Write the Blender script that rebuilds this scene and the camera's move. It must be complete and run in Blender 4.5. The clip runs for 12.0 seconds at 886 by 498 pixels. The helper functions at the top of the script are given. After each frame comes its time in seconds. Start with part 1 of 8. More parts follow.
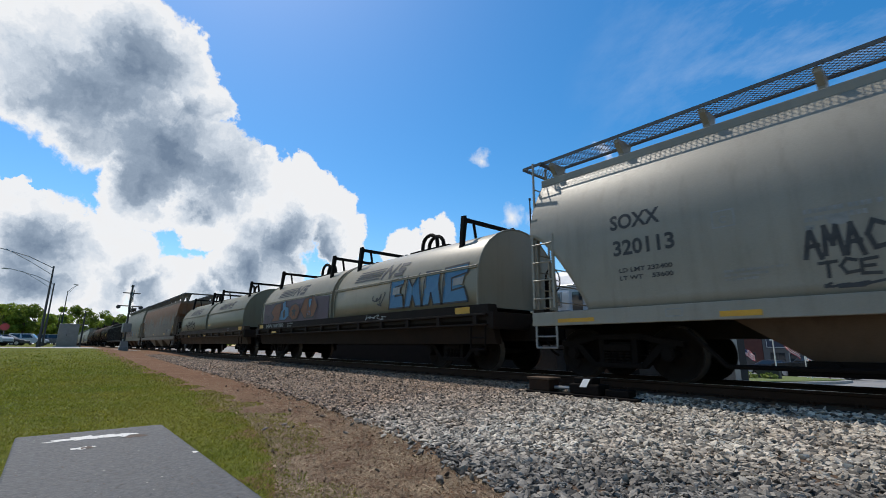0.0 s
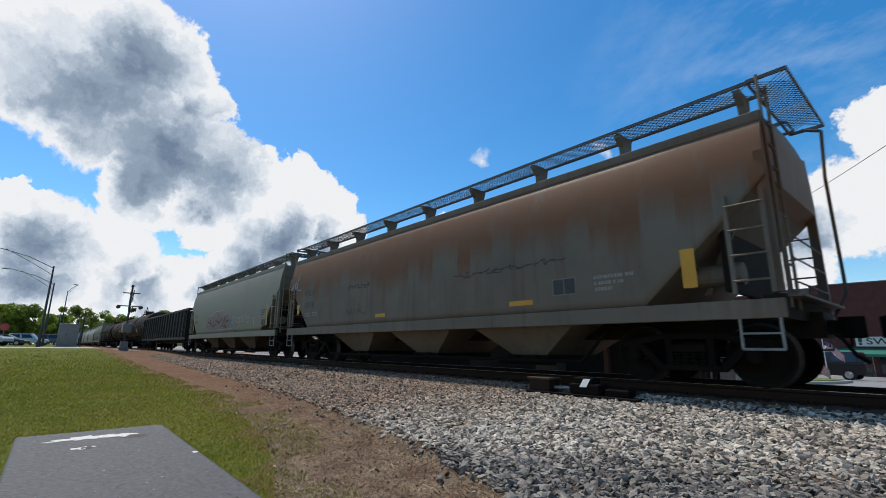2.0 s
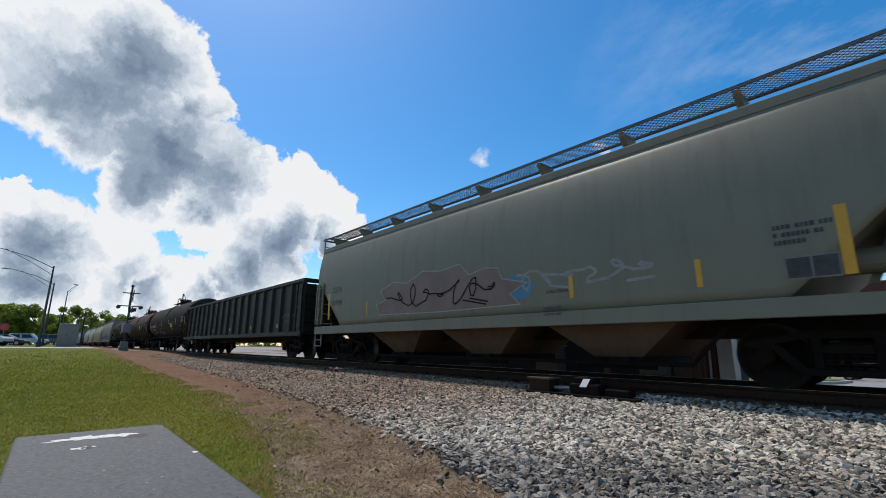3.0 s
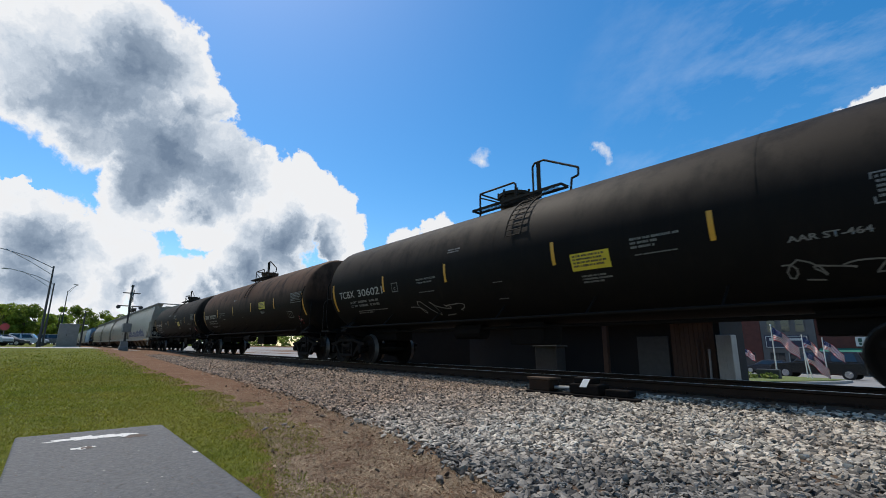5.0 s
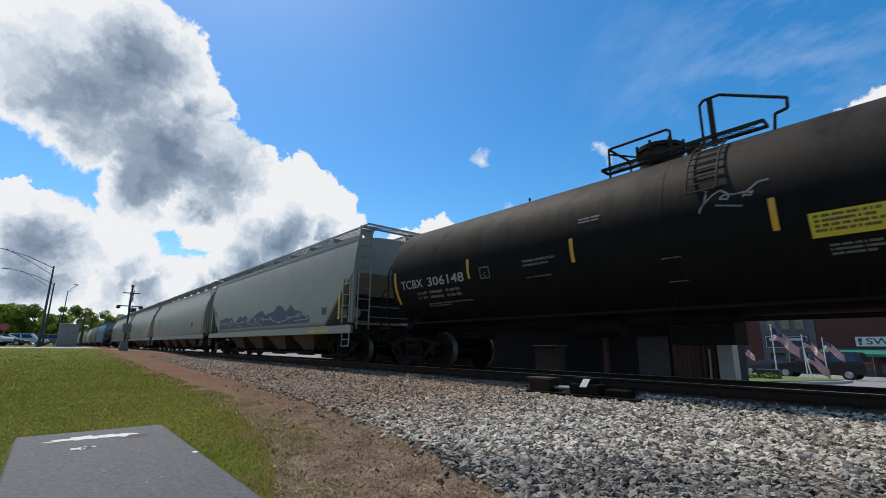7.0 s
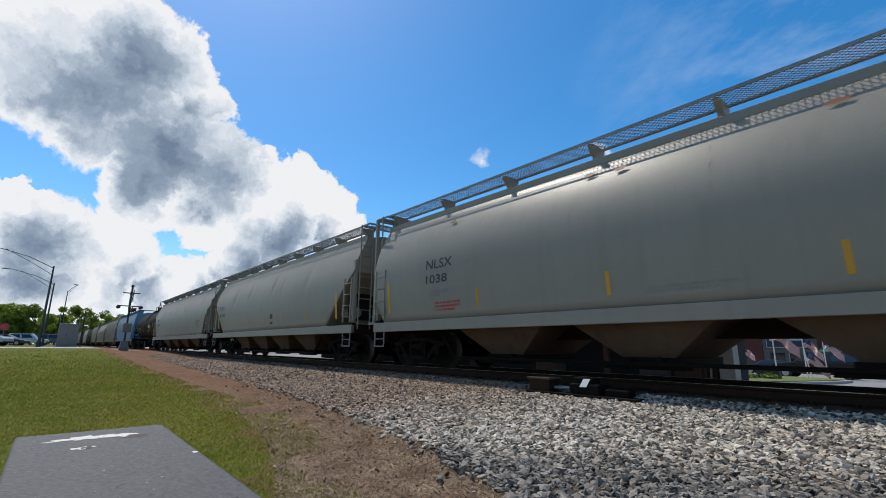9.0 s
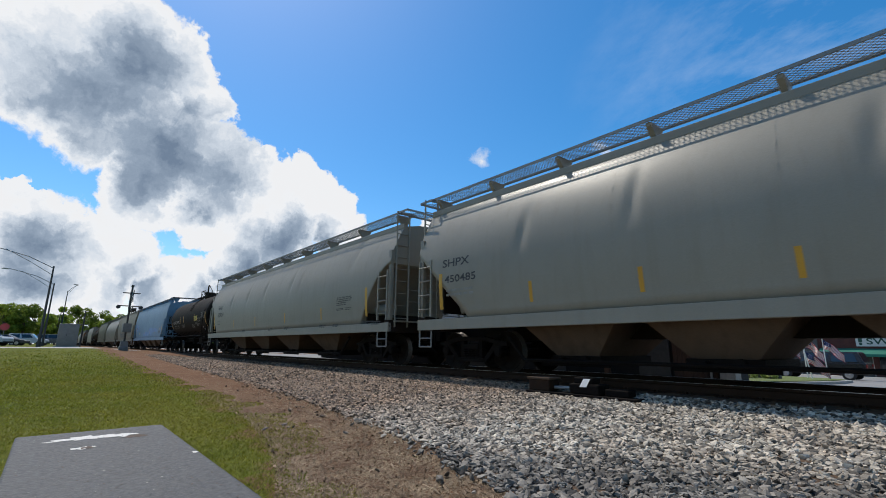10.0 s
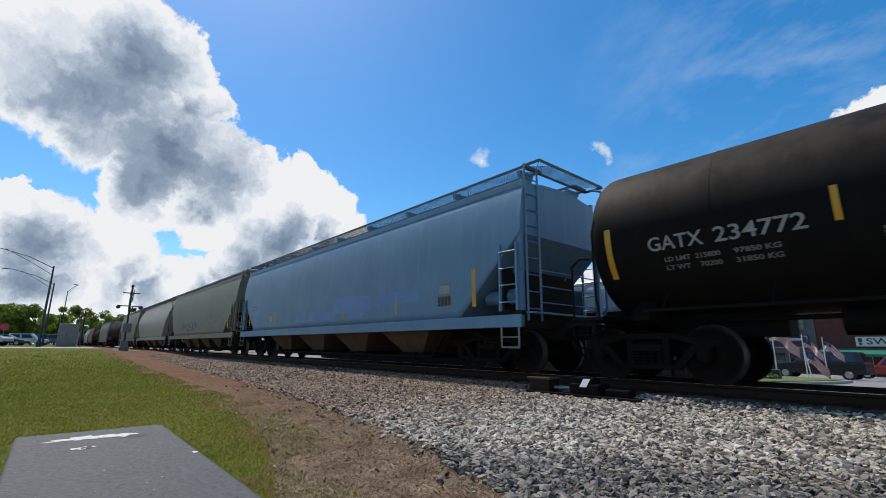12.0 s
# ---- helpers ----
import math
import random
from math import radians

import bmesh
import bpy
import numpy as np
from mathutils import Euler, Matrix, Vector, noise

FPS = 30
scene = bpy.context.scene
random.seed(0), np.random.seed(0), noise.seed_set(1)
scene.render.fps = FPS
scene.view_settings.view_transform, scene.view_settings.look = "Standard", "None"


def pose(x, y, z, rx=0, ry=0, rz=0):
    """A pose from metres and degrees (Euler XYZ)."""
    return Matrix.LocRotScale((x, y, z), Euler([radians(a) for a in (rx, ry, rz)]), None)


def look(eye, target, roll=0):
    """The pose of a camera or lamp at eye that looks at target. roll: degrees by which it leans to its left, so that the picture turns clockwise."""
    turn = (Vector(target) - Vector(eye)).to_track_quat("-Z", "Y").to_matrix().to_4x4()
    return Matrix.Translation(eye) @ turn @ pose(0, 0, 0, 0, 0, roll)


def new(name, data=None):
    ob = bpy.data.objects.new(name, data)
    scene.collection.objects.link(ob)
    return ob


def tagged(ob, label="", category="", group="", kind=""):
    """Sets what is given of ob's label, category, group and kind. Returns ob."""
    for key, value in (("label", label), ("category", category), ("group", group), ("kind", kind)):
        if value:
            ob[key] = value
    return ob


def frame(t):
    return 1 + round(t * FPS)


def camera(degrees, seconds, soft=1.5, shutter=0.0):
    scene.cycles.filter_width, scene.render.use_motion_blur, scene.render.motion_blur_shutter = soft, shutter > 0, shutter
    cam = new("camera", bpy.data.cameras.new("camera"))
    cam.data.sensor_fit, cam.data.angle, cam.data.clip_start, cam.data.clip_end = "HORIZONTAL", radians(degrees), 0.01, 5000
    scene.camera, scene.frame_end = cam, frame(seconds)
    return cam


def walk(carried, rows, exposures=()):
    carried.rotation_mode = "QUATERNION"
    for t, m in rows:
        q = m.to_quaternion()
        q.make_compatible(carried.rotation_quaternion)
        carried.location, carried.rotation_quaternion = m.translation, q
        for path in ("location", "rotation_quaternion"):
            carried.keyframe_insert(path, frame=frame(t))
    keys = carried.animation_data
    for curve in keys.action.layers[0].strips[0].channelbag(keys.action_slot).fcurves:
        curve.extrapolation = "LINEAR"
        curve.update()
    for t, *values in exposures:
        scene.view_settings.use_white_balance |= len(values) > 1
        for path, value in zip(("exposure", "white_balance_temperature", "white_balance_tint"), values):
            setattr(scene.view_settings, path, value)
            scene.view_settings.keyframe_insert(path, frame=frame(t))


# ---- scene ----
# The camera rests low beside the track and does not move.  z = 0 is the top of the rails.
cam = camera(89.73, 12.0, soft=0.9, shutter=0.045)
EYE = Vector((0.0, 0.0, 0.548))
AIM = Vector((-math.cos(radians(40.72)) * math.cos(radians(12.41)), math.sin(radians(40.72)) * math.cos(radians(12.41)), math.sin(radians(12.41))))
HOLD = look(EYE, EYE + AIM * 10, 0.46)
walk(cam, [(0, HOLD), (12, HOLD)], exposures=[(0, -0.06), (12, -0.06)])

YC = 8.80        # centre line of the track
SPEED = 19.72    # metres a second
CHECKS = (1.75, 4.9, 8.1, 11.3)   # moments at which the train hangs back for an instant
CHECK = 0.0333
SUN = Vector((-0.50, 0.035, 0.86)).normalized()   # towards the sun


# ---- light ----
def unit(az, el):
    a, e = radians(az), radians(el)
    return Vector((math.cos(a) * math.cos(e), math.sin(a) * math.cos(e), math.sin(e)))


def build_sky():
    world = bpy.data.worlds.new("sky")
    scene.world = world
    world.use_nodes = True
    nt = world.node_tree
    nt.nodes.clear()
    N, L = nt.nodes.new, nt.links.new

    def math_node(op, a, b=None, c=None):
        n = N("ShaderNodeMath")
        n.operation = op
        for i, v in enumerate((a, b, c)):
            if v is None:
                continue
            if isinstance(v, (int, float)):
                n.inputs[i].default_value = v
            else:
                L(v, n.inputs[i])
        return n.outputs[0]

    tc = N("ShaderNodeTexCoord")
    sky = N("ShaderNodeTexSky")
    sky.sky_type = "NISHITA"
    sky.sun_disc = False
    sky.sun_elevation = math.asin(SUN.z)
    sky.sun_rotation = math.atan2(SUN.x, SUN.y)
    sky.altitude, sky.air_density, sky.dust_density, sky.ozone_density = 100, 1.0, 0.5, 2.5
    hsv = N("ShaderNodeHueSaturation")
    hsv.inputs["Saturation"].default_value = 1.40
    hsv.inputs["Value"].default_value = 1.0
    hsv.inputs["Hue"].default_value = 0.4955
    L(sky.outputs[0], hsv.inputs["Color"])
    # direction, pushed about by billowing noise
    n1 = N("ShaderNodeTexNoise")
    n1.inputs["Scale"].default_value, n1.inputs["Detail"].default_value, n1.inputs["Roughness"].default_value = 9.0, 9.0, 0.62
    L(tc.outputs["Generated"], n1.inputs["Vector"])
    sub = N("ShaderNodeVectorMath")
    sub.operation = "SUBTRACT"
    L(n1.outputs["Color"], sub.inputs[0])
    sub.inputs[1].default_value = (0.5, 0.5, 0.5)
    sc = N("ShaderNodeVectorMath")
    sc.operation = "SCALE"
    L(sub.outputs[0], sc.inputs[0])
    sc.inputs["Scale"].default_value = 0.13
    add = N("ShaderNodeVectorMath")
    add.operation = "ADD"
    L(tc.outputs["Generated"], add.inputs[0])
    L(sc.outputs[0], add.inputs[1])

    # finer curls on top of the billows
    n1b = N("ShaderNodeTexNoise")
    n1b.inputs["Scale"].default_value, n1b.inputs["Detail"].default_value, n1b.inputs["Roughness"].default_value = 34.0, 6.0, 0.6
    L(tc.outputs["Generated"], n1b.inputs["Vector"])
    curl = N("ShaderNodeVectorMath")
    curl.operation = "MULTIPLY_ADD"
    L(n1b.outputs["Color"], curl.inputs[0])
    curl.inputs[1].default_value = (0.035, 0.035, 0.035)
    L(add.outputs[0], curl.inputs[2])
    add = N("ShaderNodeVectorMath")
    add.operation = "SUBTRACT"
    L(curl.outputs[0], add.inputs[0])
    add.inputs[1].default_value = (0.0175, 0.0175, 0.0175)

    def blobs(rows, vec):
        total = None
        for az, el, r in rows:
            dn = N("ShaderNodeVectorMath")
            dn.operation = "DISTANCE"
            L(vec, dn.inputs[0])
            dn.inputs[1].default_value = unit(az, el)
            m = math_node("MULTIPLY_ADD", dn.outputs["Value"], -1.0 / radians(r), 1.0)
            total = m if total is None else math_node("MAXIMUM", total, m)
        return total

    heaps = ((-174, 28, 9), (179.3, 31, 7), (173.5, 30, 5), (170.3, 26.8, 4.2), (178.6, 24, 8), (-165, 20, 8), (172.8, 20.7, 7.6), (166.8, 20, 5.3),
             (162, 20, 3.8), (157.8, 19.3, 4.4), (154.3, 16.9, 4.2), (153, 13.2, 4.1), (161, 14, 6.3), (168, 14.5, 5), (175, 15.4, 5),
             (-176, 10.5, 6), (-168, 11, 7), (177.4, 8.6, 6), (170, 4.5, 6), (161.5, 8, 6), (-179, 3.5, 7), (152, 9.5, 3.5), (144, 12.5, 3.4), (164.5, 9.0, 4.2), (-173.5, 13.2, 4.0))
    puffs = ((140, 13.5, 3.4), (91.5, 19.5, 4.6), (95, 13.5, 6.2),
             (101, 9.5, 5.4), (107, 7.5, 4.4), (80, 16, 9), (60, 20, 10), (-150, 14, 12), (-120, 22, 12), (-80, 15, 11), (-40, 24, 12), (10, 16, 12))
    wisps = blobs(((134.6, 23.6, 1.9), (129.5, 16.0, 2.6), (125.5, 15, 2.8), (121, 14.4, 2.6), (118.9, 23.3, 1.7)), add.outputs[0])
    field = math_node("MAXIMUM", blobs(heaps, add.outputs[0]), blobs(puffs, add.outputs[0]))
    # openings of blue between the heaps
    gaps = blobs(((-174.6, 16.6, 2.2), (-178.0, 15.0, 1.2)), add.outputs[0])
    field = math_node("SUBTRACT", field, math_node("MULTIPLY", math_node("MAXIMUM", gaps, 0.0), 1.5))
    mask = N("ShaderNodeMapRange")
    mask.interpolation_type = "SMOOTHSTEP"
    mask.inputs["From Min"].default_value, mask.inputs["From Max"].default_value = 0.12, 0.24
    L(field, mask.inputs["Value"])
    soft = N("ShaderNodeMapRange")
    soft.inputs["From Min"].default_value, soft.inputs["From Max"].default_value, soft.inputs["To Max"].default_value = 0.22, 0.95, 0.95
    L(wisps, soft.inputs["Value"])
    cover = math_node("MAXIMUM", mask.outputs[0], soft.outputs[0])
    # thin high veil
    n2 = N("ShaderNodeTexNoise")
    n2.inputs["Scale"].default_value, n2.inputs["Detail"].default_value, n2.inputs["Roughness"].default_value = 3.0, 10.0, 0.66
    mp = N("ShaderNodeMapping")
    mp.inputs["Scale"].default_value = (1.0, 3.2, 2.2)
    mp.inputs["Rotation"].default_value = (0.3, 0.5, 0.4)
    L(tc.outputs["Generated"], mp.inputs["Vector"])
    L(mp.outputs[0], n2.inputs["Vector"])
    near = blobs(((98, 28, 22), (112, 17, 12), (84, 38, 20)), tc.outputs["Generated"])
    veil = N("ShaderNodeMapRange")
    veil.inputs["From Min"].default_value, veil.inputs["From Max"].default_value, veil.inputs["To Max"].default_value = 0.48, 0.80, 0.42
    L(n2.outputs["Fac"], veil.inputs["Value"])
    thin = math_node("MULTIPLY", veil.outputs[0], math_node("MAXIMUM", near, 0.0))
    # grey undersides
    dark = blobs(((177, 28.5, 7.5), (172.8, 21, 8), (168, 18.5, 6), (-179, 25, 8), (169.2, 15.1, 3), (159.7, 12.4, 5), (-178, 18.5, 6), (-177.5, 6, 4), (172, 25, 4),
                  (155.5, 11.5, 4), (174, 17, 6), (166, 6, 3.4), (-179, 9.5, 4.6), (174, 5.5, 4), (163, 9, 4), (98, 11, 4), (-150, 12, 10), (-80, 12, 9), (10, 13, 9)), add.outputs[0])
    n3 = N("ShaderNodeTexNoise")
    n3.inputs["Scale"].default_value, n3.inputs["Detail"].default_value, n3.inputs["Roughness"].default_value = 7.0, 9.0, 0.62
    L(add.outputs[0], n3.inputs["Vector"])
    inner = N("ShaderNodeMapRange")
    inner.interpolation_type = "SMOOTHSTEP"
    inner.inputs["From Min"].default_value, inner.inputs["From Max"].default_value = 0.14, 0.46
    L(field, inner.inputs["Value"])
    body = math_node("MULTIPLY", math_node("MULTIPLY_ADD", dark, 0.84, 0.03), inner.outputs[0])
    shade = math_node("ADD", body, math_node("MULTIPLY_ADD", n3.outputs["Fac"], 1.5, -0.72))
    ramp = N("ShaderNodeValToRGB")
    els = ramp.color_ramp.elements
    els[0].position, els[0].color = 0.0, (0.90, 0.91, 0.93, 1)
    els[1].position, els[1].color = 0.95, (0.17, 0.235, 0.335, 1)
    for at, c in ((0.14, (0.90, 0.92, 0.95, 1)), (0.36, (0.64, 0.71, 0.80, 1)), (0.62, (0.33, 0.41, 0.52, 1))):
        e = els.new(at)
        e.color = c
    L(shade, ramp.inputs[0])
    # crests of the heaps stay bright
    scale_sky = N("ShaderNodeVectorMath")
    scale_sky.operation = "SCALE"
    L(hsv.outputs[0], scale_sky.inputs[0])
    scale_sky.inputs["Scale"].default_value = SKY
    mix1 = N("ShaderNodeMix")
    mix1.data_type = "RGBA"
    L(thin, mix1.inputs["Factor"])
    L(scale_sky.outputs[0], mix1.inputs["A"])
    mix1.inputs["B"].default_value = (0.8, 0.88, 1.0, 1)
    mix2 = N("ShaderNodeMix")
    mix2.data_type = "RGBA"
    L(cover, mix2.inputs["Factor"])
    L(mix1.outputs["Result"], mix2.inputs["A"])
    L(ramp.outputs[0], mix2.inputs["B"])
    bg = N("ShaderNodeBackground")
    L(mix2.outputs["Result"], bg.inputs["Color"])
    bg.inputs["Strength"].default_value = 1.0
    out = N("ShaderNodeOutputWorld")
    L(bg.outputs[0], out.inputs["Surface"])


SKY = 0.158
build_sky()
lamp = bpy.data.lights.new("sun", "SUN")
lamp.energy, lamp.angle, lamp.color = 3.95, radians(0.55), (1.0, 0.93, 0.82)
sun = new("sun", lamp)
sun.matrix_world = look(SUN * 50, (0, 0, 0))


# ---- materials ----
def surface(name, base, second=None, scale=3.0, rough=0.6, metal=0.0, bump=0.2, fine=60.0, streak=None, streak_amount=0.5, spots=None, spots_at=0.62,
            stretch=(1, 1, 1), streak_scale=(2.2, 2.2, 0.18), per_piece=0.0, spec=0.5, rough_var=0.15, band=None, panels=False, thin=0.0, beds=False):
    """A worn surface: two tones in soft patches, grain, optional runs down the face and spots."""
    m = bpy.data.materials.new(name)
    m.use_nodes = True
    nt = m.node_tree
    N, L = nt.nodes.new, nt.links.new
    b = nt.nodes["Principled BSDF"]
    tc = N("ShaderNodeTexCoord")
    mp = N("ShaderNodeMapping")
    mp.inputs["Scale"].default_value = stretch
    L(tc.outputs["Object"], mp.inputs["Vector"])

    def noise_tex(s, detail=5.0, rgh=0.6, vec=None):
        n = N("ShaderNodeTexNoise")
        n.inputs["Scale"].default_value, n.inputs["Detail"].default_value, n.inputs["Roughness"].default_value = s, detail, rgh
        L(vec or mp.outputs[0], n.inputs["Vector"])
        return n.outputs["Fac"]

    def rng(v, a, z, lo=0.0, hi=1.0):
        n = N("ShaderNodeMapRange")
        n.inputs["From Min"].default_value, n.inputs["From Max"].default_value = a, z
        n.inputs["To Min"].default_value, n.inputs["To Max"].default_value = lo, hi
        L(v, n.inputs["Value"])
        return n.outputs[0]

    def mix(f, a, c):
        n = N("ShaderNodeMix")
        n.data_type = "RGBA"
        L(f, n.inputs["Factor"])
        for key, v in (("A", a), ("B", c)):
            if isinstance(v, tuple):
                n.inputs[key].default_value = (*v, 1)
            else:
                L(v, n.inputs[key])
        return n.outputs["Result"]

    second = second or tuple(c * 0.72 for c in base)
    broad = noise_tex(scale)
    grain = noise_tex(fine, 3.0)
    col = mix(rng(broad, 0.35, 0.68), base, second)
    col = mix(rng(grain, 0.3, 0.75, 0.0, 0.30), col, tuple(c * 0.6 for c in second))
    if streak:
        mp2 = N("ShaderNodeMapping")
        mp2.inputs["Scale"].default_value = streak_scale
        L(tc.outputs["Object"], mp2.inputs["Vector"])
        runs = noise_tex(2.0, 6.0, 0.65, mp2.outputs[0])
        col = mix(rng(runs, 0.50, 0.78, 0.0, streak_amount), col, streak)
    if spots:
        sp = noise_tex(scale * 3.3, 8.0, 0.72)
        col = mix(rng(sp, spots_at, spots_at + 0.06, 0.0, 0.9), col, spots)
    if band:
        # rust bled through a belt of the side, panel by panel; on tanks a paler top
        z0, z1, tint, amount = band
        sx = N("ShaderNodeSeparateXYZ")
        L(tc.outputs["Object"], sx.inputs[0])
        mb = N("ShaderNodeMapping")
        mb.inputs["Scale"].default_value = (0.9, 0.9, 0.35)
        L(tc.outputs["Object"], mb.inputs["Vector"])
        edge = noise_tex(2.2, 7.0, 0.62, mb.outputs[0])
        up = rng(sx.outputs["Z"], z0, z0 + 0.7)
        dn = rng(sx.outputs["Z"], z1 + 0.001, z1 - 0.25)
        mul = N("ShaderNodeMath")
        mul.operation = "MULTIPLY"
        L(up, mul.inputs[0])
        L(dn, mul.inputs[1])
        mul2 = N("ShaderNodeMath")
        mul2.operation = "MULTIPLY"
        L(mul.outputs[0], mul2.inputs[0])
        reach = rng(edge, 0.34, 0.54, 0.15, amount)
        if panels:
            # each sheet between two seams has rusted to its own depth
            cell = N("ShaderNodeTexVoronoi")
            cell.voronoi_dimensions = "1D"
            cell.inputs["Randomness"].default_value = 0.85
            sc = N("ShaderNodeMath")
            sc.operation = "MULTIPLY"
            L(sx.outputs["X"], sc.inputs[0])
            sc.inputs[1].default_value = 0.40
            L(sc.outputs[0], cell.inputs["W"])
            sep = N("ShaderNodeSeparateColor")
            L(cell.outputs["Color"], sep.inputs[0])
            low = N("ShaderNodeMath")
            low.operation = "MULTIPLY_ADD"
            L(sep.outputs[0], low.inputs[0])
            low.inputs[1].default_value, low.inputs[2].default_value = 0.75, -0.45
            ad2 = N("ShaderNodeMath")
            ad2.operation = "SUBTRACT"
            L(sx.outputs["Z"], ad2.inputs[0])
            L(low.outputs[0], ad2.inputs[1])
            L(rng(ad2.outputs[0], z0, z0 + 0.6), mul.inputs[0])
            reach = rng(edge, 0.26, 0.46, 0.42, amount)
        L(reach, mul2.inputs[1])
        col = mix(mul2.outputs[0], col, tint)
    if beds:
        # rust dust along the line to the rear, older dark stone along the toe
        sb = N("ShaderNodeSeparateXYZ")
        L(tc.outputs["Object"], sb.inputs[0])
        drift = noise_tex(0.9, 5.0, 0.6)
        for wx, wy, w0, lo, hi, tint, amount in ((-1.0, 0.25, 0.0, 5.2, 8.6, (0.185, 0.110, 0.062), 0.80), (0.32, -1.0, 4.80, -0.35, 0.55, (0.095, 0.088, 0.078), 0.74)):
            u = N("ShaderNodeMath")
            u.operation = "MULTIPLY_ADD"
            L(sb.outputs["X"], u.inputs[0])
            u.inputs[1].default_value, u.inputs[2].default_value = wx, w0
            v = N("ShaderNodeMath")
            v.operation = "MULTIPLY_ADD"
            L(sb.outputs["Y"], v.inputs[0])
            v.inputs[1].default_value = wy
            L(u.outputs[0], v.inputs[2])
            w = N("ShaderNodeMath")
            w.operation = "MULTIPLY_ADD"
            L(drift, w.inputs[0])
            w.inputs[1].default_value = 1.6
            L(v.outputs[0], w.inputs[2])
            col = mix(rng(w.outputs[0], lo + 0.8, hi + 0.8, 0.0, amount), col, tint)
    if per_piece:
        oi = N("ShaderNodeObjectInfo")
        ge = N("ShaderNodeNewGeometry")
        ad = N("ShaderNodeMath")
        ad.operation = "ADD"
        L(oi.outputs["Random"], ad.inputs[0])
        L(ge.outputs["Random Per Island"], ad.inputs[1])
        fr = N("ShaderNodeMath")
        fr.operation = "FRACT"
        L(ad.outputs[0], fr.inputs[0])
        hv = N("ShaderNodeHueSaturation")
        L(col, hv.inputs["Color"])
        L(rng(fr.outputs[0], 0, 1, 1 - per_piece, 1 + per_piece), hv.inputs["Value"])
        col = hv.outputs[0]
    L(col, b.inputs["Base Color"])
    L(rng(grain, 0.2, 0.8, max(0.03, rough - rough_var), min(1.0, rough + rough_var)), b.inputs["Roughness"])
    b.inputs["Metallic"].default_value = metal
    b.inputs["Specular IOR Level"].default_value = spec
    if bump:
        bp = N("ShaderNodeBump")
        bp.inputs["Strength"].default_value = bump
        bp.inputs["Distance"].default_value = 0.01
        L(grain, bp.inputs["Height"])
        L(bp.outputs[0], b.inputs["Normal"])
    if thin:
        tr = N("ShaderNodeBsdfTranslucent")
        L(col, tr.inputs["Color"])
        mx = N("ShaderNodeMixShader")
        mx.inputs[0].default_value = thin
        L(b.outputs[0], mx.inputs[1])
        L(tr.outputs[0], mx.inputs[2])
        L(mx.outputs[0], nt.nodes["Material Output"].inputs["Surface"])
    return m


def glow(name, colour, strength):
    m = bpy.data.materials.new(name)
    m.use_nodes = True
    b = m.node_tree.nodes["Principled BSDF"]
    b.inputs["Base Color"].default_value = (*colour, 1)
    b.inputs["Emission Color"].default_value = (*colour, 1)
    b.inputs["Emission Strength"].default_value = strength
    return m


def glass(name, tint=(0.02, 0.025, 0.03)):
    m = bpy.data.materials.new(name)
    m.use_nodes = True
    b = m.node_tree.nodes["Principled BSDF"]
    b.inputs["Base Color"].default_value = (*tint, 1)
    b.inputs["Roughness"].default_value = 0.05
    b.inputs["Specular IOR Level"].default_value = 0.8
    return m


RUST = (0.16, 0.065, 0.03)
GRIME = (0.06, 0.045, 0.035)
M_GREY = surface("grey_hopper_paint", (0.2596, 0.2428, 0.1982), (0.2260, 0.2108, 0.1705), 0.5, 0.45, streak=(0.1352, 0.1159, 0.0857), streak_amount=0.35, bump=0.05)
M_WHITE = surface("pale_hopper_paint", (0.2900, 0.2640, 0.2110), (0.2500, 0.2270, 0.1800), 0.45, 0.45, streak=(0.1697, 0.1420, 0.0991), streak_amount=0.35, bump=0.05)
M_SILVER = surface("weathered_light_grey_paint", (0.2932, 0.2688, 0.2159), (0.2377, 0.2159, 0.1705), 0.6, 0.5, streak=(0.1126, 0.0890, 0.0630), streak_amount=0.4, bump=0.05)
M_OLIVE = surface("faded_grey_green_paint", (0.1898, 0.1772, 0.1252), (0.1562, 0.1504, 0.1067), 0.5, 0.5, streak=(0.0764, 0.0580, 0.0336), streak_amount=0.45, bump=0.06)
M_RUSTY = surface("rusted_pale_paint", (0.172, 0.143, 0.104), (0.125, 0.102, 0.074), 0.5, 0.65, streak=(0.085, 0.036, 0.016), streak_amount=0.75, spots=(0.0946, 0.0430, 0.0206), spots_at=0.66, bump=0.12, band=(2.40, 3.95, (0.150, 0.058, 0.015), 0.99), panels=True)
M_BLUE = surface("faded_light_blue_paint", (0.125, 0.255, 0.375), (0.095, 0.205, 0.32), 0.6, 0.5, streak=(0.22, 0.32, 0.40), streak_amount=0.45, bump=0.06)
M_BLUE_DK = surface("repainted_blue_patch", (0.10, 0.22, 0.45), (0.14, 0.28, 0.50), 1.4, 0.5, bump=0.05)
M_TAN = surface("dusty_tan_grey_paint", (0.2377, 0.2050, 0.1445), (0.1915, 0.1638, 0.1126), 0.5, 0.55, streak=(0.1126, 0.0790, 0.0454), streak_amount=0.5, bump=0.06)
# Tank bands: dust and the light on the upper shell, both put into the colour.
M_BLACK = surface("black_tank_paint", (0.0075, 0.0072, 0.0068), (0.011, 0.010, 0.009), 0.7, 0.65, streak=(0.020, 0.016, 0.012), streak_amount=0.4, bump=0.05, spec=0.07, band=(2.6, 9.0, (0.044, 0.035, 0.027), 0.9))
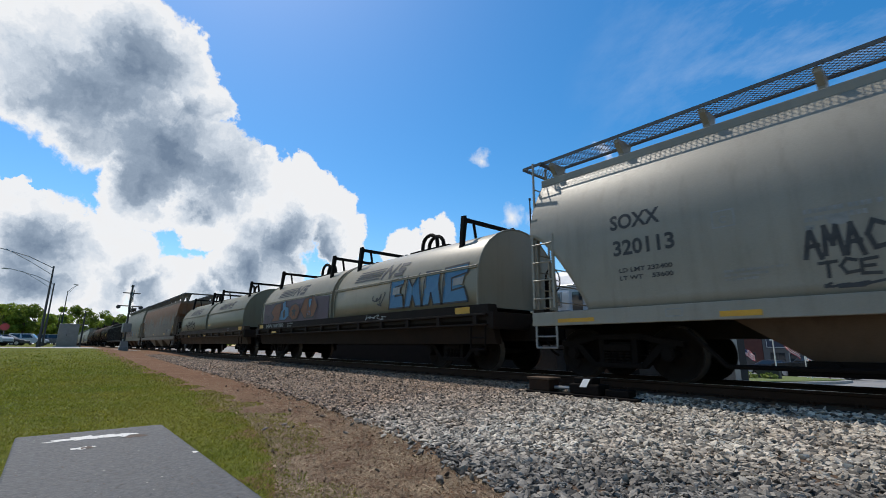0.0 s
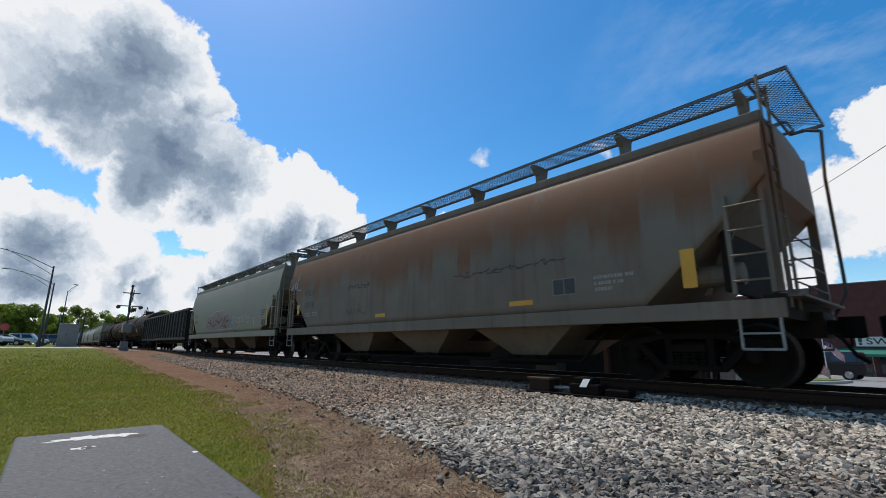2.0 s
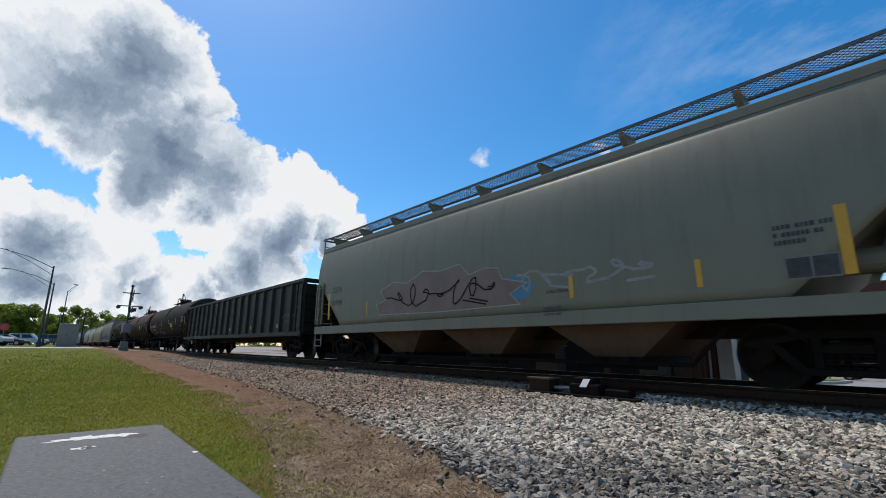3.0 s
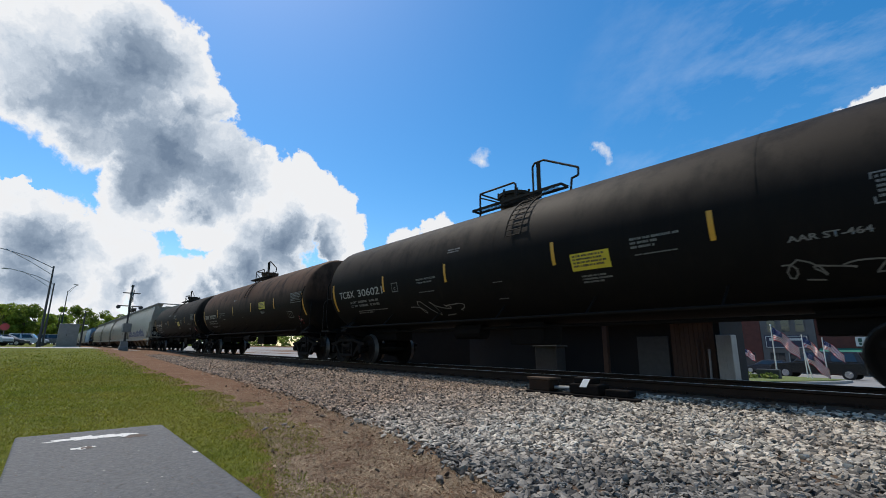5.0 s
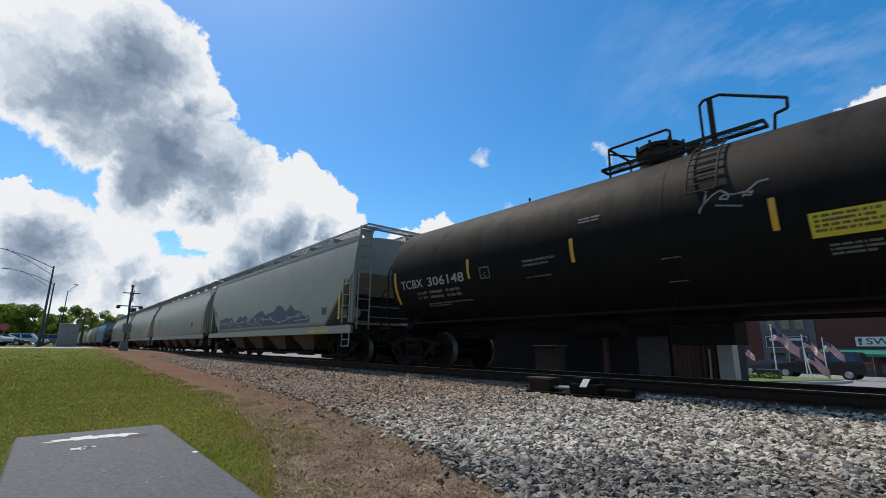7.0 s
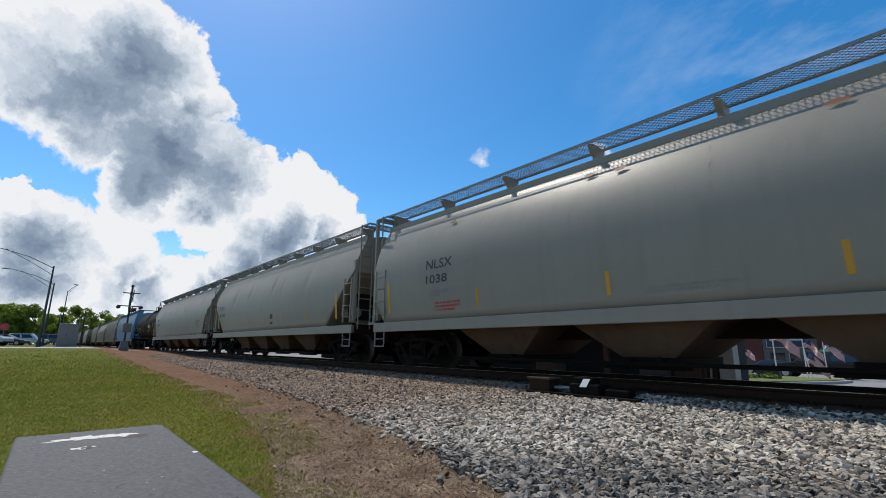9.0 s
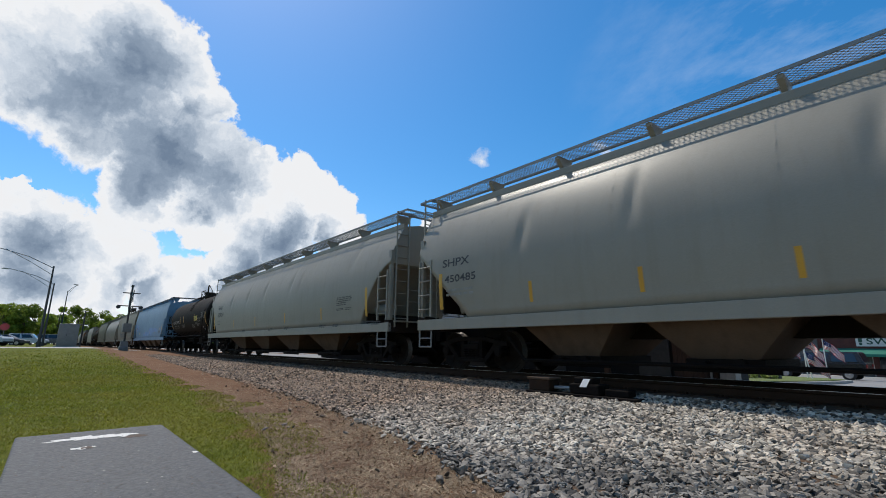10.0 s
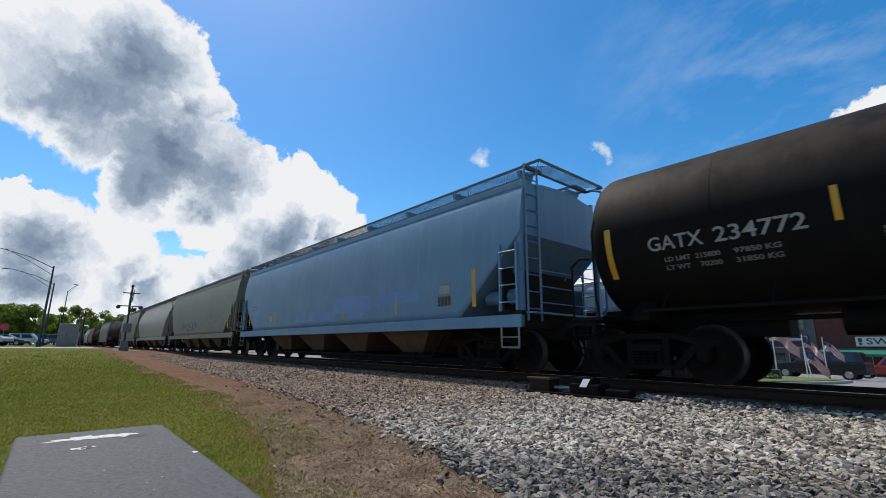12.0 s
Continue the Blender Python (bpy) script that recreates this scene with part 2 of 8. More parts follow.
M_BROWNBLACK = surface("dusty_lit_top_brown_tank_paint", (0.011, 0.009, 0.0075), (0.016, 0.012, 0.009), 0.7, 0.65, streak=(0.030, 0.019, 0.013), streak_amount=0.5, bump=0.05, spec=0.07, band=(2.25, 9.0, (0.098, 0.056, 0.036), 0.95))
M_GONDOLA = surface("black_gondola_paint", (0.009, 0.009, 0.009), (0.016, 0.014, 0.013), 0.8, 0.55, streak=(0.037, 0.027, 0.019), streak_amount=0.4, bump=0.08, spec=0.22)
M_HOOD = surface("weathered_hood_paint", (0.2592, 0.2313, 0.1665), (0.2223, 0.1971, 0.1386), 0.5, 0.45, streak=(0.1233, 0.0909, 0.0504), streak_amount=0.35, bump=0.05)
M_HOODGREEN = surface("grey_green_hood_paint", (0.1615, 0.1521, 0.0978), (0.1377, 0.1334, 0.0867), 0.5, 0.45, streak=(0.0808, 0.0595, 0.0314), streak_amount=0.35, bump=0.05)
# Underframe, truck and wheel bases sit near black, holding shade under the cars.
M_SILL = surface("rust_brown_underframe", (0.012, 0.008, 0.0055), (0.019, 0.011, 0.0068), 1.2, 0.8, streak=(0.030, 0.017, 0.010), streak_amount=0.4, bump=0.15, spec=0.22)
M_BROWNSILL = surface("dusty_brown_steel_frame", (0.065, 0.042, 0.026), (0.045, 0.028, 0.018), 1.2, 0.75, streak=(0.10, 0.06, 0.034), streak_amount=0.5, bump=0.15, spec=0.2)
M_TRUCK = surface("grimy_steel_with_shade", (0.0060, 0.0048, 0.0042), (0.0100, 0.0072, 0.0058), 3.0, 0.8, bump=0.25, spec=0.10)
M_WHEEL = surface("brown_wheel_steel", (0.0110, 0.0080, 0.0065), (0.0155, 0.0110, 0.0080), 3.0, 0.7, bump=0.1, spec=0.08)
M_TREAD = surface("worn_wheel_rim", (0.130, 0.115, 0.100), (0.080, 0.070, 0.062), 5.0, 0.45, metal=0.6, bump=0.03)
M_CHUTE = surface("dusty_brown_hopper_bay", (0.080, 0.052, 0.034), (0.115, 0.078, 0.052), 1.2, 0.8, streak=(0.050, 0.030, 0.018), streak_amount=0.6, bump=0.15, spec=0.22)
M_GRATE = surface("galvanised_grating", (0.30, 0.30, 0.29), (0.22, 0.22, 0.21), 2.0, 0.55, metal=0.4, bump=0.05)
M_GRATEDK = surface("weathered_dark_grating", (0.10, 0.10, 0.10), (0.14, 0.13, 0.12), 2.0, 0.6, metal=0.3, bump=0.05)
M_YELLOW = surface("yellow_reflective_tape", (0.62, 0.33, 0.02), (0.55, 0.27, 0.02), 3.0, 0.45, bump=0.02)
M_YELLOWP = surface("yellow_placard", (0.62, 0.50, 0.03), (0.55, 0.42, 0.03), 3.0, 0.45, bump=0.02)
M_LETTER_K = surface("black_stencil_paint", (0.025, 0.025, 0.028), (0.05, 0.05, 0.05), 9.0, 0.6, bump=0.02)
M_LETTER_W = surface("white_stencil_paint", (0.36, 0.36, 0.34), (0.26, 0.255, 0.24), 9.0, 0.55, bump=0.02)
M_LETTER_G = surface("faded_grey_stencil_paint", (0.20, 0.20, 0.19), (0.30, 0.30, 0.28), 9.0, 0.55, bump=0.02)
M_DIRTY_W = surface("dirty_white_stencil", (0.20, 0.20, 0.185), (0.13, 0.13, 0.12), 9.0, 0.6, bump=0.02)
M_RED = surface("red_sign_paint", (0.50, 0.05, 0.05), (0.42, 0.05, 0.05), 6.0, 0.5, bump=0.02)
M_PLACARD = surface("white_placard_board", (0.55, 0.55, 0.52), (0.46, 0.46, 0.44), 6.0, 0.5, bump=0.02)
# Rail and tie bases are lowered too, with the train's shade in them.
M_RAIL = surface("rusty_rail_steel", (0.025, 0.013, 0.008), (0.034, 0.018, 0.010), 4.0, 0.75, bump=0.15, spec=0.15)
M_RAILTOP = surface("polished_rail_head", (0.42, 0.41, 0.40), (0.34, 0.33, 0.32), 4.0, 0.3, metal=0.9, bump=0.02)
M_TIE = surface("creosoted_tie_wood", (0.015, 0.011, 0.008), (0.024, 0.017, 0.013), 4.0, 0.85, stretch=(0.340, 0.050, 0.314), bump=0.4, spec=0.15)
M_STONE = surface("crushed_limestone_ballast", (0.40, 0.360, 0.296), (0.245, 0.204, 0.156), 0.9, 0.75, streak=(0.24, 0.165, 0.105), streak_amount=0.6, streak_scale=(0.75, 0.75, 0.75), bump=0.25, fine=90, per_piece=0.9, beds=True)
M_BED = surface("ballast_fines", (0.13, 0.083, 0.052), (0.075, 0.050, 0.034), 9.0, 0.95, bump=0.8, fine=45, spec=0.15)
M_CONC = surface("pale_concrete", (0.46, 0.44, 0.41), (0.38, 0.36, 0.33), 1.2, 0.9, bump=0.2)
M_ASPHALT = surface("worn_asphalt", (0.16, 0.155, 0.15), (0.12, 0.115, 0.11), 0.8, 0.9, bump=0.3)
M_PAD = surface("chipped_grey_pad_paint", (0.031, 0.035, 0.041), (0.023, 0.026, 0.031), 2.2, 0.60, bump=1.0, fine=22, spots=(0.192, 0.188, 0.176), spots_at=0.735)
M_CHIP = surface("white_bare_patch", (0.72, 0.70, 0.66), (0.60, 0.58, 0.54), 14.0, 0.8, bump=0.2)
M_CHIPRUST = surface("rust_brown_bare_patch", (0.12, 0.075, 0.05), (0.06, 0.045, 0.035), 20.0, 0.85, bump=0.4)


# ---- mesh helpers ----
def part(name, bm, material, parent=None, label="", smooth=False):
    """Links a bmesh as one mesh object under a thing or a part."""
    me = bpy.data.meshes.new(name)
    bm.to_mesh(me)
    bm.free()
    return linked(name, me, material, parent, label, smooth)


def linked(name, me, material, parent=None, label="", smooth=False):
    if material and not me.materials:
        me.materials.append(material)
    if smooth:
        me.polygons.foreach_set("use_smooth", [True] * len(me.polygons))
    ob = new(name, me)
    if parent:
        ob.parent = parent
    if label:
        ob["label"] = label
    return ob


def thing(name, label, category, m=None, group="", kind=""):
    ob = new(name)
    ob.empty_display_size = 0.3
    if m is not None:
        ob.matrix_basis = m
    return tagged(ob, label, category, group, kind)


def box(bm, x0, x1, y0, y1, z0, z1, bevel=0.0):
    b = min(bevel, (x1 - x0) * 0.45, (y1 - y0) * 0.45, (z1 - z0) * 0.45)
    if b <= 0:
        v = [bm.verts.new(c) for c in ((x0, y0, z0), (x1, y0, z0), (x1, y1, z0), (x0, y1, z0), (x0, y0, z1), (x1, y0, z1), (x1, y1, z1), (x0, y1, z1))]
        for f in ((3, 2, 1, 0), (4, 5, 6, 7), (0, 1, 5, 4), (1, 2, 6, 5), (2, 3, 7, 6), (3, 0, 4, 7)):
            bm.faces.new([v[i] for i in f])
        return
    tmp = bmesh.new()
    box(tmp, x0, x1, y0, y1, z0, z1)
    bmesh.ops.bevel(tmp, geom=list(tmp.edges), offset=b, segments=2, affect="EDGES", profile=0.6)
    merge(bm, tmp)


def merge(bm, other, m=None):
    vs = {}
    for v in other.verts:
        vs[v] = bm.verts.new(m @ v.co if m else v.co)
    for f in other.faces:
        bm.faces.new([vs[v] for v in f.verts])
    other.free()


def rod(bm, a, b, r, seg=8, r2=None):
    a, b = Vector(a), Vector(b)
    r2 = r if r2 is None else r2
    d = (b - a).normalized()
    u = d.orthogonal().normalized()
    w = d.cross(u)
    ra, rb = [], []
    for i in range(seg):
        t = 2 * math.pi * i / seg
        o = u * math.cos(t) + w * math.sin(t)
        ra.append(bm.verts.new(a + o * r))
        rb.append(bm.verts.new(b + o * r2))
    for i in range(seg):
        j = (i + 1) % seg
        bm.faces.new((ra[i], ra[j], rb[j], rb[i]))
    bm.faces.new(ra[::-1])
    bm.faces.new(rb)


def tube(bm, pts, r, seg=6):
    for a, b in zip(pts, pts[1:]):
        rod(bm, a, b, r, seg)


def prism(bm, outline, lo, hi, axis="x"):
    """Extrudes an outline (counter-clockwise pairs) along an axis: x takes (y, z), y takes (x, z), z takes (x, y)."""
    def at(p, q, s):
        return (s, p, q) if axis == "x" else (p, s, q) if axis == "y" else (p, q, s)
    a = [bm.verts.new(at(p, q, lo)) for p, q in outline]
    b = [bm.verts.new(at(p, q, hi)) for p, q in outline]
    n = len(outline)
    for i in range(n):
        j = (i + 1) % n
        bm.faces.new((a[i], a[j], b[j], b[i]))
    bm.faces.new(a[::-1])
    bm.faces.new(b)
    bmesh.ops.recalc_face_normals(bm, faces=bm.faces)


def loft(bm, rings, close=True, caps=True):
    """Skins rings of equal count."""
    vs = [[bm.verts.new(c) for c in ring] for ring in rings]
    n = len(rings[0])
    for a, b in zip(vs, vs[1:]):
        for i in range(n if close else n - 1):
            j = (i + 1) % n
            bm.faces.new((a[i], a[j], b[j], b[i]))
    if caps:
        bm.faces.new(vs[0][::-1])
        bm.faces.new(vs[-1])
    bmesh.ops.recalc_face_normals(bm, faces=bm.faces)


def letters(name, text, size, material, parent, place, bold=0.0, spacing=1.0, label="", fit=None):
    """Writing laid on a face: place(u, v) gives the point for u along and v up the line of text; fit: its width and height."""
    cu = bpy.data.curves.new(name, "FONT")
    cu.body, cu.size, cu.offset, cu.space_character = text, size, bold, spacing
    cu.resolution_u = 3
    ob = bpy.data.objects.new(name, cu)
    scene.collection.objects.link(ob)
    dg = bpy.context.evaluated_depsgraph_get()
    me = bpy.data.meshes.new_from_object(ob.evaluated_get(dg))
    bpy.data.objects.remove(ob)
    bpy.data.curves.remove(cu)
    us, vs = [v.co.x for v in me.vertices], [v.co.y for v in me.vertices]
    ku, kv, u0, v0 = 1.0, 1.0, 0.0, 0.0
    if fit:
        u0, v0 = min(us), min(vs)
        ku, kv = fit[0] / (max(us) - u0), fit[1] / (max(vs) - v0)
    for v in me.vertices:
        v.co = place((v.co.x - u0) * ku, (v.co.y - v0) * kv)
    me.materials.clear()
    return linked(name, me, material, parent, label)


def strokes(bm, lines, width, place):
    """Painted strokes: flat ribbons along broken lines of (u, v)."""
    for line in lines:
        for (u0, v0), (u1, v1) in zip(line, line[1:]):
            d = Vector((u1 - u0, v1 - v0))
            if d.length == 0:
                continue
            t = d.normalized() * width * 0.5
            n = Vector((-t.y, t.x))
            a, b = Vector((u0, v0)) - t, Vector((u1, v1)) + t
            steps = max(1, int(d.length / 0.12)) if abs(d.y) > 0.05 else max(1, int(d.length / 1.5))
            for k in range(steps):
                p, q = a + (b - a) * (k / steps), a + (b - a) * ((k + 1) / steps)
                bm.faces.new([bm.verts.new(place(*c)) for c in (p + n, p - n, q - n, q + n)])


def patch(bm, outline, place):
    bm.faces.new([bm.verts.new(place(u, v)) for u, v in outline])


# ---- rolling stock: x forward, origin on the rail tops under the car's middle, near side at -y ----
SHARED = {}
MOVERS = []      # (car, place of its middle at the start)
WHEELS = []      # (wheelset, x, z)


def shared(key, make):
    if key not in SHARED:
        bm = bmesh.new()
        mats = make(bm) or ()
        me = bpy.data.meshes.new(key)
        bm.to_mesh(me)
        bm.free()
        for m in mats:
            me.materials.append(m)
        SHARED[key] = me
    return SHARED[key]


def make_wheelset(bm):
    rod(bm, (0, -0.86, 0), (0, 0.86, 0), 0.075, 12)
    seg = 40
    for s in (-1, 1):
        prof = ((0.10, 0.80), (0.13, 0.80), (0.15, 0.755), (0.37, 0.735), (0.395, 0.79), (0.438, 0.7915), (0.452, 0.792), (0.457, 0.785), (0.462, 0.68), (0.486, 0.665), (0.486, 0.645), (0.39, 0.645), (0.36, 0.70), (0.15, 0.70), (0.10, 0.66))
        rings = []
        for k in range(seg):
            t = 2 * math.pi * k / seg
            rings.append([bm.verts.new((r * math.cos(t), s * y, r * math.sin(t))) for r, y in prof])
        for k in range(seg):
            a, b = rings[k], rings[(k + 1) % seg]
            for i in range(len(prof) - 1):
                f = bm.faces.new((a[i], b[i], b[i + 1], a[i + 1]))
                f.material_index = 1 if i in (6, 7, 8) else 0
                f.smooth = True
        # cast ribs on the plate
        for k in range(3):
            t = 2 * math.pi * k / 3
            box_at = Matrix.Rotation(t, 4, "Y")
            tmp = bmesh.new()
            box(tmp, 0.16, 0.34, min(s * 0.75, s * 0.765), max(s * 0.75, s * 0.765), -0.02, 0.02)
            merge(bm, tmp, box_at)
    bmesh.ops.recalc_face_normals(bm, faces=bm.faces)
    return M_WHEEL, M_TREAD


def make_side_frame(bm):
    # cast side frame with spring nest, outer face at -y
    y0, y1 = -1.09, -0.95
    box(bm, -0.46, 0.46, y0, y1, 0.70, 0.80, 0.02)
    box(bm, -0.44, 0.44, y0 - 0.02, y1, 0.21, 0.30, 0.02)
    for s in (-1, 1):
        prism(bm, ((s * 0.40, 0.80), (s * 0.40, 0.71), (s * 0.86, 0.60), (s * 1.14, 0.58), (s * 1.14, 0.66), (s * 0.86, 0.70)), y0, y1, "y")
        prism(bm, ((s * 0.36, 0.21), (s * 0.44, 0.31), (s * 0.72, 0.61), (s * 0.84, 0.61), (s * 0.72, 0.44), (s * 0.48, 0.21)), y0, y1, "y")
        box(bm, min(s * 0.26, s * 0.36), max(s * 0.26, s * 0.36), y0 + 0.01, y1, 0.29, 0.71)
        rod(bm, (s * 0.889, -1.12, 0.457), (s * 0.889, -0.90, 0.457), 0.115, 14)
        rod(bm, (s * 0.889, -1.14, 0.457), (s * 0.889, -1.12, 0.457), 0.085, 10)
        box(bm, min(s * 0.76, s * 1.02), max(s * 0.76, s * 1.02), y0, y1, 0.54, 0.66, 0.02)
    box(bm, -0.26, 0.26, y0 - 0.03, y1 + 0.05, 0.50, 0.62, 0.02)
    for i in range(4):
        x = -0.19 + i * 0.127
        for k in range(4):
            z = 0.305 + k * 0.05
            rod(bm, (x, -1.06, z), (x, -1.06, z + 0.03), 0.058, 8)
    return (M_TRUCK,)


def make_bolster(bm):
    box(bm, -0.20, 0.20, -1.0, 1.0, 0.42, 0.66, 0.03)
    rod(bm, (0, 0, 0.6), (0, 0, 0.82), 0.22, 14)
    for s in (-1, 1):
        box(bm, min(s * 0.36, s * 0.42), max(s * 0.36, s * 0.42), -0.8, 0.8, 0.28, 0.40)
        for y in (-0.72, 0.72):
            box(bm, min(s * 0.40, s * 0.46), max(s * 0.40, s * 0.46), y - 0.05, y + 0.05, 0.30, 0.62)
    return (M_TRUCK,)


def add_truck(car, x):
    tr = linked("truck", shared("truck_bolster", make_bolster), None, car)
    tr.location = (x, 0, 0)
    for rz in (0, 180):
        sf = linked("side_frame", shared("side_frame", make_side_frame), None, tr)
        sf.rotation_euler = (0, 0, radians(rz))
    for dx in (-0.889, 0.889):
        ws = linked("wheelset", shared("wheelset", make_wheelset), None, tr)
        ws.location = (dx, 0, 0.457)
        WHEELS.append((ws, dx))


def make_coupler(bm):
    box(bm, -0.50, 0.0, -0.10, 0.10, 0.78, 0.98, 0.02)
    prism(bm, ((0.0, -0.14), (0.10, -0.20), (0.30, -0.17), (0.27, -0.05), (0.15, -0.03), (0.15, 0.10), (0.22, 0.18), (0.12, 0.22), (0.0, 0.15)), 0.72, 1.02, "z")
    rod(bm, (0.12, -0.2, 1.02), (0.12, -0.2, 0.60), 0.02, 6)
    # air hose
    tube(bm, ((-0.1, -0.35, 0.85), (0.05, -0.36, 0.70), (0.16, -0.32, 0.48), (0.28, -0.25, 0.38)), 0.028, 6)
    return (M_TRUCK,)


def add_ends(car, half):
    for s in (-1, 1):
        c = linked("coupler", shared("coupler", make_coupler), None, car)
        c.location, c.rotation_euler = (s * half, 0, 0), (0, 0, 0 if s > 0 else math.pi)


def ladder_bm(bm, x0, x1, y, z0, z1, n, r=0.016, out=-0.05):
    for x in (x0, x1):
        box(bm, x - 0.025, x + 0.025, y + out, y, z0, z1)
    for i in range(n):
        z = z0 + (z1 - z0) * (i + 0.5) / n
        rod(bm, (x0, y + out, z), (x1, y + out, z), r, 6)


CURVED = ((1.36, 1.57), (1.60, 1.60), (2.00, 1.63), (2.45, 1.64), (2.80, 1.62), (3.15, 1.56), (3.45, 1.47), (3.70, 1.37), (3.95, 1.25), (4.15, 1.14), (4.22, 1.12))
STRAIGHT = ((1.36, 1.58), (1.6, 1.59), (2.0, 1.60), (2.5, 1.60), (3.0, 1.58), (3.4, 1.55), (3.75, 1.50), (3.95, 1.46), (4.05, 1.43), (4.12, 1.41), (4.16, 1.40))


def raised(profile, top):
    """The same section with its shoulder brought to another height."""
    k = (top - 2.8) / (profile[-1][0] - 2.8)
    return tuple((z if z <= 2.8 else 2.8 + (z - 2.8) * k, w) for z, w in profile)


def width_at(profile, z):
    zs, ws = [p[0] for p in profile], [p[1] for p in profile]
    return float(np.interp(z, zs, ws))


def hopper_body(bm, half, profile, z_cut, inset, z_low=1.18, dents=(), curve=1.0):
    """The shell: full depth between the slope sheets, cut up towards the ends; its side bulges slightly between the panel seams."""
    top = profile[-1][0]
    xs = [-half, -half + 0.02]
    n = 150 if dents else 40
    xs += [-half + inset + (2 * half - 2 * inset) * i / n for i in range(n + 1)]
    xs += [half - 0.02, half]
    xs += [s * (half - inset * k / 10) for k in range(1, 10) for s in (-1, 1)]
    xs = sorted(xs)
    rings = []
    for x in xs:
        d = half - abs(x)
        zb = z_low + max(0.0, (z_cut - z_low) * (1 - (d / inset) ** curve))
        side = []
        for k in range(15):
            z = zb + (top - zb) * k / 14
            w = width_at(profile, z)
            for dx, dz, depth, broad in dents:
                w -= depth * math.exp(-((x - dx - 0.15 * (z - dz)) / broad) ** 2 - ((z - dz) / 0.38) ** 2)
            side.append((w, z))
        ring = [(x, -w, z) for w, z in side] + [(x, -side[-1][0] * 0.5, top + 0.12), (x, 0, top + 0.16), (x, side[-1][0] * 0.5, top + 0.12)] + [(x, w, z) for w, z in reversed(side)]
        rings.append(ring)
    loft(bm, rings)


def grating(bm, x0, x1, y0, y1, z, pitch=0.085, w=0.0065):
    """Open walkway grating as diagonal bars inside an edge frame."""
    t = 0.008
    span = y1 - y0
    n = int((x1 - x0) / pitch)
    for k in range(n):
        xa = x0 + k * pitch
        for d in (1, -1):
            a, b = (xa, xa + span) if d > 0 else (xa + span, xa)
            if max(a, b) > x1:
                continue
            p = [(a - w, y0, z), (a + w, y0, z), (b + w, y1, z), (b - w, y1, z)]
            q = [(x, y, z + t) for x, y, _ in p]
            v = [bm.verts.new(c) for c in p + q]
            for f in ((0, 1, 2, 3), (4, 5, 6, 7), (0, 3, 7, 4), (1, 2, 6, 5)):
                bm.faces.new([v[i] for i in f])
    for y in (y0, y1):
        box(bm, x0, x1, y - 0.012, y + 0.012, z - 0.02, z + 0.04)
    for x in (x0, x1):
        box(bm, x - 0.012, x + 0.012, y0, y1, z - 0.02, z + 0.04)


def side_place(profile, lift=0.006):
    """Maps (x, z) to the near side's face."""
    return lambda x, z: Vector((x, -width_at(profile, z) - lift, z))


def tape(car, place, rows, name="reflective_strip", mat=None):
    for x, z, w, h in rows:
        bm = bmesh.new()
        n = 4
        for k in range(n):
            za, zb = z + h * k / n, z + h * (k + 1) / n
            patch(bm, ((x, za), (x + w, za), (x + w, zb), (x, zb)), place)
        part(name, bm, mat or M_YELLOW, car)


def bars(car, place, x, z, rows, size, mat, name="stencil_block", rng_seed=1):
    """Unreadable small writing: rows of short bars of the lines' size."""
    r = random.Random(rng_seed)
    bm = bmesh.new()
    for i, length in enumerate(rows):
        u = x
        zz = z - i * size * 1.75
        while u < x + length:
            w = size * r.choice((0.5, 0.6, 0.7, 0.8))
            patch(bm, ((u, zz), (u + w, zz), (u + w, zz + size), (u, zz + size)), place)
            u += w + size * (0.22 if r.random() < 0.82 else 0.8)
    part(name, bm, mat, car)


def plate(car, place, x, z, w, h, mat_in, mat_edge, name="data_panel", split=0):
    bm = bmesh.new()
    e = 0.02
    for a, b, c, d in ((x, x + w, z, z + e), (x, x + w, z + h - e, z + h), (x, x + e, z + e, z + h - e), (x + w - e, x + w, z + e, z + h - e)):
        patch(bm, ((a, c), (b, c), (b, d), (a, d)), place)
    for i in range(split):
        u = x + w * (i + 1) / (split + 1)
        patch(bm, ((u - e / 2, z + e), (u + e / 2, z + e), (u + e / 2, z + h - e), (u - e / 2, z + h - e)), place)
    frame_ob = part(name, bm, mat_edge, car)
    if mat_in:
        bm = bmesh.new()
        patch(bm, ((x + e, z + e), (x + w - e, z + e), (x + w - e, z + h - e), (x + e, z + h - e)), lambda u, v: place(u, v) + Vector((0, 0.003, 0)))
        part("panel_face", bm, mat_in, frame_ob)


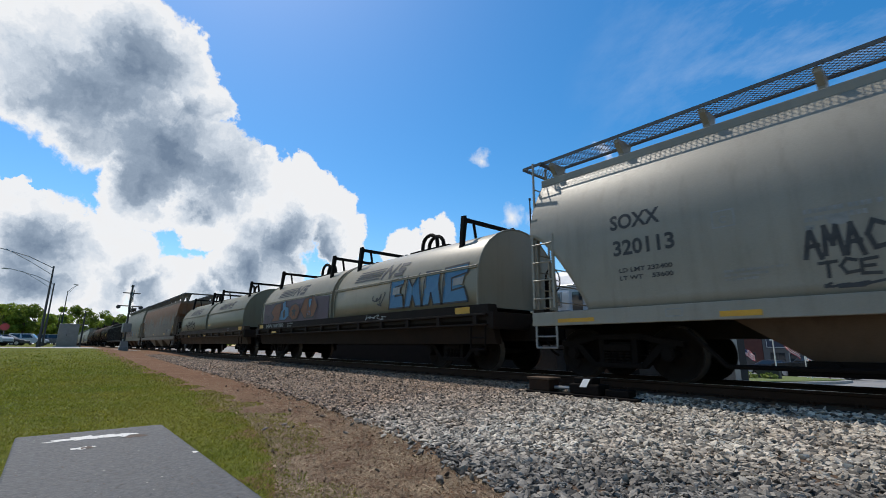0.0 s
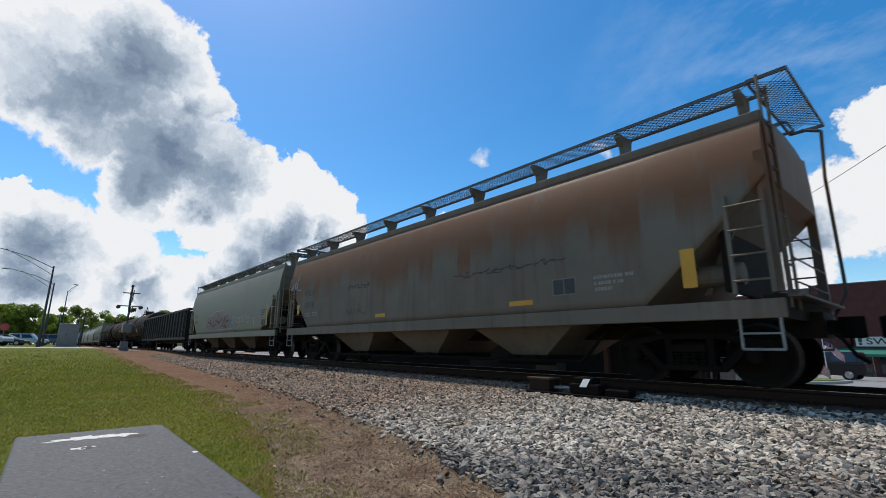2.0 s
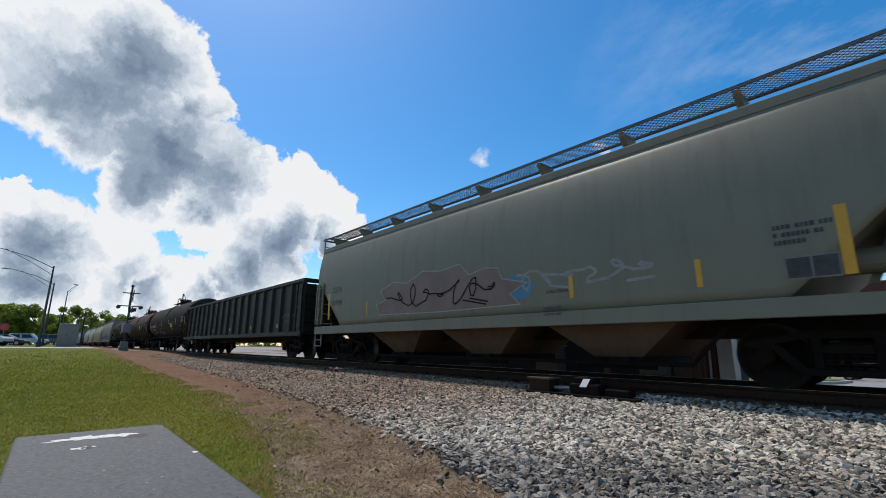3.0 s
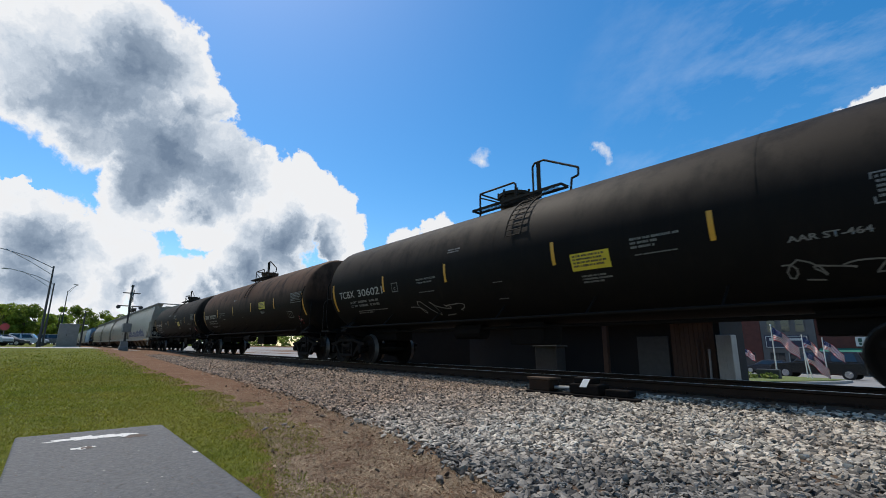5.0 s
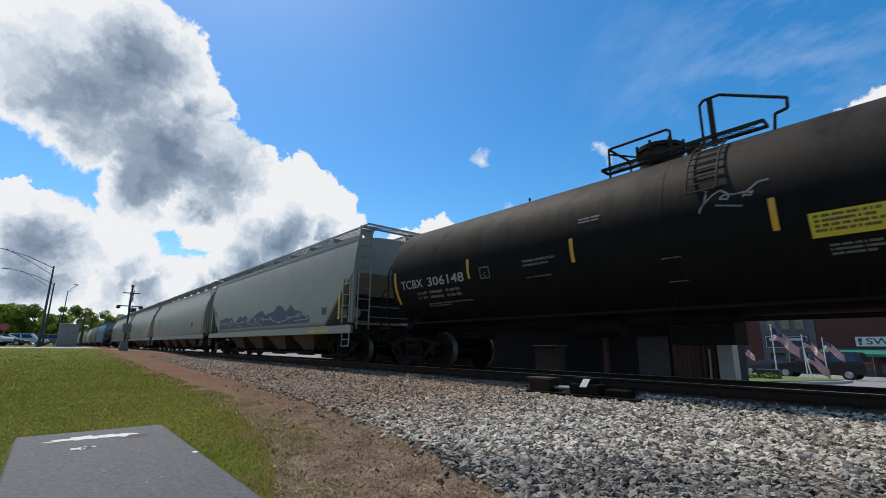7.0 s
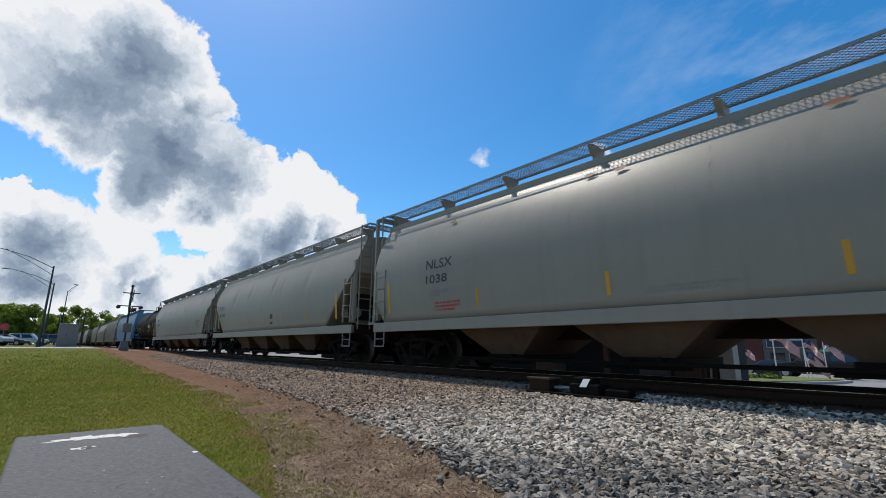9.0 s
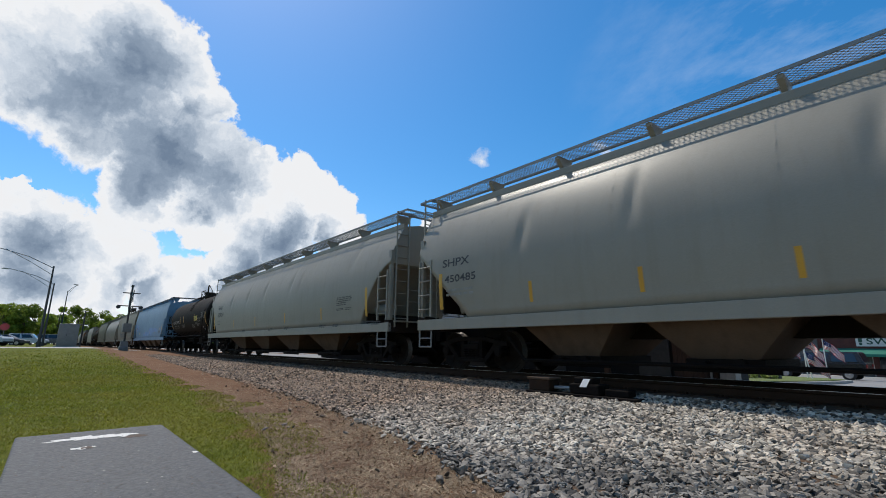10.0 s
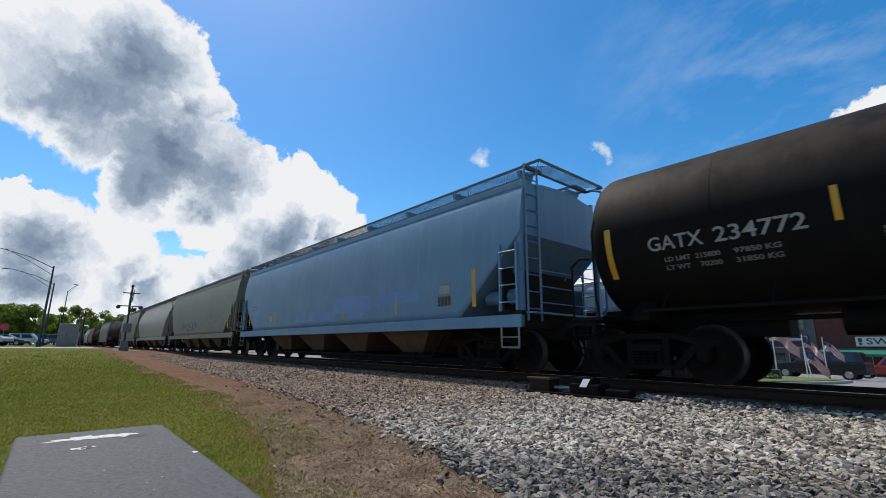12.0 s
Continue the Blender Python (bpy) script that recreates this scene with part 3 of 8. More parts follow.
def covered_hopper(name, label, front, rear, paint, profile, z_cut=2.95, inset=1.9, bays=4, grate=None, truck_in=1.45, z_top=0.0, posts=True, board=4.56, eave=None, brake=False, roof=4.22, dents=(), bay_paint=None, cage=False, curve=1.0, open_end=False):
    profile = raised(profile, roof)
    L = front - rear
    half = L / 2
    car = thing("covered_hopper_car", label, "train car", group="cars of the passing train")
    MOVERS.append((car, (front + rear) / 2))
    bm = bmesh.new()
    hopper_body(bm, half, profile, z_cut, inset, dents=dents, curve=curve)
    body = part("body", bm, paint, car, smooth=False)
    body.data.polygons.foreach_set("use_smooth", [len(p.vertices) == 4 and abs(p.normal.x) < 0.3 for p in body.data.polygons])
    # vertical panel seams
    for k in range(1, 6):
        x = -half + L * k / 6 + 0.13 * (-1) ** k
        bm = bmesh.new()
        zs = [1.4 + (roof - 1.5) * i / 8 for i in range(9)]
        for a, b in zip(zs, zs[1:]):
            patch(bm, ((x - 0.008, a), (x + 0.008, a), (x + 0.008, b), (x - 0.008, b)), side_place(profile, 0.004))
        part("seam", bm, paint, body)
    # eave rail along the roof edge, both sides
    w = width_at(profile, roof)
    for s in (-1, 1):
        bm = bmesh.new()
        y0, y1 = sorted((s * (w + 0.03), s * (w - 0.09)))
        box(bm, -half, half, y0, y1, roof - 0.06, roof + 0.10, 0.015)
        part("roof_edge", bm, eave or paint, car)
    # side sills
    for s in (-1, 1):
        bm = bmesh.new()
        y0, y1 = sorted((s * 1.62, s * 1.50))
        box(bm, -half, half, y0, y1, 0.96, 1.22, 0.012)
        part("side_sill", bm, paint, car)
    bm = bmesh.new()
    box(bm, -half - 0.15, half + 0.15, -0.3, 0.3, 0.72, 1.1)
    for s in (-1, 1):
        box(bm, min(s * half, s * (half - 0.25)), max(s * half, s * (half - 0.25)), -1.58, 1.58, 0.95, 1.28)
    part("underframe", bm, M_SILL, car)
    # hopper bays
    free = L - 2 * (truck_in + 1.55)
    bay = free / bays
    for i in range(bays):
        xc = -free / 2 + bay * (i + 0.5)
        bm = bmesh.new()
        hw = bay / 2 - 0.03
        loft(bm, [[(xc - hw, -1.48, 1.40), (xc + hw, -1.48, 1.40), (xc + hw, 1.48, 1.40), (xc - hw, 1.48, 1.40)],
                  [(xc - hw * 0.95, -1.42, 1.18), (xc + hw * 0.95, -1.42, 1.18), (xc + hw * 0.95, 1.42, 1.18), (xc - hw * 0.95, 1.42, 1.18)],
                  [(xc - 0.46, -0.95, 0.40), (xc + 0.46, -0.95, 0.40), (xc + 0.46, 0.95, 0.40), (xc - 0.46, 0.95, 0.40)]])
        b = part("hopper_bay", bm, bay_paint or M_CHUTE, car)
        bm = bmesh.new()
        box(bm, xc - 0.54, xc + 0.54, -1.02, 1.02, 0.24, 0.40, 0.02)
        box(bm, xc - 0.75, xc + 0.75, -1.10, -1.04, 0.20, 0.26, 0.01)
        rod(bm, (xc - 0.2, -1.02, 0.32), (xc - 0.2, -1.25, 0.32), 0.05, 8)
        rod(bm, (xc + 0.25, -1.02, 0.32), (xc + 0.25, -1.16, 0.32), 0.09, 10)
        part("outlet_gate", bm, M_TRUCK, b)
    bm = bmesh.new()
    tube(bm, ((-half + truck_in + 1.3, -1.28, 0.84), (-half + truck_in + 1.8, -1.30, 0.30), (half - truck_in - 1.8, -1.30, 0.30), (half - truck_in - 1.3, -1.28, 0.84)), 0.035, 6)
    part("brake_pipe", bm, M_TRUCK, car)
    # walkways
    gm = grate or M_GRATE
    for s in (-1, 1):
        y0, y1 = sorted((s * 0.68, s * 1.24))
        bm = bmesh.new()
        grating(bm, -half + 0.05, half - 0.05, y0, y1, board)
        rb = part("running_board", bm, gm, car)
        n = 9
        for k in range(n):
            x = -half + 0.3 + (L - 0.6) * k / (n - 1)
            bm = bmesh.new()
            prism(bm, ((s * 1.20, board - 0.02), (s * 0.70, board - 0.02), (s * 0.85, roof + 0.06), (s * 1.02, roof + 0.06), (s * 1.05, board - 0.25), (s * 1.20, board - 0.09)), x - 0.05, x + 0.05, "x")
            part("bracket", bm, paint, rb)
    for s in (-1, 1):
        bm = bmesh.new()
        m = Matrix.Rotation(math.pi / 2, 4, "Z")
        tmp = bmesh.new()
        grating(tmp, -1.3, 1.3, -0.25, 0.25, board - 0.016)
        merge(bm, tmp, Matrix.Translation((s * (half + 0.12), 0, 0)) @ m)
        part("end_platform", bm, gm, car)
    # roof hatches along the centre
    bm = bmesh.new()
    for k in range(5):
        x = -half + L * (k + 0.5) / 5
        box(bm, x - 1.1, x + 1.1, -0.4, 0.4, roof + 0.12, roof + 0.26, 0.03)
    part("hatch_row", bm, paint, car)
    # ends: posts, slope braces, ladders and rails
    for s in (-1, 1):
        for sy in (-1, 1):
            bm = bmesh.new()
            x0, x1 = sorted((s * half, s * (half - 0.14)))
            y0, y1 = sorted((sy * 1.56, sy * 1.46))
            box(bm, x0, x1, y0, y1, 1.3, 2.6 if not posts else z_cut + 0.4, 0.01)
            part("corner_post", bm, paint, car)
            # brace inboard of the opening
            if open_end:
                continue
            bm = bmesh.new()
            prism(bm, ((s * (half - inset * 0.55), 1.38), (s * (half - inset * 0.55 - 0.10), 1.38), (s * (half - 0.55), 2.75), (s * (half - 0.45), 2.75)), sy * 1.0 - 0.03, sy * 1.0 + 0.03, "y")
            part("slope_brace", bm, paint, car)
        bm = bmesh.new()
        if open_end:
            box(bm, min(s * (half - 1.45), s * (half - 1.38)), max(s * (half - 1.45), s * (half - 1.38)), -1.45, 1.45, 1.2, 2.2)
            box(bm, min(s * (half - 0.05), s * (half - 1.4)), max(s * (half - 0.05), s * (half - 1.4)), -1.45, 1.45, 1.16, 1.2)
        else:
            box(bm, min(s * (half - 0.75), s * (half - 0.68)), max(s * (half - 0.75), s * (half - 0.68)), -1.35, 1.35, 1.38, 2.4)
        part("bulkhead", bm, M_SILL, car)
        # side ladder
        for sy in (-1, 1):
            bm = bmesh.new()
            xa, xb = sorted((s * (half - 0.08), s * (half - 0.55)))
            if sy < 0:
                ladder_bm(bm, xa, xb, -1.60, 1.30, 2.75, 4)
            else:
                ladder_bm(bm, xa, xb, 1.66, 1.30, 2.75, 4)
            part("side_ladder", bm, paint, car)
            bm = bmesh.new()
            yy = sy * 1.60
            tube(bm, ((xa, yy, 0.98), (xa, yy, 0.55), (xb, yy, 0.55), (xb, yy, 0.98)), 0.02, 6)
            rod(bm, (xa, yy, 0.76), (xb, yy, 0.76), 0.016, 6)
            part("stirrup_step", bm, M_GRATE, car)
        # end ladder and rails up to the walkway
        bm = bmesh.new()
        xe = s * (half + 0.02)
        for y in (-1.40, -0.95):
            rod(bm, (xe, y, 1.1), (xe, y, board), 0.025, 6)
        for k in range(9):
            rod(bm, (xe, -1.40, 1.35 + k * 0.36), (xe, -0.95, 1.35 + k * 0.36), 0.015, 6)
        tube(bm, ((s * (half + 0.04), 1.35, 1.1), (s * (half + 0.25), 1.35, 1.5), (s * (half + 0.25), 1.35, 3.6), (s * (half + 0.32), 1.30, board - 0.1), (s * (half + 0.05), 1.25, board)), 0.03, 6)
        for k in range(3):
            rod(bm, (xe, -0.95, 1.5 + 0.35 * k), (xe, 1.35, 1.5 + 0.35 * k), 0.014, 6)
        part("end_ladder", bm, paint, car)
        bm = bmesh.new()
        box(bm, min(s * (half - 0.2), s * (half + 0.18)), max(s * (half - 0.2), s * (half + 0.18)), -1.45, 1.45, 1.24, 1.28)
        part("end_sill", bm, paint, car)
    if cage:
        # open cage of posts under the rear platform
        xc = -half - 0.50
        for k in range(5):
            y = -1.28 + k * 0.64
            bm = bmesh.new()
            box(bm, xc - 0.035, xc + 0.035, y - 0.05, y + 0.05, 1.26, board - 0.03)
            part("cage_post", bm, paint, car)
        for k in range(4):
            bm = bmesh.new()
            tube(bm, ((-half - 0.02, -1.40, 1.5 + 0.42 * k), (xc, -1.34, 1.5 + 0.42 * k), (xc, 0.0, 1.5 + 0.42 * k)), 0.014, 6)
            part("rung", bm, M_GRATE, car)
        bm = bmesh.new()
        box(bm, xc - 0.08, -half, -1.45, 1.45, 1.20, 1.26)
        part("end_deck", bm, paint, car)
        bm = bmesh.new()
        m = Matrix.Rotation(math.pi / 2, 4, "Z")
        tmp = bmesh.new()
        grating(tmp, -1.3, 1.3, -0.15, 0.17, board - 0.016)
        merge(bm, tmp, Matrix.Translation((-half - 0.40, 0, 0)) @ m)
        part("platform_extension", bm, gm, car)
    # air reservoir in the forward opening
    bm = bmesh.new()
    rod(bm, (half - 1.35, -1.1, 1.66), (half - 0.55, -1.1, 1.66), 0.17, 16)
    part("air_reservoir", bm, paint, car)
    if brake:
        bm = bmesh.new()
        ring_wheel(bm, (half + 0.30, 0.9, 2.1), 0.28)
        part("hand_brake_wheel", bm, M_SILL, car)
    for s in (-1, 1):
        add_truck(car, s * (half - truck_in))
    add_ends(car, half + 0.28)
    return car, half


def ring_wheel(bm, c, r):
    cx, cy, cz = c
    pts = [(cx, cy + r * math.cos(2 * math.pi * k / 20), cz + r * math.sin(2 * math.pi * k / 20)) for k in range(21)]
    tube(bm, pts, 0.018, 6)
    for k in range(5):
        t = 2 * math.pi * k / 5
        rod(bm, c, (cx, cy + r * math.cos(t), cz + r * math.sin(t)), 0.013, 5)
    rod(bm, (cx - 0.25, cy, cz), (cx + 0.03, cy, cz), 0.03, 8)


def tank_place(radius, zc, lift=0.006):
    def f(x, z):
        dz = z - zc
        w = math.sqrt(max(0.0001, radius * radius - dz * dz))
        return Vector((x, -(w + lift), z))
    return f


def tank_car(name, label, front, rear, paint, radius=1.52, zc=2.66, truck_in=0.75, dome_at=0.0, rear_reach=0.0):
    L = front - rear
    half = L / 2
    car = thing("tank_car", label, "train car", group="cars of the passing train")
    MOVERS.append((car, (front + rear) / 2))
    # shell with dished heads
    rings = []
    seg = 48
    head = 0.55
    # a shallow dished face with a tight knuckle
    stations = [(-half - 0.24 + 0.24 * (k / 6) ** 2, max(0.02, radius * 0.90 * k / 6)) for k in range(7)]
    stations += [(-half + 0.20 - 0.20 * math.cos(math.pi / 2 * k / 4), radius * (0.90 + 0.10 * math.sin(math.pi / 2 * k / 4))) for k in range(1, 5)]
    n = 14
    x_in = half - 0.20
    mids = [(-x_in + 2 * x_in * i / n, radius) for i in range(1, n)]
    stations = [(x - rear_reach, r) for x, r in stations] + mids + [(-x, r) for x, r in reversed(stations)]
    for x, r in stations:
        rings.append([(x, r * math.cos(2 * math.pi * k / seg), zc + r * math.sin(2 * math.pi * k / seg)) for k in range(seg)])
    bm = bmesh.new()
    loft(bm, rings)
    shell = part("tank_shell", bm, paint, car, smooth=True)
    for k in (-0.5, 0.0, 0.5):
        bm = bmesh.new()
        x = k * 2 * x_in * 0.66
        loft(bm, [[(x + dx, (radius + 0.005) * math.cos(2 * math.pi * j / seg), zc + (radius + 0.005) * math.sin(2 * math.pi * j / seg)) for j in range(seg)] for dx in (-0.02, 0.02)], caps=False)
        part("weld_seam", bm, paint, shell, smooth=True)
    # stub sills, bolsters and saddles
    for s in (-1, 1):
        bm = bmesh.new()
        x0, x1 = sorted((s * (half + 0.45), s * (half - 2.6)))
        box(bm, x0, x1, -0.32, 0.32, 0.75, 1.20, 0.02)
        xb = s * (half - truck_in)
        prism(bm, ((-1.25, 1.02), (-1.25, 1.10), (-0.80, 1.42), (0.80, 1.42), (1.25, 1.10), (1.25, 1.02), (0.5, 0.85), (-0.5, 0.85)), xb - 0.16, xb + 0.16, "x")
        part("saddle", bm, M_TRUCK, car)
        bm = bmesh.new()
        x0, x1 = sorted((s * (half + 0.42), s * (half - 0.2)))
        box(bm, x0, x1, -1.5, 1.5, 1.04, 1.09)
        tube(bm, ((s * (half + 0.40), -1.45, 1.08), (s * (half + 0.40), -1.45, 2.05), (s * (half + 0.28), -1.38, 2.2), (s * (half + 0.1), -1.3, 2.2)), 0.022, 6)
        tube(bm, ((s * (half + 0.40), 1.45, 1.08), (s * (half + 0.40), 1.45, 2.35), (s * (half + 0.25), 1.38, 2.5)), 0.022, 6)
        tube(bm, ((s * (half - 0.15), -1.50, 1.08), (s * (half - 0.15), -1.60, 1.5), (s * (half - 0.15), -1.60, 2.6), (s * (half - 0.15), -1.50, 2.85)), 0.02, 6)
        part("end_platform", bm, M_BLACK, car)
        xa, xb2 = sorted((s * (half + 0.38), s * (half - 0.05)))
        for sy in (-1.52, 1.52):
            bm = bmesh.new()
            tube(bm, ((xa, sy, 1.04), (xa, sy, 0.55), (xb2, sy, 0.55), (xb2, sy, 1.04)), 0.018, 6)
            rod(bm, (xa, sy, 0.78), (xb2, sy, 0.78), 0.015, 6)
            part("stirrup_step", bm, M_TRUCK, car)
        bm = bmesh.new()
        ring_wheel(bm, (s * (half + 0.46), 0.75, 1.9), 0.26) if s > 0 else rod(bm, (s * (half + 0.3), 0.4, 1.1), (s * (half + 0.3), 0.4, 1.9), 0.05, 8)
        part("brake_gear", bm, M_TRUCK, car)
    # side rails along the belly
    for sy in (-1, 1):
        bm = bmesh.new()
        tube(bm, ((-half + 0.9, sy * 1.42, 1.16), (half - 0.9, sy * 1.42, 1.16)), 0.028, 6)
        for k in range(7):
            x = -half + 1.2 + (L - 2.4) * k / 6
            rod(bm, (x, sy * 1.42, 1.16), (x, sy * 1.02, 1.52), 0.02, 6)
        part("safety_rail", bm, paint, car)
    bm = bmesh.new()
    tube(bm, ((-half + 1.5, -0.4, 1.02), (half - 1.5, -0.4, 1.02)), 0.035, 6)
    box(bm, -0.5, 0.5, -0.35, 0.35, 0.62, 1.15, 0.03)
    rod(bm, (-2.4, -0.3, 0.95), (-1.4, -0.3, 0.95), 0.2, 12)
    part("belly_gear", bm, M_TRUCK, car)
    # dome platform
    xd = dome_at
    zt = zc + radius
    bm = bmesh.new()
    rod(bm, (xd, 0, zt - 0.06), (xd, 0, zt + 0.34), 0.40, 20)
    rod(bm, (xd, 0, zt + 0.34), (xd, 0, zt + 0.42), 0.45, 20)
    for k in range(8):
        t = 2 * math.pi * k / 8
        rod(bm, (xd + 0.45 * math.cos(t), 0.45 * math.sin(t), zt + 0.28), (xd + 0.45 * math.cos(t), 0.45 * math.sin(t), zt + 0.47), 0.03, 6)
    rod(bm, (xd + 0.62, 0, zt - 0.05), (xd + 0.62, 0, zt + 0.32), 0.13, 10)
    part("manway", bm, paint, car)
    bm = bmesh.new()
    for sy in (-1, 1):
        tmp = bmesh.new()
        y0, y1 = sorted((sy * 0.44, sy * 0.72))
        grating(tmp, xd - 0.9, xd + 1.9, y0, y1, zt + 0.02)
        merge(bm, tmp)
    deck = part("dome_platform", bm, M_BLACK, car)
    bm = bmesh.new()
    y = -0.47
    tube(bm, ((xd - 0.85, y, zt - 0.12), (xd - 0.85, y, zt + 0.52), (xd - 0.80, y, zt + 0.56), (xd + 0.34, y, zt + 0.56), (xd + 0.40, y, zt + 0.50), (xd + 0.40, y, zt + 0.02)), 0.026, 6)
    tube(bm, ((xd - 0.85, y, zt + 0.45), (xd - 0.10, y, zt + 0.12)), 0.02, 6)
    tube(bm, ((xd - 0.85, y, zt + 0.56), (xd - 0.85, 0.47, zt + 0.56), (xd - 0.85, 0.47, zt - 0.1)), 0.026, 6)
    part("handrail", bm, M_BLACK, deck)
    bm = bmesh.new()
    tube(bm, ((xd + 0.95, y, zt - 0.05), (xd + 0.95, y, zt + 0.80), (xd + 1.02, y, zt + 0.87), (xd + 1.28, y, zt + 0.87), (xd + 2.20, y, zt + 0.40), (xd + 2.19, y, zt + 0.22), (xd + 2.02, y, zt + 0.19), (xd + 1.98, y, zt - 0.12)), 0.026, 6)
    box(bm, xd + 1.08, xd + 1.16, y - 0.03, y + 0.03, zt - 0.05, zt + 0.87)
    part("handrail", bm, M_BLACK, deck)
    # side ladder that follows the shell
    place = tank_place(radius + 0.07, zc)
    bm = bmesh.new()
    zs = [zc + 0.35 + i * (zt - 0.08 - zc - 0.35) / 8 for i in range(9)]
    xl = xd + 1.15
    for dx in (-0.22, 0.22):
        tube(bm, [place(xl + dx, z) for z in zs], 0.018, 6)
    for z in zs:
        rod(bm, place(xl - 0.22, z), place(xl + 0.22, z), 0.013, 5)
    part("side_ladder", bm, M_BLACK, car)
    for s in (-1, 1):
        add_truck(car, s * (half - truck_in))
    add_ends(car, half + 0.55)
    return car, half


def coil_car(name, label, front, rear, hood_paint, split, frame_paint=None):
    """Two rounded hoods on a low trough frame."""
    L = front - rear
    half = L / 2
    mid = (front + rear) / 2
    car = thing("coil_car", label, "train car", group="cars of the passing train")
    MOVERS.append((car, mid))
    bm = bmesh.new()
    for s in (-1, 1):
        prism(bm, ((s * 1.57, 1.50), (s * 1.57, 1.14), (s * 1.45, 1.04), (s * 1.30, 0.62), (s * 1.15, 0.62), (s * 1.30, 1.50)), -half - 0.35, half + 0.35, "x")
    part("trough", bm, frame_paint or M_SILL, car)
    for s in (-1, 1):
        bm = bmesh.new()
        y0, y1 = sorted((s * 1.66, s * 1.54))
        box(bm, -half - 0.35, half + 0.35, y0, y1, 1.24, 1.29, 0.01)
        box(bm, -half - 0.35, half + 0.35, y0, y1, 1.02, 1.06, 0.01)
        n = 12
        for k in range(n):
            x = -half + L * k / (n - 1)
            box(bm, x - 0.06, x + 0.06, min(s * 1.66, s * 1.58), max(s * 1.66, s * 1.58), 1.04, 1.26)
        part("side_rail", bm, frame_paint or M_SILL, car)
    bm = bmesh.new()
    box(bm, -half - 0.75, half + 0.75, -0.32, 0.32, 0.70, 1.1)
    box(bm, -half - 0.4, half + 0.4, -1.3, 1.3, 1.0, 1.1)
    for s in (-1, 1):
        x0, x1 = sorted((s * (half + 0.3), s * (half + 0.5)))
        box(bm, x0, x1, -1.58, 1.58, 0.95, 1.32)
    part("underframe", bm, M_SILL, car)
    xs = split - mid
    for a, b in ((-half, xs - 0.12), (xs + 0.12, half)):
        bm = bmesh.new()
        outline = [(-1.52, 1.47), (-1.53, 1.9)]
        for k in range(17):
            t = math.pi * (1 - k / 16)
            outline.append((1.53 * math.cos(t), 2.08 + 1.42 * math.sin(t)))
        outline += [(1.53, 1.9), (1.52, 1.47)]
        rings = [[(x, y * f, 1.36 + (z - 1.36) * f2) for y, z in outline] for x, f, f2 in ((a, 0.99, 0.995), (a + 0.05, 1, 1), (b - 0.05, 1, 1), (b, 0.99, 0.995))]
        loft(bm, rings)
        hood = part("hood", bm, hood_paint, car)
        hood.data.polygons.foreach_set("use_smooth", [abs(p.normal.x) < 0.3 for p in hood.data.polygons])
        bm = bmesh.new()
        box(bm, a + 0.05, b - 0.05, -1.535, -1.49, 2.38, 2.41)
        rod(bm, (a, -1.535, 2.43), (b, -1.535, 2.43), 0.014, 6)
        part("hood_rib", bm, hood_paint, hood)
        for x in (a + 0.01, b - 0.01):
            bm = bmesh.new()
            pts = [(x, y * 1.008, 1.36 + (z - 1.36) * 1.006) for y, z in outline]
            tube(bm, pts, 0.025, 6)
            part("rim_angle", bm, hood_paint, hood)
        # stacking brackets: paired leaning posts, tied along the top
        for x in (a + 0.75, b - 1.05):
            bm = bmesh.new()
            zb = 2.08 + 1.42 * math.sqrt(1 - (1.05 / 1.53) ** 2)
            for sy in (-1, 1):
                prism(bm, ((sy * 1.10, zb - 0.10), (sy * 1.00, zb - 0.04), (sy * 0.90, 3.86), (sy * 0.94, 3.96), (sy * 1.03, 3.94)), x - 0.06, x + 0.06, "x")
                rod(bm, (x, sy * 0.52, 3.34), (x, sy * 0.62, 3.84), 0.04, 6)
                rod(bm, (x, sy * 0.56, 3.36), (x, sy * 1.0, 3.02), 0.035, 6)
            box(bm, x - 0.05, x + 0.05, -0.98, 0.98, 3.80, 3.90, 0.01)
            part("stacking_bracket", bm, M_TRUCK, hood)
        # lifting arch in the middle
        c = (a + b) / 2
        bm = bmesh.new()
        box(bm, c - 0.95, c + 0.95, -0.20, 0.20, 3.46, 3.58, 0.02)
        for y in (-0.13, 0.13):
            arc = []
            for k in range(9):
                t = math.pi * k / 8
                arc.append((c + 0.36 * math.cos(t), y, 3.72 + 0.30 * math.sin(t)))
            tube(bm, [(c + 0.38, y, 3.5)] + arc + [(c - 0.38, y, 3.5)], 0.06, 6)
        part("lifting_lug", bm, M_TRUCK, hood)
    for s in (-1, 1):
        add_truck(car, s * (half - 1.35))
        for sy in (-1.62, 1.62):
            bm = bmesh.new()
            xa, xb = sorted((s * (half + 0.3), s * (half - 0.15)))
            tube(bm, ((xa, sy, 1.0), (xa, sy, 0.5), (xb, sy, 0.5), (xb, sy, 1.0)), 0.02, 6)
            rod(bm, (xa, sy, 0.75), (xb, sy, 0.75), 0.016, 6)
            part("stirrup_step", bm, M_TRUCK, car)
    bm = bmesh.new()
    ring_wheel(bm, (half + 0.45, 0.75, 2.25), 0.30)
    rod(bm, (half + 0.25, 0.75, 1.3), (half + 0.25, 0.75, 2.3), 0.05, 8)
    part("hand_brake_wheel", bm, M_TRUCK, car)
    add_ends(car, half + 0.95)
    return car, half


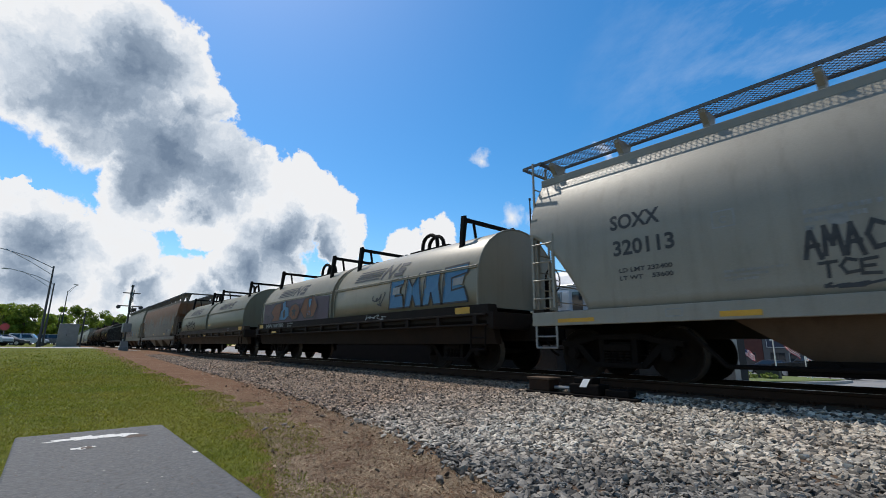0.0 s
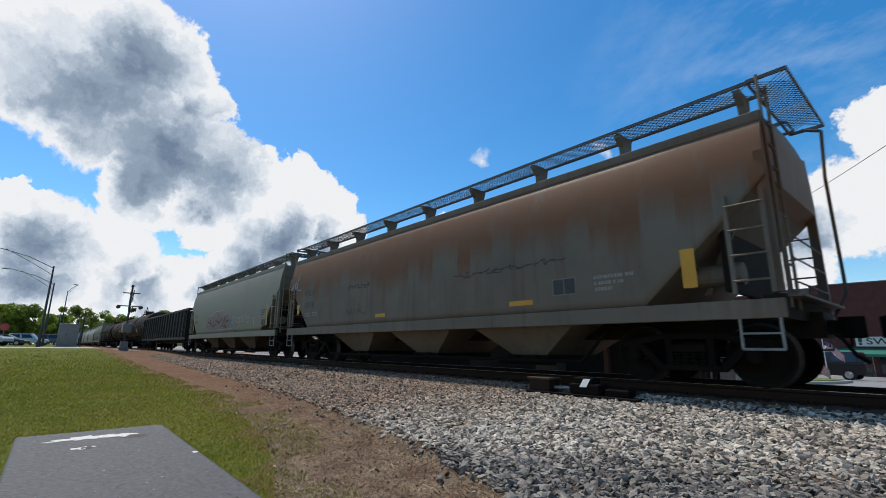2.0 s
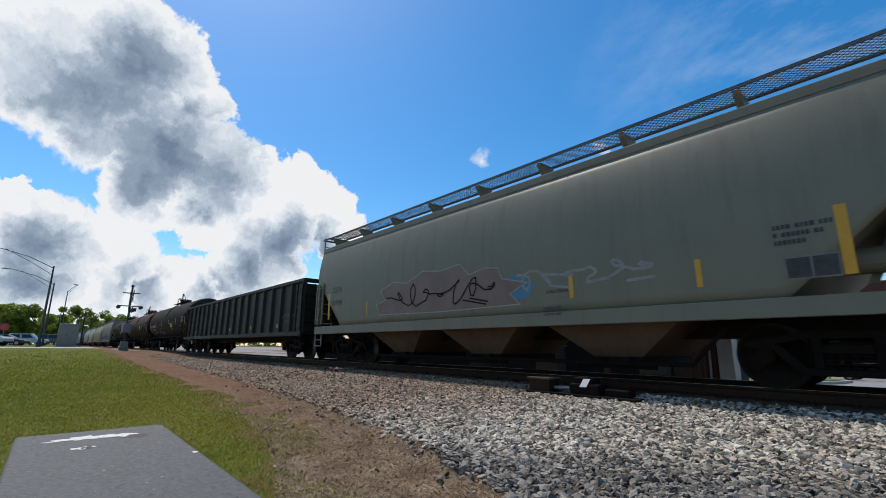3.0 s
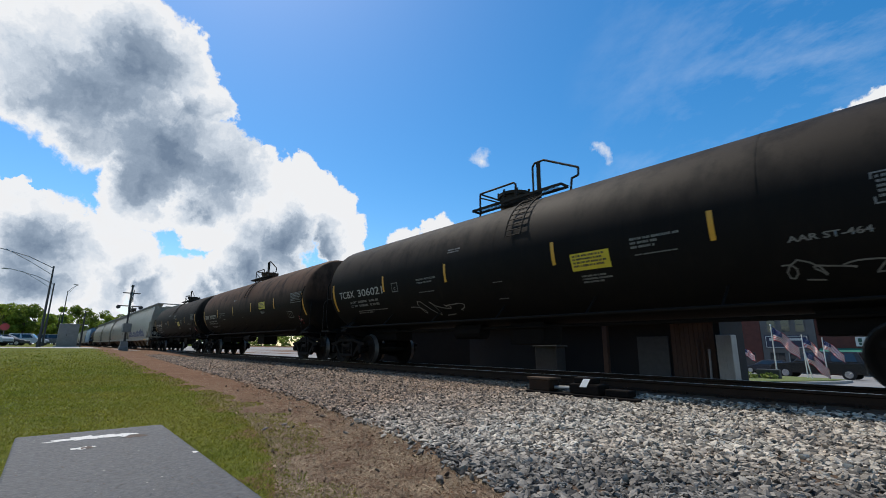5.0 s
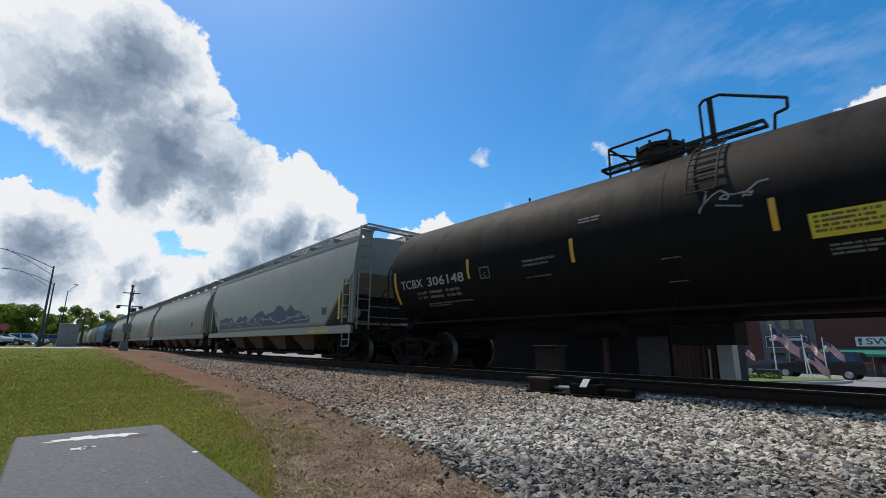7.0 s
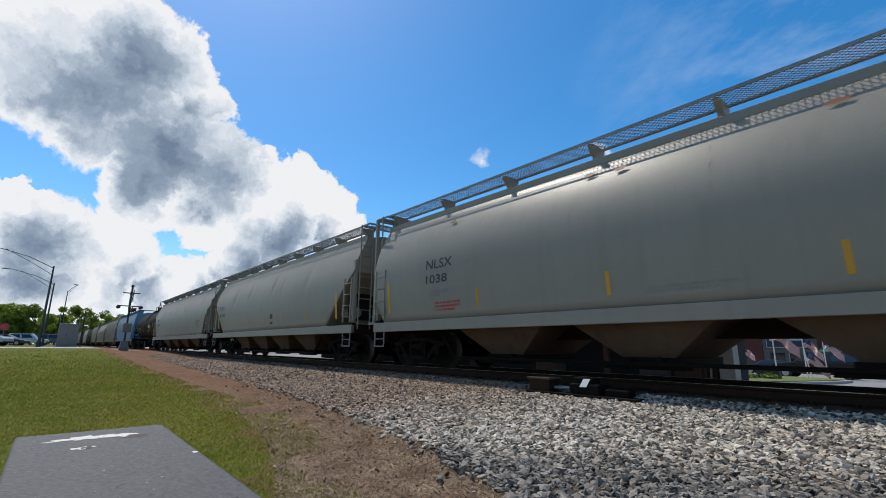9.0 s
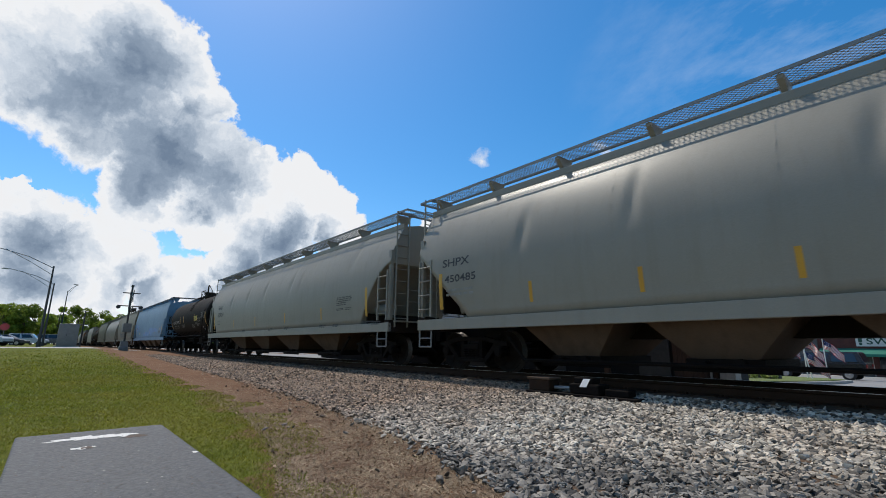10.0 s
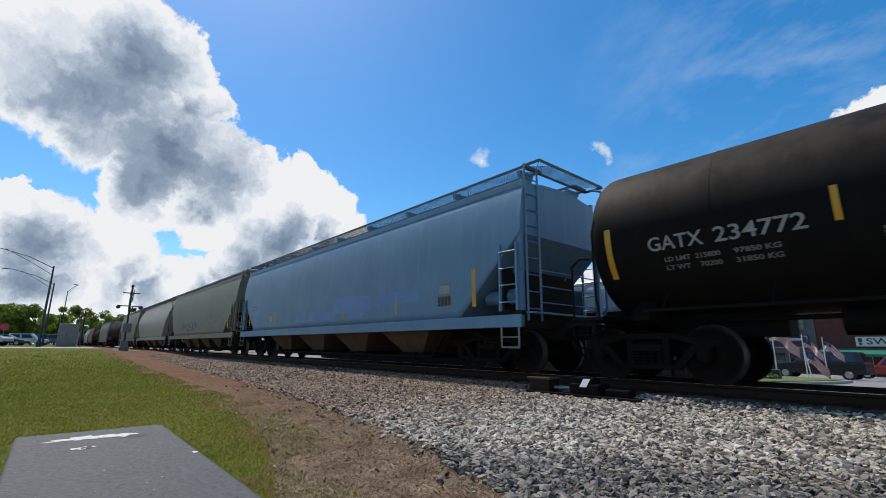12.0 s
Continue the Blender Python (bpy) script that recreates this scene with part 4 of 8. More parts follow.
def gondola_car(name, label, front, rear, paint, z_top=3.05):
    L = front - rear
    half = L / 2
    car = thing("gondola_car", label, "train car", group="cars of the passing train")
    MOVERS.append((car, (front + rear) / 2))
    for s in (-1, 1):
        bm = bmesh.new()
        y0, y1 = sorted((s * 1.50, s * 1.46))
        box(bm, -half, half, y0, y1, 1.05, z_top)
        w = part("side_wall", bm, paint, car)
        bm = bmesh.new()
        y0, y1 = sorted((s * 1.60, s * 1.42))
        box(bm, -half, half, y0, y1, z_top - 0.02, z_top + 0.12, 0.02)
        part("top_chord", bm, paint, w)
        bm = bmesh.new()
        y0, y1 = sorted((s * 1.62, s * 1.46))
        box(bm, -half, half, y0, y1, 0.92, 1.10, 0.02)
        part("side_sill", bm, paint, w)
        n = 19
        for k in range(n):
            x = -half + 0.12 + (L - 0.24) * k / (n - 1)
            bm = bmesh.new()
            y0, y1 = sorted((s * 1.60, s * 1.49))
            loft(bm, [[(x - 0.10, s * 1.50, z), (x - 0.05, s * 1.60, z), (x + 0.05, s * 1.60, z), (x + 0.10, s * 1.50, z)] for z in (1.08, z_top)])
            part("rib", bm, paint, w)
    for s in (-1, 1):
        bm = bmesh.new()
        x0, x1 = sorted((s * half, s * (half - 0.06)))
        box(bm, x0, x1, -1.46, 1.46, 1.05, z_top - 0.1)
        for z in (1.5, 2.0, 2.5):
            xa, xb = sorted((s * half, s * (half + 0.1)))
            box(bm, xa, xb, -1.46, 1.46, z, z + 0.12)
        box(bm, min(s * half, s * (half + 0.1)), max(s * half, s * (half + 0.1)), -1.56, 1.56, z_top - 0.06, z_top + 0.1)
        part("end_wall", bm, paint, car)
        bm = bmesh.new()
        xa, xb = sorted((s * (half - 0.05), s * (half - 0.5)))
        ladder_bm(bm, xa, xb, -1.60, 1.1, z_top - 0.1, 5)
        tube(bm, ((xa, -1.6, 0.95), (xa, -1.6, 0.5), (xb, -1.6, 0.5), (xb, -1.6, 0.95)), 0.02, 6)
        for k in range(4):
            rod(bm, (s * (half + 0.08), -1.5, 1.4 + 0.4 * k), (s * (half + 0.08), -1.1, 1.4 + 0.4 * k), 0.016, 6)
        part("ladder", bm, paint, car)
    bm = bmesh.new()
    box(bm, -half, half, -1.46, 1.46, 1.02, 1.10)
    box(bm, -half - 0.3, half + 0.3, -0.3, 0.3, 0.7, 1.02)
    part("floor", bm, M_SILL, car)
    for s in (-1, 1):
        add_truck(car, s * (half - 1.9))
    add_ends(car, half + 0.4)
    return car, half


# ---- the cars, from the front of the stretch that is seen ----
def build_train():
    covered_hopper("a", "light grey curved-side covered hopper with black stencils", 7.00, -5.60, M_SILVER, CURVED, bays=2, grate=M_GRATEDK, roof=4.02, board=4.46, z_cut=2.75, inset=1.25, curve=1.7, open_end=True)
    coil_car("b", "dark coil car with pale hoods covered in colourful graffiti", -7.20, -21.26, M_HOOD, -14.32)
    coil_car("c", "brown coil car with faded grey-green rounded hoods", -23.94, -38.33, M_HOODGREEN, -31.13, M_BROWNSILL)
    covered_hopper("d", "rust-streaked pale covered hopper with hand-painted tags", -40.27, -56.80, M_RUSTY, STRAIGHT, bays=3, grate=M_GRATEDK, roof=3.90, bay_paint=M_RUSTY)
    covered_hopper("e", "faded grey-green covered hopper with a wide graffiti piece", -58.08, -73.97, M_OLIVE, STRAIGHT, bays=3, grate=M_GRATEDK, roof=4.02, eave=M_TAN)
    gondola_car("f", "black ribbed open gondola with dusty sides", -75.20, -95.15, M_GONDOLA)
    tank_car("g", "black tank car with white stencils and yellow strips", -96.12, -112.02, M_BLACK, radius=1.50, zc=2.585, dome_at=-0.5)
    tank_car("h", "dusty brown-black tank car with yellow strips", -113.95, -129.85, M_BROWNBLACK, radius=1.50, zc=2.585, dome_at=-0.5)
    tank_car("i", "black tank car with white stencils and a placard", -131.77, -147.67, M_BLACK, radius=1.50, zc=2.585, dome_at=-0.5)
    covered_hopper("j", "light grey covered hopper with dark blue graffiti", -149.60, -166.73, M_GREY, STRAIGHT, bays=4, roof=4.12)
    covered_hopper("k", "pale grey round-sided covered hopper with rust specks", -168.17, -186.99, M_WHITE, CURVED, z_cut=1.75, inset=0.55, bays=4, roof=4.12, cage=True)
    covered_hopper("l", "pale covered hopper with dented rounded sides", -188.32, -204.57, M_WHITE, CURVED, bays=4, roof=4.16, dents=((-4.6, 3.0, 0.05, 0.12), (-2.2, 3.1, 0.045, 0.10), (0.9, 3.2, 0.05, 0.12), (2.0, 3.0, 0.03, 0.10), (4.5, 3.1, 0.03, 0.2)))
    covered_hopper("m", "light grey covered hopper with dented rounded sides", -205.95, -225.34, M_GREY, CURVED, bays=4, brake=True, curve=1.6, inset=1.6, open_end=True, roof=4.13, dents=((-5.6, 2.9, 0.05, 0.10), (-3.0, 3.0, 0.045, 0.10), (-0.6, 3.1, 0.05, 0.10), (2.4, 3.1, 0.05, 0.10), (3.3, 3.0, 0.03, 0.08), (7.4, 3.5, 0.03, 0.16)))
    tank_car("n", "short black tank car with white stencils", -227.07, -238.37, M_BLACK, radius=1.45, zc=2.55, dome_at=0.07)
    covered_hopper("o", "faded light blue covered hopper with repainted patches", -239.90, -257.99, M_BLUE, STRAIGHT, bays=4, grate=M_GRATEDK, roof=4.10)
    covered_hopper("p", "dusty tan-grey covered hopper with small blue graffiti", -259.33, -276.29, M_TAN, STRAIGHT, bays=4)
    x = -277.83
    for k, (kind, length, paint) in enumerate((("h", 16.5, M_GREY), ("h", 15.5, M_OLIVE), ("t", 15.0, M_BLACK), ("h", 16.5, M_SILVER), ("t", 15.0, M_BLACK), ("h", 16.5, M_RUSTY),
                                               ("h", 16.5, M_GREY), ("t", 15.0, M_BROWNBLACK), ("t", 15.0, M_BLACK), ("h", 16.0, M_TAN))):
        if kind == "h":
            covered_hopper("q", "distant weathered covered hopper", x, x - length, paint, STRAIGHT if k % 2 else CURVED, bays=3, grate=M_GRATEDK)
            x -= length + 1.5
        else:
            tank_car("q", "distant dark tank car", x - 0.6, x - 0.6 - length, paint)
            x -= length + 2.4


build_train()


# ---- writing, strips and graffiti on the near sides ----
def on(place, x, z):
    return lambda u, v: place(x + u, z + v)


def mark(car, place, text, x, z, w, h, mat, bold=0.004):
    letters("car_marking", text, h / 0.7, mat, car, on(place, x, z), bold=bold, fit=(w, h))


def hopper_strips(car, place, half, talls, shorts):
    tape(car, place, [(x - 0.06, 1.45, 0.12, 0.88) for x in talls])
    tape(car, place, [(x - 0.04, 1.45, 0.08, 0.42) for x in shorts])


def tank_set(car, radius, zc, code, number, cx, cw, nx, nw, talls, shorts, label_x, panel_x, dia_x, ld_x, placard_z=1.98, dz=0.0, board=None):
    p = tank_place(radius, zc)
    mark(car, p, code, cx, 2.11 + dz, cw, 0.23, M_LETTER_W)
    mark(car, p, number, nx, 2.11 + dz, nw, 0.23, M_LETTER_W)
    tape(car, p, [(x - 0.055, 1.74 + dz, 0.11, 0.88) for x in talls])
    tape(car, p, [(x - 0.04, 2.15 + dz, 0.08, 0.46) for x in shorts])
    if ld_x is not None:
        for z in (1.93, 1.81):
            mark(car, p, "LD LMT" if z > 1.9 else "LT  WT", ld_x, z + dz, 0.42, 0.065, M_DIRTY_W, 0.003)
            bars(car, p, ld_x + 0.52, z + dz, (0.48,), 0.065, M_DIRTY_W, rng_seed=3)
            bars(car, p, ld_x + 1.18, z + dz, (0.52,), 0.065, M_DIRTY_W, rng_seed=5)
        bars(car, p, ld_x + 0.3, 1.66 + dz, (1.7, 0.9), 0.03, M_DIRTY_W, rng_seed=4)
    if label_x is not None:
        tape(car, p, [(label_x, placard_z + dz, 0.80, 0.32)], "placard", M_YELLOWP)
        bars(car, tank_place(radius, zc, 0.012), label_x + 0.05, placard_z + 0.25 + dz, (0.65, 0.6, 0.68, 0.6), 0.035, M_LETTER_K, rng_seed=5)
        bars(car, p, label_x + 0.15, placard_z - 0.12 + dz, (0.5, 0.6, 0.4), 0.03, M_DIRTY_W, rng_seed=6)
    if panel_x is not None:
        plate(car, p, panel_x, 2.28 + dz, 1.1, 0.40, None, M_DIRTY_W)
        bars(car, p, panel_x + 0.05, 2.60 + dz, (1.0, 0.95, 1.0, 0.9, 0.95), 0.035, M_DIRTY_W, rng_seed=7)
    if dia_x is not None:
        q = tank_place(radius, zc, 0.010)
        bm = bmesh.new()
        patch(bm, ((dia_x, 1.44 + dz), (dia_x + 0.16, 1.60 + dz), (dia_x, 1.76 + dz), (dia_x - 0.16, 1.60 + dz)), p)
        d = part("hazard_placard", bm, board or M_RED, car, "diamond hazard placard")
        letters("placard_number", "1821" if board else "1987", 0.1, M_LETTER_K if board else M_PLACARD, d, on(q, dia_x - 0.10, 1.57 + dz), bold=0.004, fit=(0.20, 0.07))


def tank_notes(car, p, plate_x, note_x, far_x):
    """The lined box and the small notes on a tank's side."""
    plate(car, p, plate_x, 2.10, 0.30, 0.26, None, M_DIRTY_W)
    mark(car, p, "C", plate_x + 0.11, 2.14, 0.08, 0.10, M_DIRTY_W, 0.003)
    mark(car, p, "THERMAL PROTECTION", note_x, 2.30, 0.82, 0.05, M_DIRTY_W, 0.002)
    mark(car, p, "SYSTEM EQUIPPED", note_x, 2.21, 0.66, 0.05, M_DIRTY_W, 0.002)
    bars(car, p, note_x + 0.05, 1.98, (0.6,), 0.02, M_DIRTY_W, rng_seed=62)
    bars(car, p, -1.55, 2.93, (0.42, 0.42), 0.035, M_DIRTY_W, rng_seed=61)
    for z in (1.98, 1.62):
        bars(car, p, -0.1, z, (0.28,), 0.018, M_DIRTY_W, rng_seed=64)
    if far_x is not None:
        bars(car, p, far_x, 2.36, (0.78, 0.45, 0.4), 0.04, M_DIRTY_W, rng_seed=63)
        bars(car, p, far_x + 0.05, 2.10, (0.7,), 0.02, M_DIRTY_W, rng_seed=65)


M_PIECE_BLUE = surface("blue_spray_paint", (0.05, 0.17, 0.30), (0.07, 0.21, 0.34), 1.5, 0.6, bump=0.04)
M_PIECE_ORANGE = surface("orange_spray_paint", (0.20, 0.065, 0.02), (0.16, 0.05, 0.02), 1.5, 0.6, bump=0.04)
M_PIECE_PURPLE = surface("purple_spray_paint", (0.095, 0.055, 0.075), (0.075, 0.045, 0.06), 1.2, 0.6, bump=0.04)
M_PIECE_PINK = surface("dusty_pink_spray_paint", (0.235, 0.160, 0.135), (0.18, 0.122, 0.102), 1.2, 0.6, bump=0.04)
M_PIECE_NAVY = surface("dark_blue_spray_paint", (0.035, 0.045, 0.10), (0.05, 0.06, 0.13), 2.0, 0.6, bump=0.04)


def blob(place, cx, cz, rx, rz, seed, n=18, rough=0.25):
    r = random.Random(seed)
    return [(cx + rx * math.cos(2 * math.pi * k / n) * r.uniform(1 - rough, 1.05), cz + rz * math.sin(2 * math.pi * k / n) * r.uniform(1 - rough, 1.05)) for k in range(n)]


def scrawl(car, place, x0, x1, z0, z1, n, width, mat, seed, name="graffiti_tag"):
    """A spray-can tag: one running line of uneven loops and jags, with no letters in it."""
    r = random.Random(seed)
    step = (x1 - x0) / n
    mid, amp = (z0 + z1) / 2, (z1 - z0) / 2
    line = []
    for k in range(n * 9):
        t = k / 9
        a = amp * (0.55 + 0.45 * math.sin(t * 1.9 + seed))
        line.append((x0 + step * (t + 0.42 * math.sin(6.28 * t + seed)), mid + a * math.cos(6.28 * t * (1.0 + 0.13 * math.sin(t))) + 0.12 * amp * r.uniform(-1, 1)))
    lines = [line]
    for k in range(max(1, n // 3)):
        a = r.uniform(x0, x1 - step)
        lines.append([(a, z0 + amp * r.uniform(-0.2, 0.4)), (a + step * r.uniform(0.6, 1.4), z0 + amp * r.uniform(-0.3, 0.3))])
    bm = bmesh.new()
    strokes(bm, lines, width, place)
    part(name, bm, mat, car)


def tag_lines(car, place, x, z, w, h, signs, width):
    """A spray-can tag of broad hand-drawn capitals."""
    shapes = {"A": [[(0, 0), (0.45, 1.05), (0.9, -0.05)], [(0.15, 0.4), (0.8, 0.42)]], "M": [[(0, 0), (0.15, 1), (0.5, 0.35), (0.8, 1.02), (1, -0.05)]],
              "C": [[(0.95, 0.85), (0.45, 1.0), (0.08, 0.55), (0.35, 0.05), (1.0, 0.12)]], "T": [[(0, 0.95), (1, 1.0)], [(0.5, 1), (0.45, 0)]],
              "E": [[(0.95, 1.0), (0.1, 0.92), (0.05, 0.05), (1.0, 0.0)], [(0.08, 0.5), (0.75, 0.52)]]}
    step = w / len(signs)
    for k, c in enumerate(signs):
        bm = bmesh.new()
        strokes(bm, [[(x + step * (k + 0.86 * u), z + h * v + 0.02 * (k % 2)) for u, v in line] for line in shapes[c]], width, place)
        part("graffiti_tag", bm, M_LETTER_K, car)


def piece(car, place, outline, fill, edge, width=0.05, name="graffiti_piece"):
    """One filled shape with an outline, laid in narrow columns so that it follows the side."""
    c = [sum(p[k] for p in outline) / len(outline) for k in (0, 1)]
    bm = bmesh.new()
    for a, b in zip(outline, outline[1:] + outline[:1]):
        patch(bm, ((c[0], c[1]), a, b), place)
    g = part(name, bm, fill, car)
    if edge:
        bm = bmesh.new()
        strokes(bm, [list(outline) + [outline[0]]], width, lambda u, v: place(u, v) + Vector((0, -0.003, 0)))
        part("outline", bm, edge, g)


def hood_place(lift=0.008):
    def f(x, z):
        y = 1.53 if z < 2.08 else 1.53 * math.sqrt(max(0.0, 1 - ((z - 2.08) / 1.42) ** 2))
        n = Vector((0, -1, 0)) if z < 2.08 else Vector((0, -y / 1.53 ** 2, (z - 2.08) / 1.42 ** 2)).normalized()
        return Vector((x, -y, z)) + n * lift
    return f


def hood_emblem(car, x):
    """Five bars and a slanted monogram block, as plain shapes."""
    p = hood_place()
    for k in range(5):
        z = 2.60 + k * 0.075
        bm = bmesh.new()
        strokes(bm, [[(x + 0.04 * k, z), (x + 1.45 + 0.05 * k, z)]], 0.04, p)
        part("emblem_bar", bm, M_LETTER_K, car)
    bm = bmesh.new()
    strokes(bm, [[(x + 1.62, 2.58), (x + 1.85, 2.93), (x + 2.05, 2.58), (x + 2.28, 2.93)]], 0.10, p)
    part("emblem_zigzag", bm, M_LETTER_K, car)
    bm = bmesh.new()
    strokes(bm, [[(x + 2.80, 2.90), (x + 2.48, 2.90), (x + 2.45, 2.76), (x + 2.70, 2.74), (x + 2.66, 2.60), (x + 2.32, 2.60)]], 0.10, p)
    part("emblem_curl", bm, M_LETTER_K, car)


def mark_train():
    cars = [c for c, _ in MOVERS]
    A, B, C, D, E, F, G, H, I, J, K, Lc, M, Nn, O, P = cars[:16]
    def side(profile, lift=0.006):
        f = side_place(profile, lift)
        return lambda x, z: f(x * 1.027, z)
    pc, ps = side(CURVED), side(STRAIGHT)
    sill = lambda x, z: Vector((x * 1.027, -1.628, z))
    # light grey hopper
    pa, sa = side_place(CURVED), lambda x, z: Vector((x, -1.628, z))
    mark(A, pa, "SOXX", -4.52, 2.55, 0.86, 0.27, M_LETTER_K, 0.011)
    mark(A, pa, "320113", -4.49, 2.09, 1.02, 0.27, M_LETTER_K, 0.011)
    mark(A, pa, "LD LMT 232400", -4.42, 1.80, 0.88, 0.075, M_LETTER_K, 0.003)
    mark(A, pa, "LT WT    53600", -4.42, 1.67, 0.88, 0.075, M_LETTER_K, 0.003)
    plate(A, pa, -2.92, 2.28, 0.30, 0.26, None, M_LETTER_G)
    mark(A, pa, "C", -2.82, 2.34, 0.09, 0.11, M_LETTER_G, 0.004)
    bars(A, pa, -1.85, 2.26, (0.75, 0.6, 0.1), 0.06, M_LETTER_G, rng_seed=8)
    bars(A, pa, -2.85, 1.62, (0.75, 0.5, 0.4), 0.035, M_LETTER_G, rng_seed=9)
    tag_lines(A, pa, -1.90, 1.70, 0.80, 0.34, ("A", "M", "A", "C"), 0.055)
    tag_lines(A, pa, -1.78, 1.44, 0.56, 0.18, ("T", "C", "E"), 0.040)
    scrawl(A, pa, -1.75, -1.25, 1.30, 1.36, 3, 0.03, M_LETTER_K, 15)
    piece(A, pa, blob(pa, -1.52, 2.14, 0.12, 0.08, 3), M_LETTER_G, None)
    tape(A, sa, [(-5.7, 1.01, 0.75, 0.07), (-2.97, 1.00, 0.52, 0.08)])
    plate(A, sa, -3.72, 1.03, 0.26, 0.13, None, M_LETTER_G)
    # first coil car
    hp = hood_place()
    hood_emblem(B, -5.45)
    hood_emblem(B, 1.2)
    right = [[(3.45, 1.6), (3.5, 2.42), (4.15, 2.45), (4.12, 2.25), (3.75, 2.2), (3.75, 1.95), (4.1, 1.95), (4.15, 1.6)],
             [(4.2, 1.6), (4.3, 2.45), (4.55, 2.15), (4.8, 2.48), (4.95, 1.6), (4.7, 1.6), (4.55, 1.9), (4.45, 1.6)],
             [(5.0, 1.6), (5.1, 2.48), (5.7, 2.45), (5.65, 2.1), (5.75, 1.6), (5.45, 1.6), (5.35, 1.9), (5.25, 1.6)],
             [(5.8, 1.6), (5.85, 2.48), (6.7, 2.52), (6.7, 2.28), (6.15, 2.2), (6.15, 1.9), (6.6, 1.95), (6.72, 1.6)]]
    for o in right:
        piece(B, hood_place(0.030), o, M_PIECE_BLUE, M_LETTER_K, 0.045)
    piece(B, hood_place(0.042), [(3.62, 1.98), (3.64, 2.18), (4.0, 2.2), (3.98, 2.0)], M_LETTER_W, None)
    piece(B, hood_place(0.042), [(6.2, 2.0), (6.22, 2.18), (6.6, 2.2), (6.55, 2.02)], M_LETTER_W, None)
    scrawl(B, hp, 2.55, 3.15, 1.75, 2.1, 3, 0.04, M_LETTER_K, 22)
    piece(B, hood_place(0.030), [(-6.75, 1.49), (-6.75, 2.35), (-5.9, 2.33), (-4.5, 2.45), (-3.0, 2.40), (-1.6, 2.36), (-0.35, 2.30), (-0.35, 1.49)], M_PIECE_PURPLE, None)
    q = hood_place(0.042)
    piece(B, q, [(-5.75, 1.55), (-5.45, 1.75), (-5.8, 1.95), (-5.4, 2.3), (-4.75, 2.34), (-4.7, 1.95), (-4.75, 1.58)], M_PIECE_ORANGE, M_LETTER_K)
    piece(B, q, [(-4.85, 1.60), (-4.75, 1.95), (-4.5, 2.05), (-4.6, 2.3), (-4.3, 2.4), (-4.2, 2.15), (-3.9, 2.1), (-3.8, 1.75), (-4.2, 1.58)], M_PIECE_BLUE, M_LETTER_K)
    piece(B, hood_place(0.055), blob(q, -4.3, 1.85, 0.13, 0.2, 4), M_LETTER_K, None)
    piece(B, q, blob(q, -3.3, 1.88, 0.5, 0.33, 5, rough=0.08), M_PIECE_ORANGE, M_LETTER_K)
    piece(B, hood_place(0.055), [(-3.3 + (0.26 if k % 2 == 0 else 0.11) * math.sin(math.pi * k / 5), 1.88 + (0.24 if k % 2 == 0 else 0.10) * math.cos(math.pi * k / 5)) for k in range(10)], M_LETTER_K, None)
    piece(B, q, [(-2.7, 1.9), (-2.4, 2.35), (-1.6, 2.4), (-1.2, 2.0), (-1.5, 1.6), (-2.3, 1.58)], M_PIECE_ORANGE, M_LETTER_K)
    piece(B, q, [(-2.1, 1.65), (-2.0, 2.3), (-1.75, 2.3), (-1.75, 1.65)], M_PIECE_BLUE, M_LETTER_K)
    scrawl(B, q, -6.55, -5.85, 1.65, 1.95, 4, 0.022, M_LETTER_K, 31)
    band = lambda x, z: Vector((x, -1.578, z))
    mark(B, band, "NW169780", -6.25, 1.30, 1.95, 0.17, M_DIRTY_W, 0.010)
    bars(B, band, -3.9, 1.40, (0.55, 0.45), 0.055, M_DIRTY_W, rng_seed=5)
    scrawl(B, band, 2.2, 3.3, 1.32, 1.46, 5, 0.022, M_LETTER_W, 33)
    tape(B, band, [(-7.1, 1.31, 0.45, 0.14), (6.3, 1.31, 0.5, 0.15)])
    tape(B, lambda x, z: Vector((x, -1.668, z)), [(-5.3, 1.07, 0.5, 0.08)])
    # second coil car
    hood_emblem(C, -5.05)
    hood_emblem(C, 1.95)
    scrawl(C, hp, -5.7, -2.95, 1.66, 2.15, 9, 0.05, M_SILL, 41)
    scrawl(C, hp, -5.2, -3.0, 1.75, 2.25, 7, 0.03, M_LETTER_K, 44)
    plate(C, hp, 0.41, 1.66, 0.56, 0.14, M_YELLOW, M_TAN)
    tape(C, band, [(6.65, 1.31, 0.5, 0.17)])
    tape(C, lambda x, z: Vector((x, -1.668, z)), [(0.1, 1.07, 0.5, 0.08), (-4.0, 1.07, 0.4, 0.08)])
    plate(C, band, 4.7, 1.33, 0.3, 0.14, None, M_DIRTY_W, split=2)
    # rusted hopper
    pd = lambda x, z: ps(x - 0.36, z)
    mark(D, pd, "NRLX", -6.24, 2.40, 0.82, 0.22, M_LETTER_K)
    mark(D, pd, "5978", -6.20, 1.94, 0.80, 0.22, M_LETTER_K)
    bars(D, pd, -6.2, 1.72, (0.45, 0.45), 0.05, M_LETTER_G, rng_seed=1)
    bars(D, pd, -5.55, 1.72, (0.4, 0.4), 0.05, M_LETTER_G, rng_seed=2)
    bm = bmesh.new()
    x, z = -3.04, 1.55
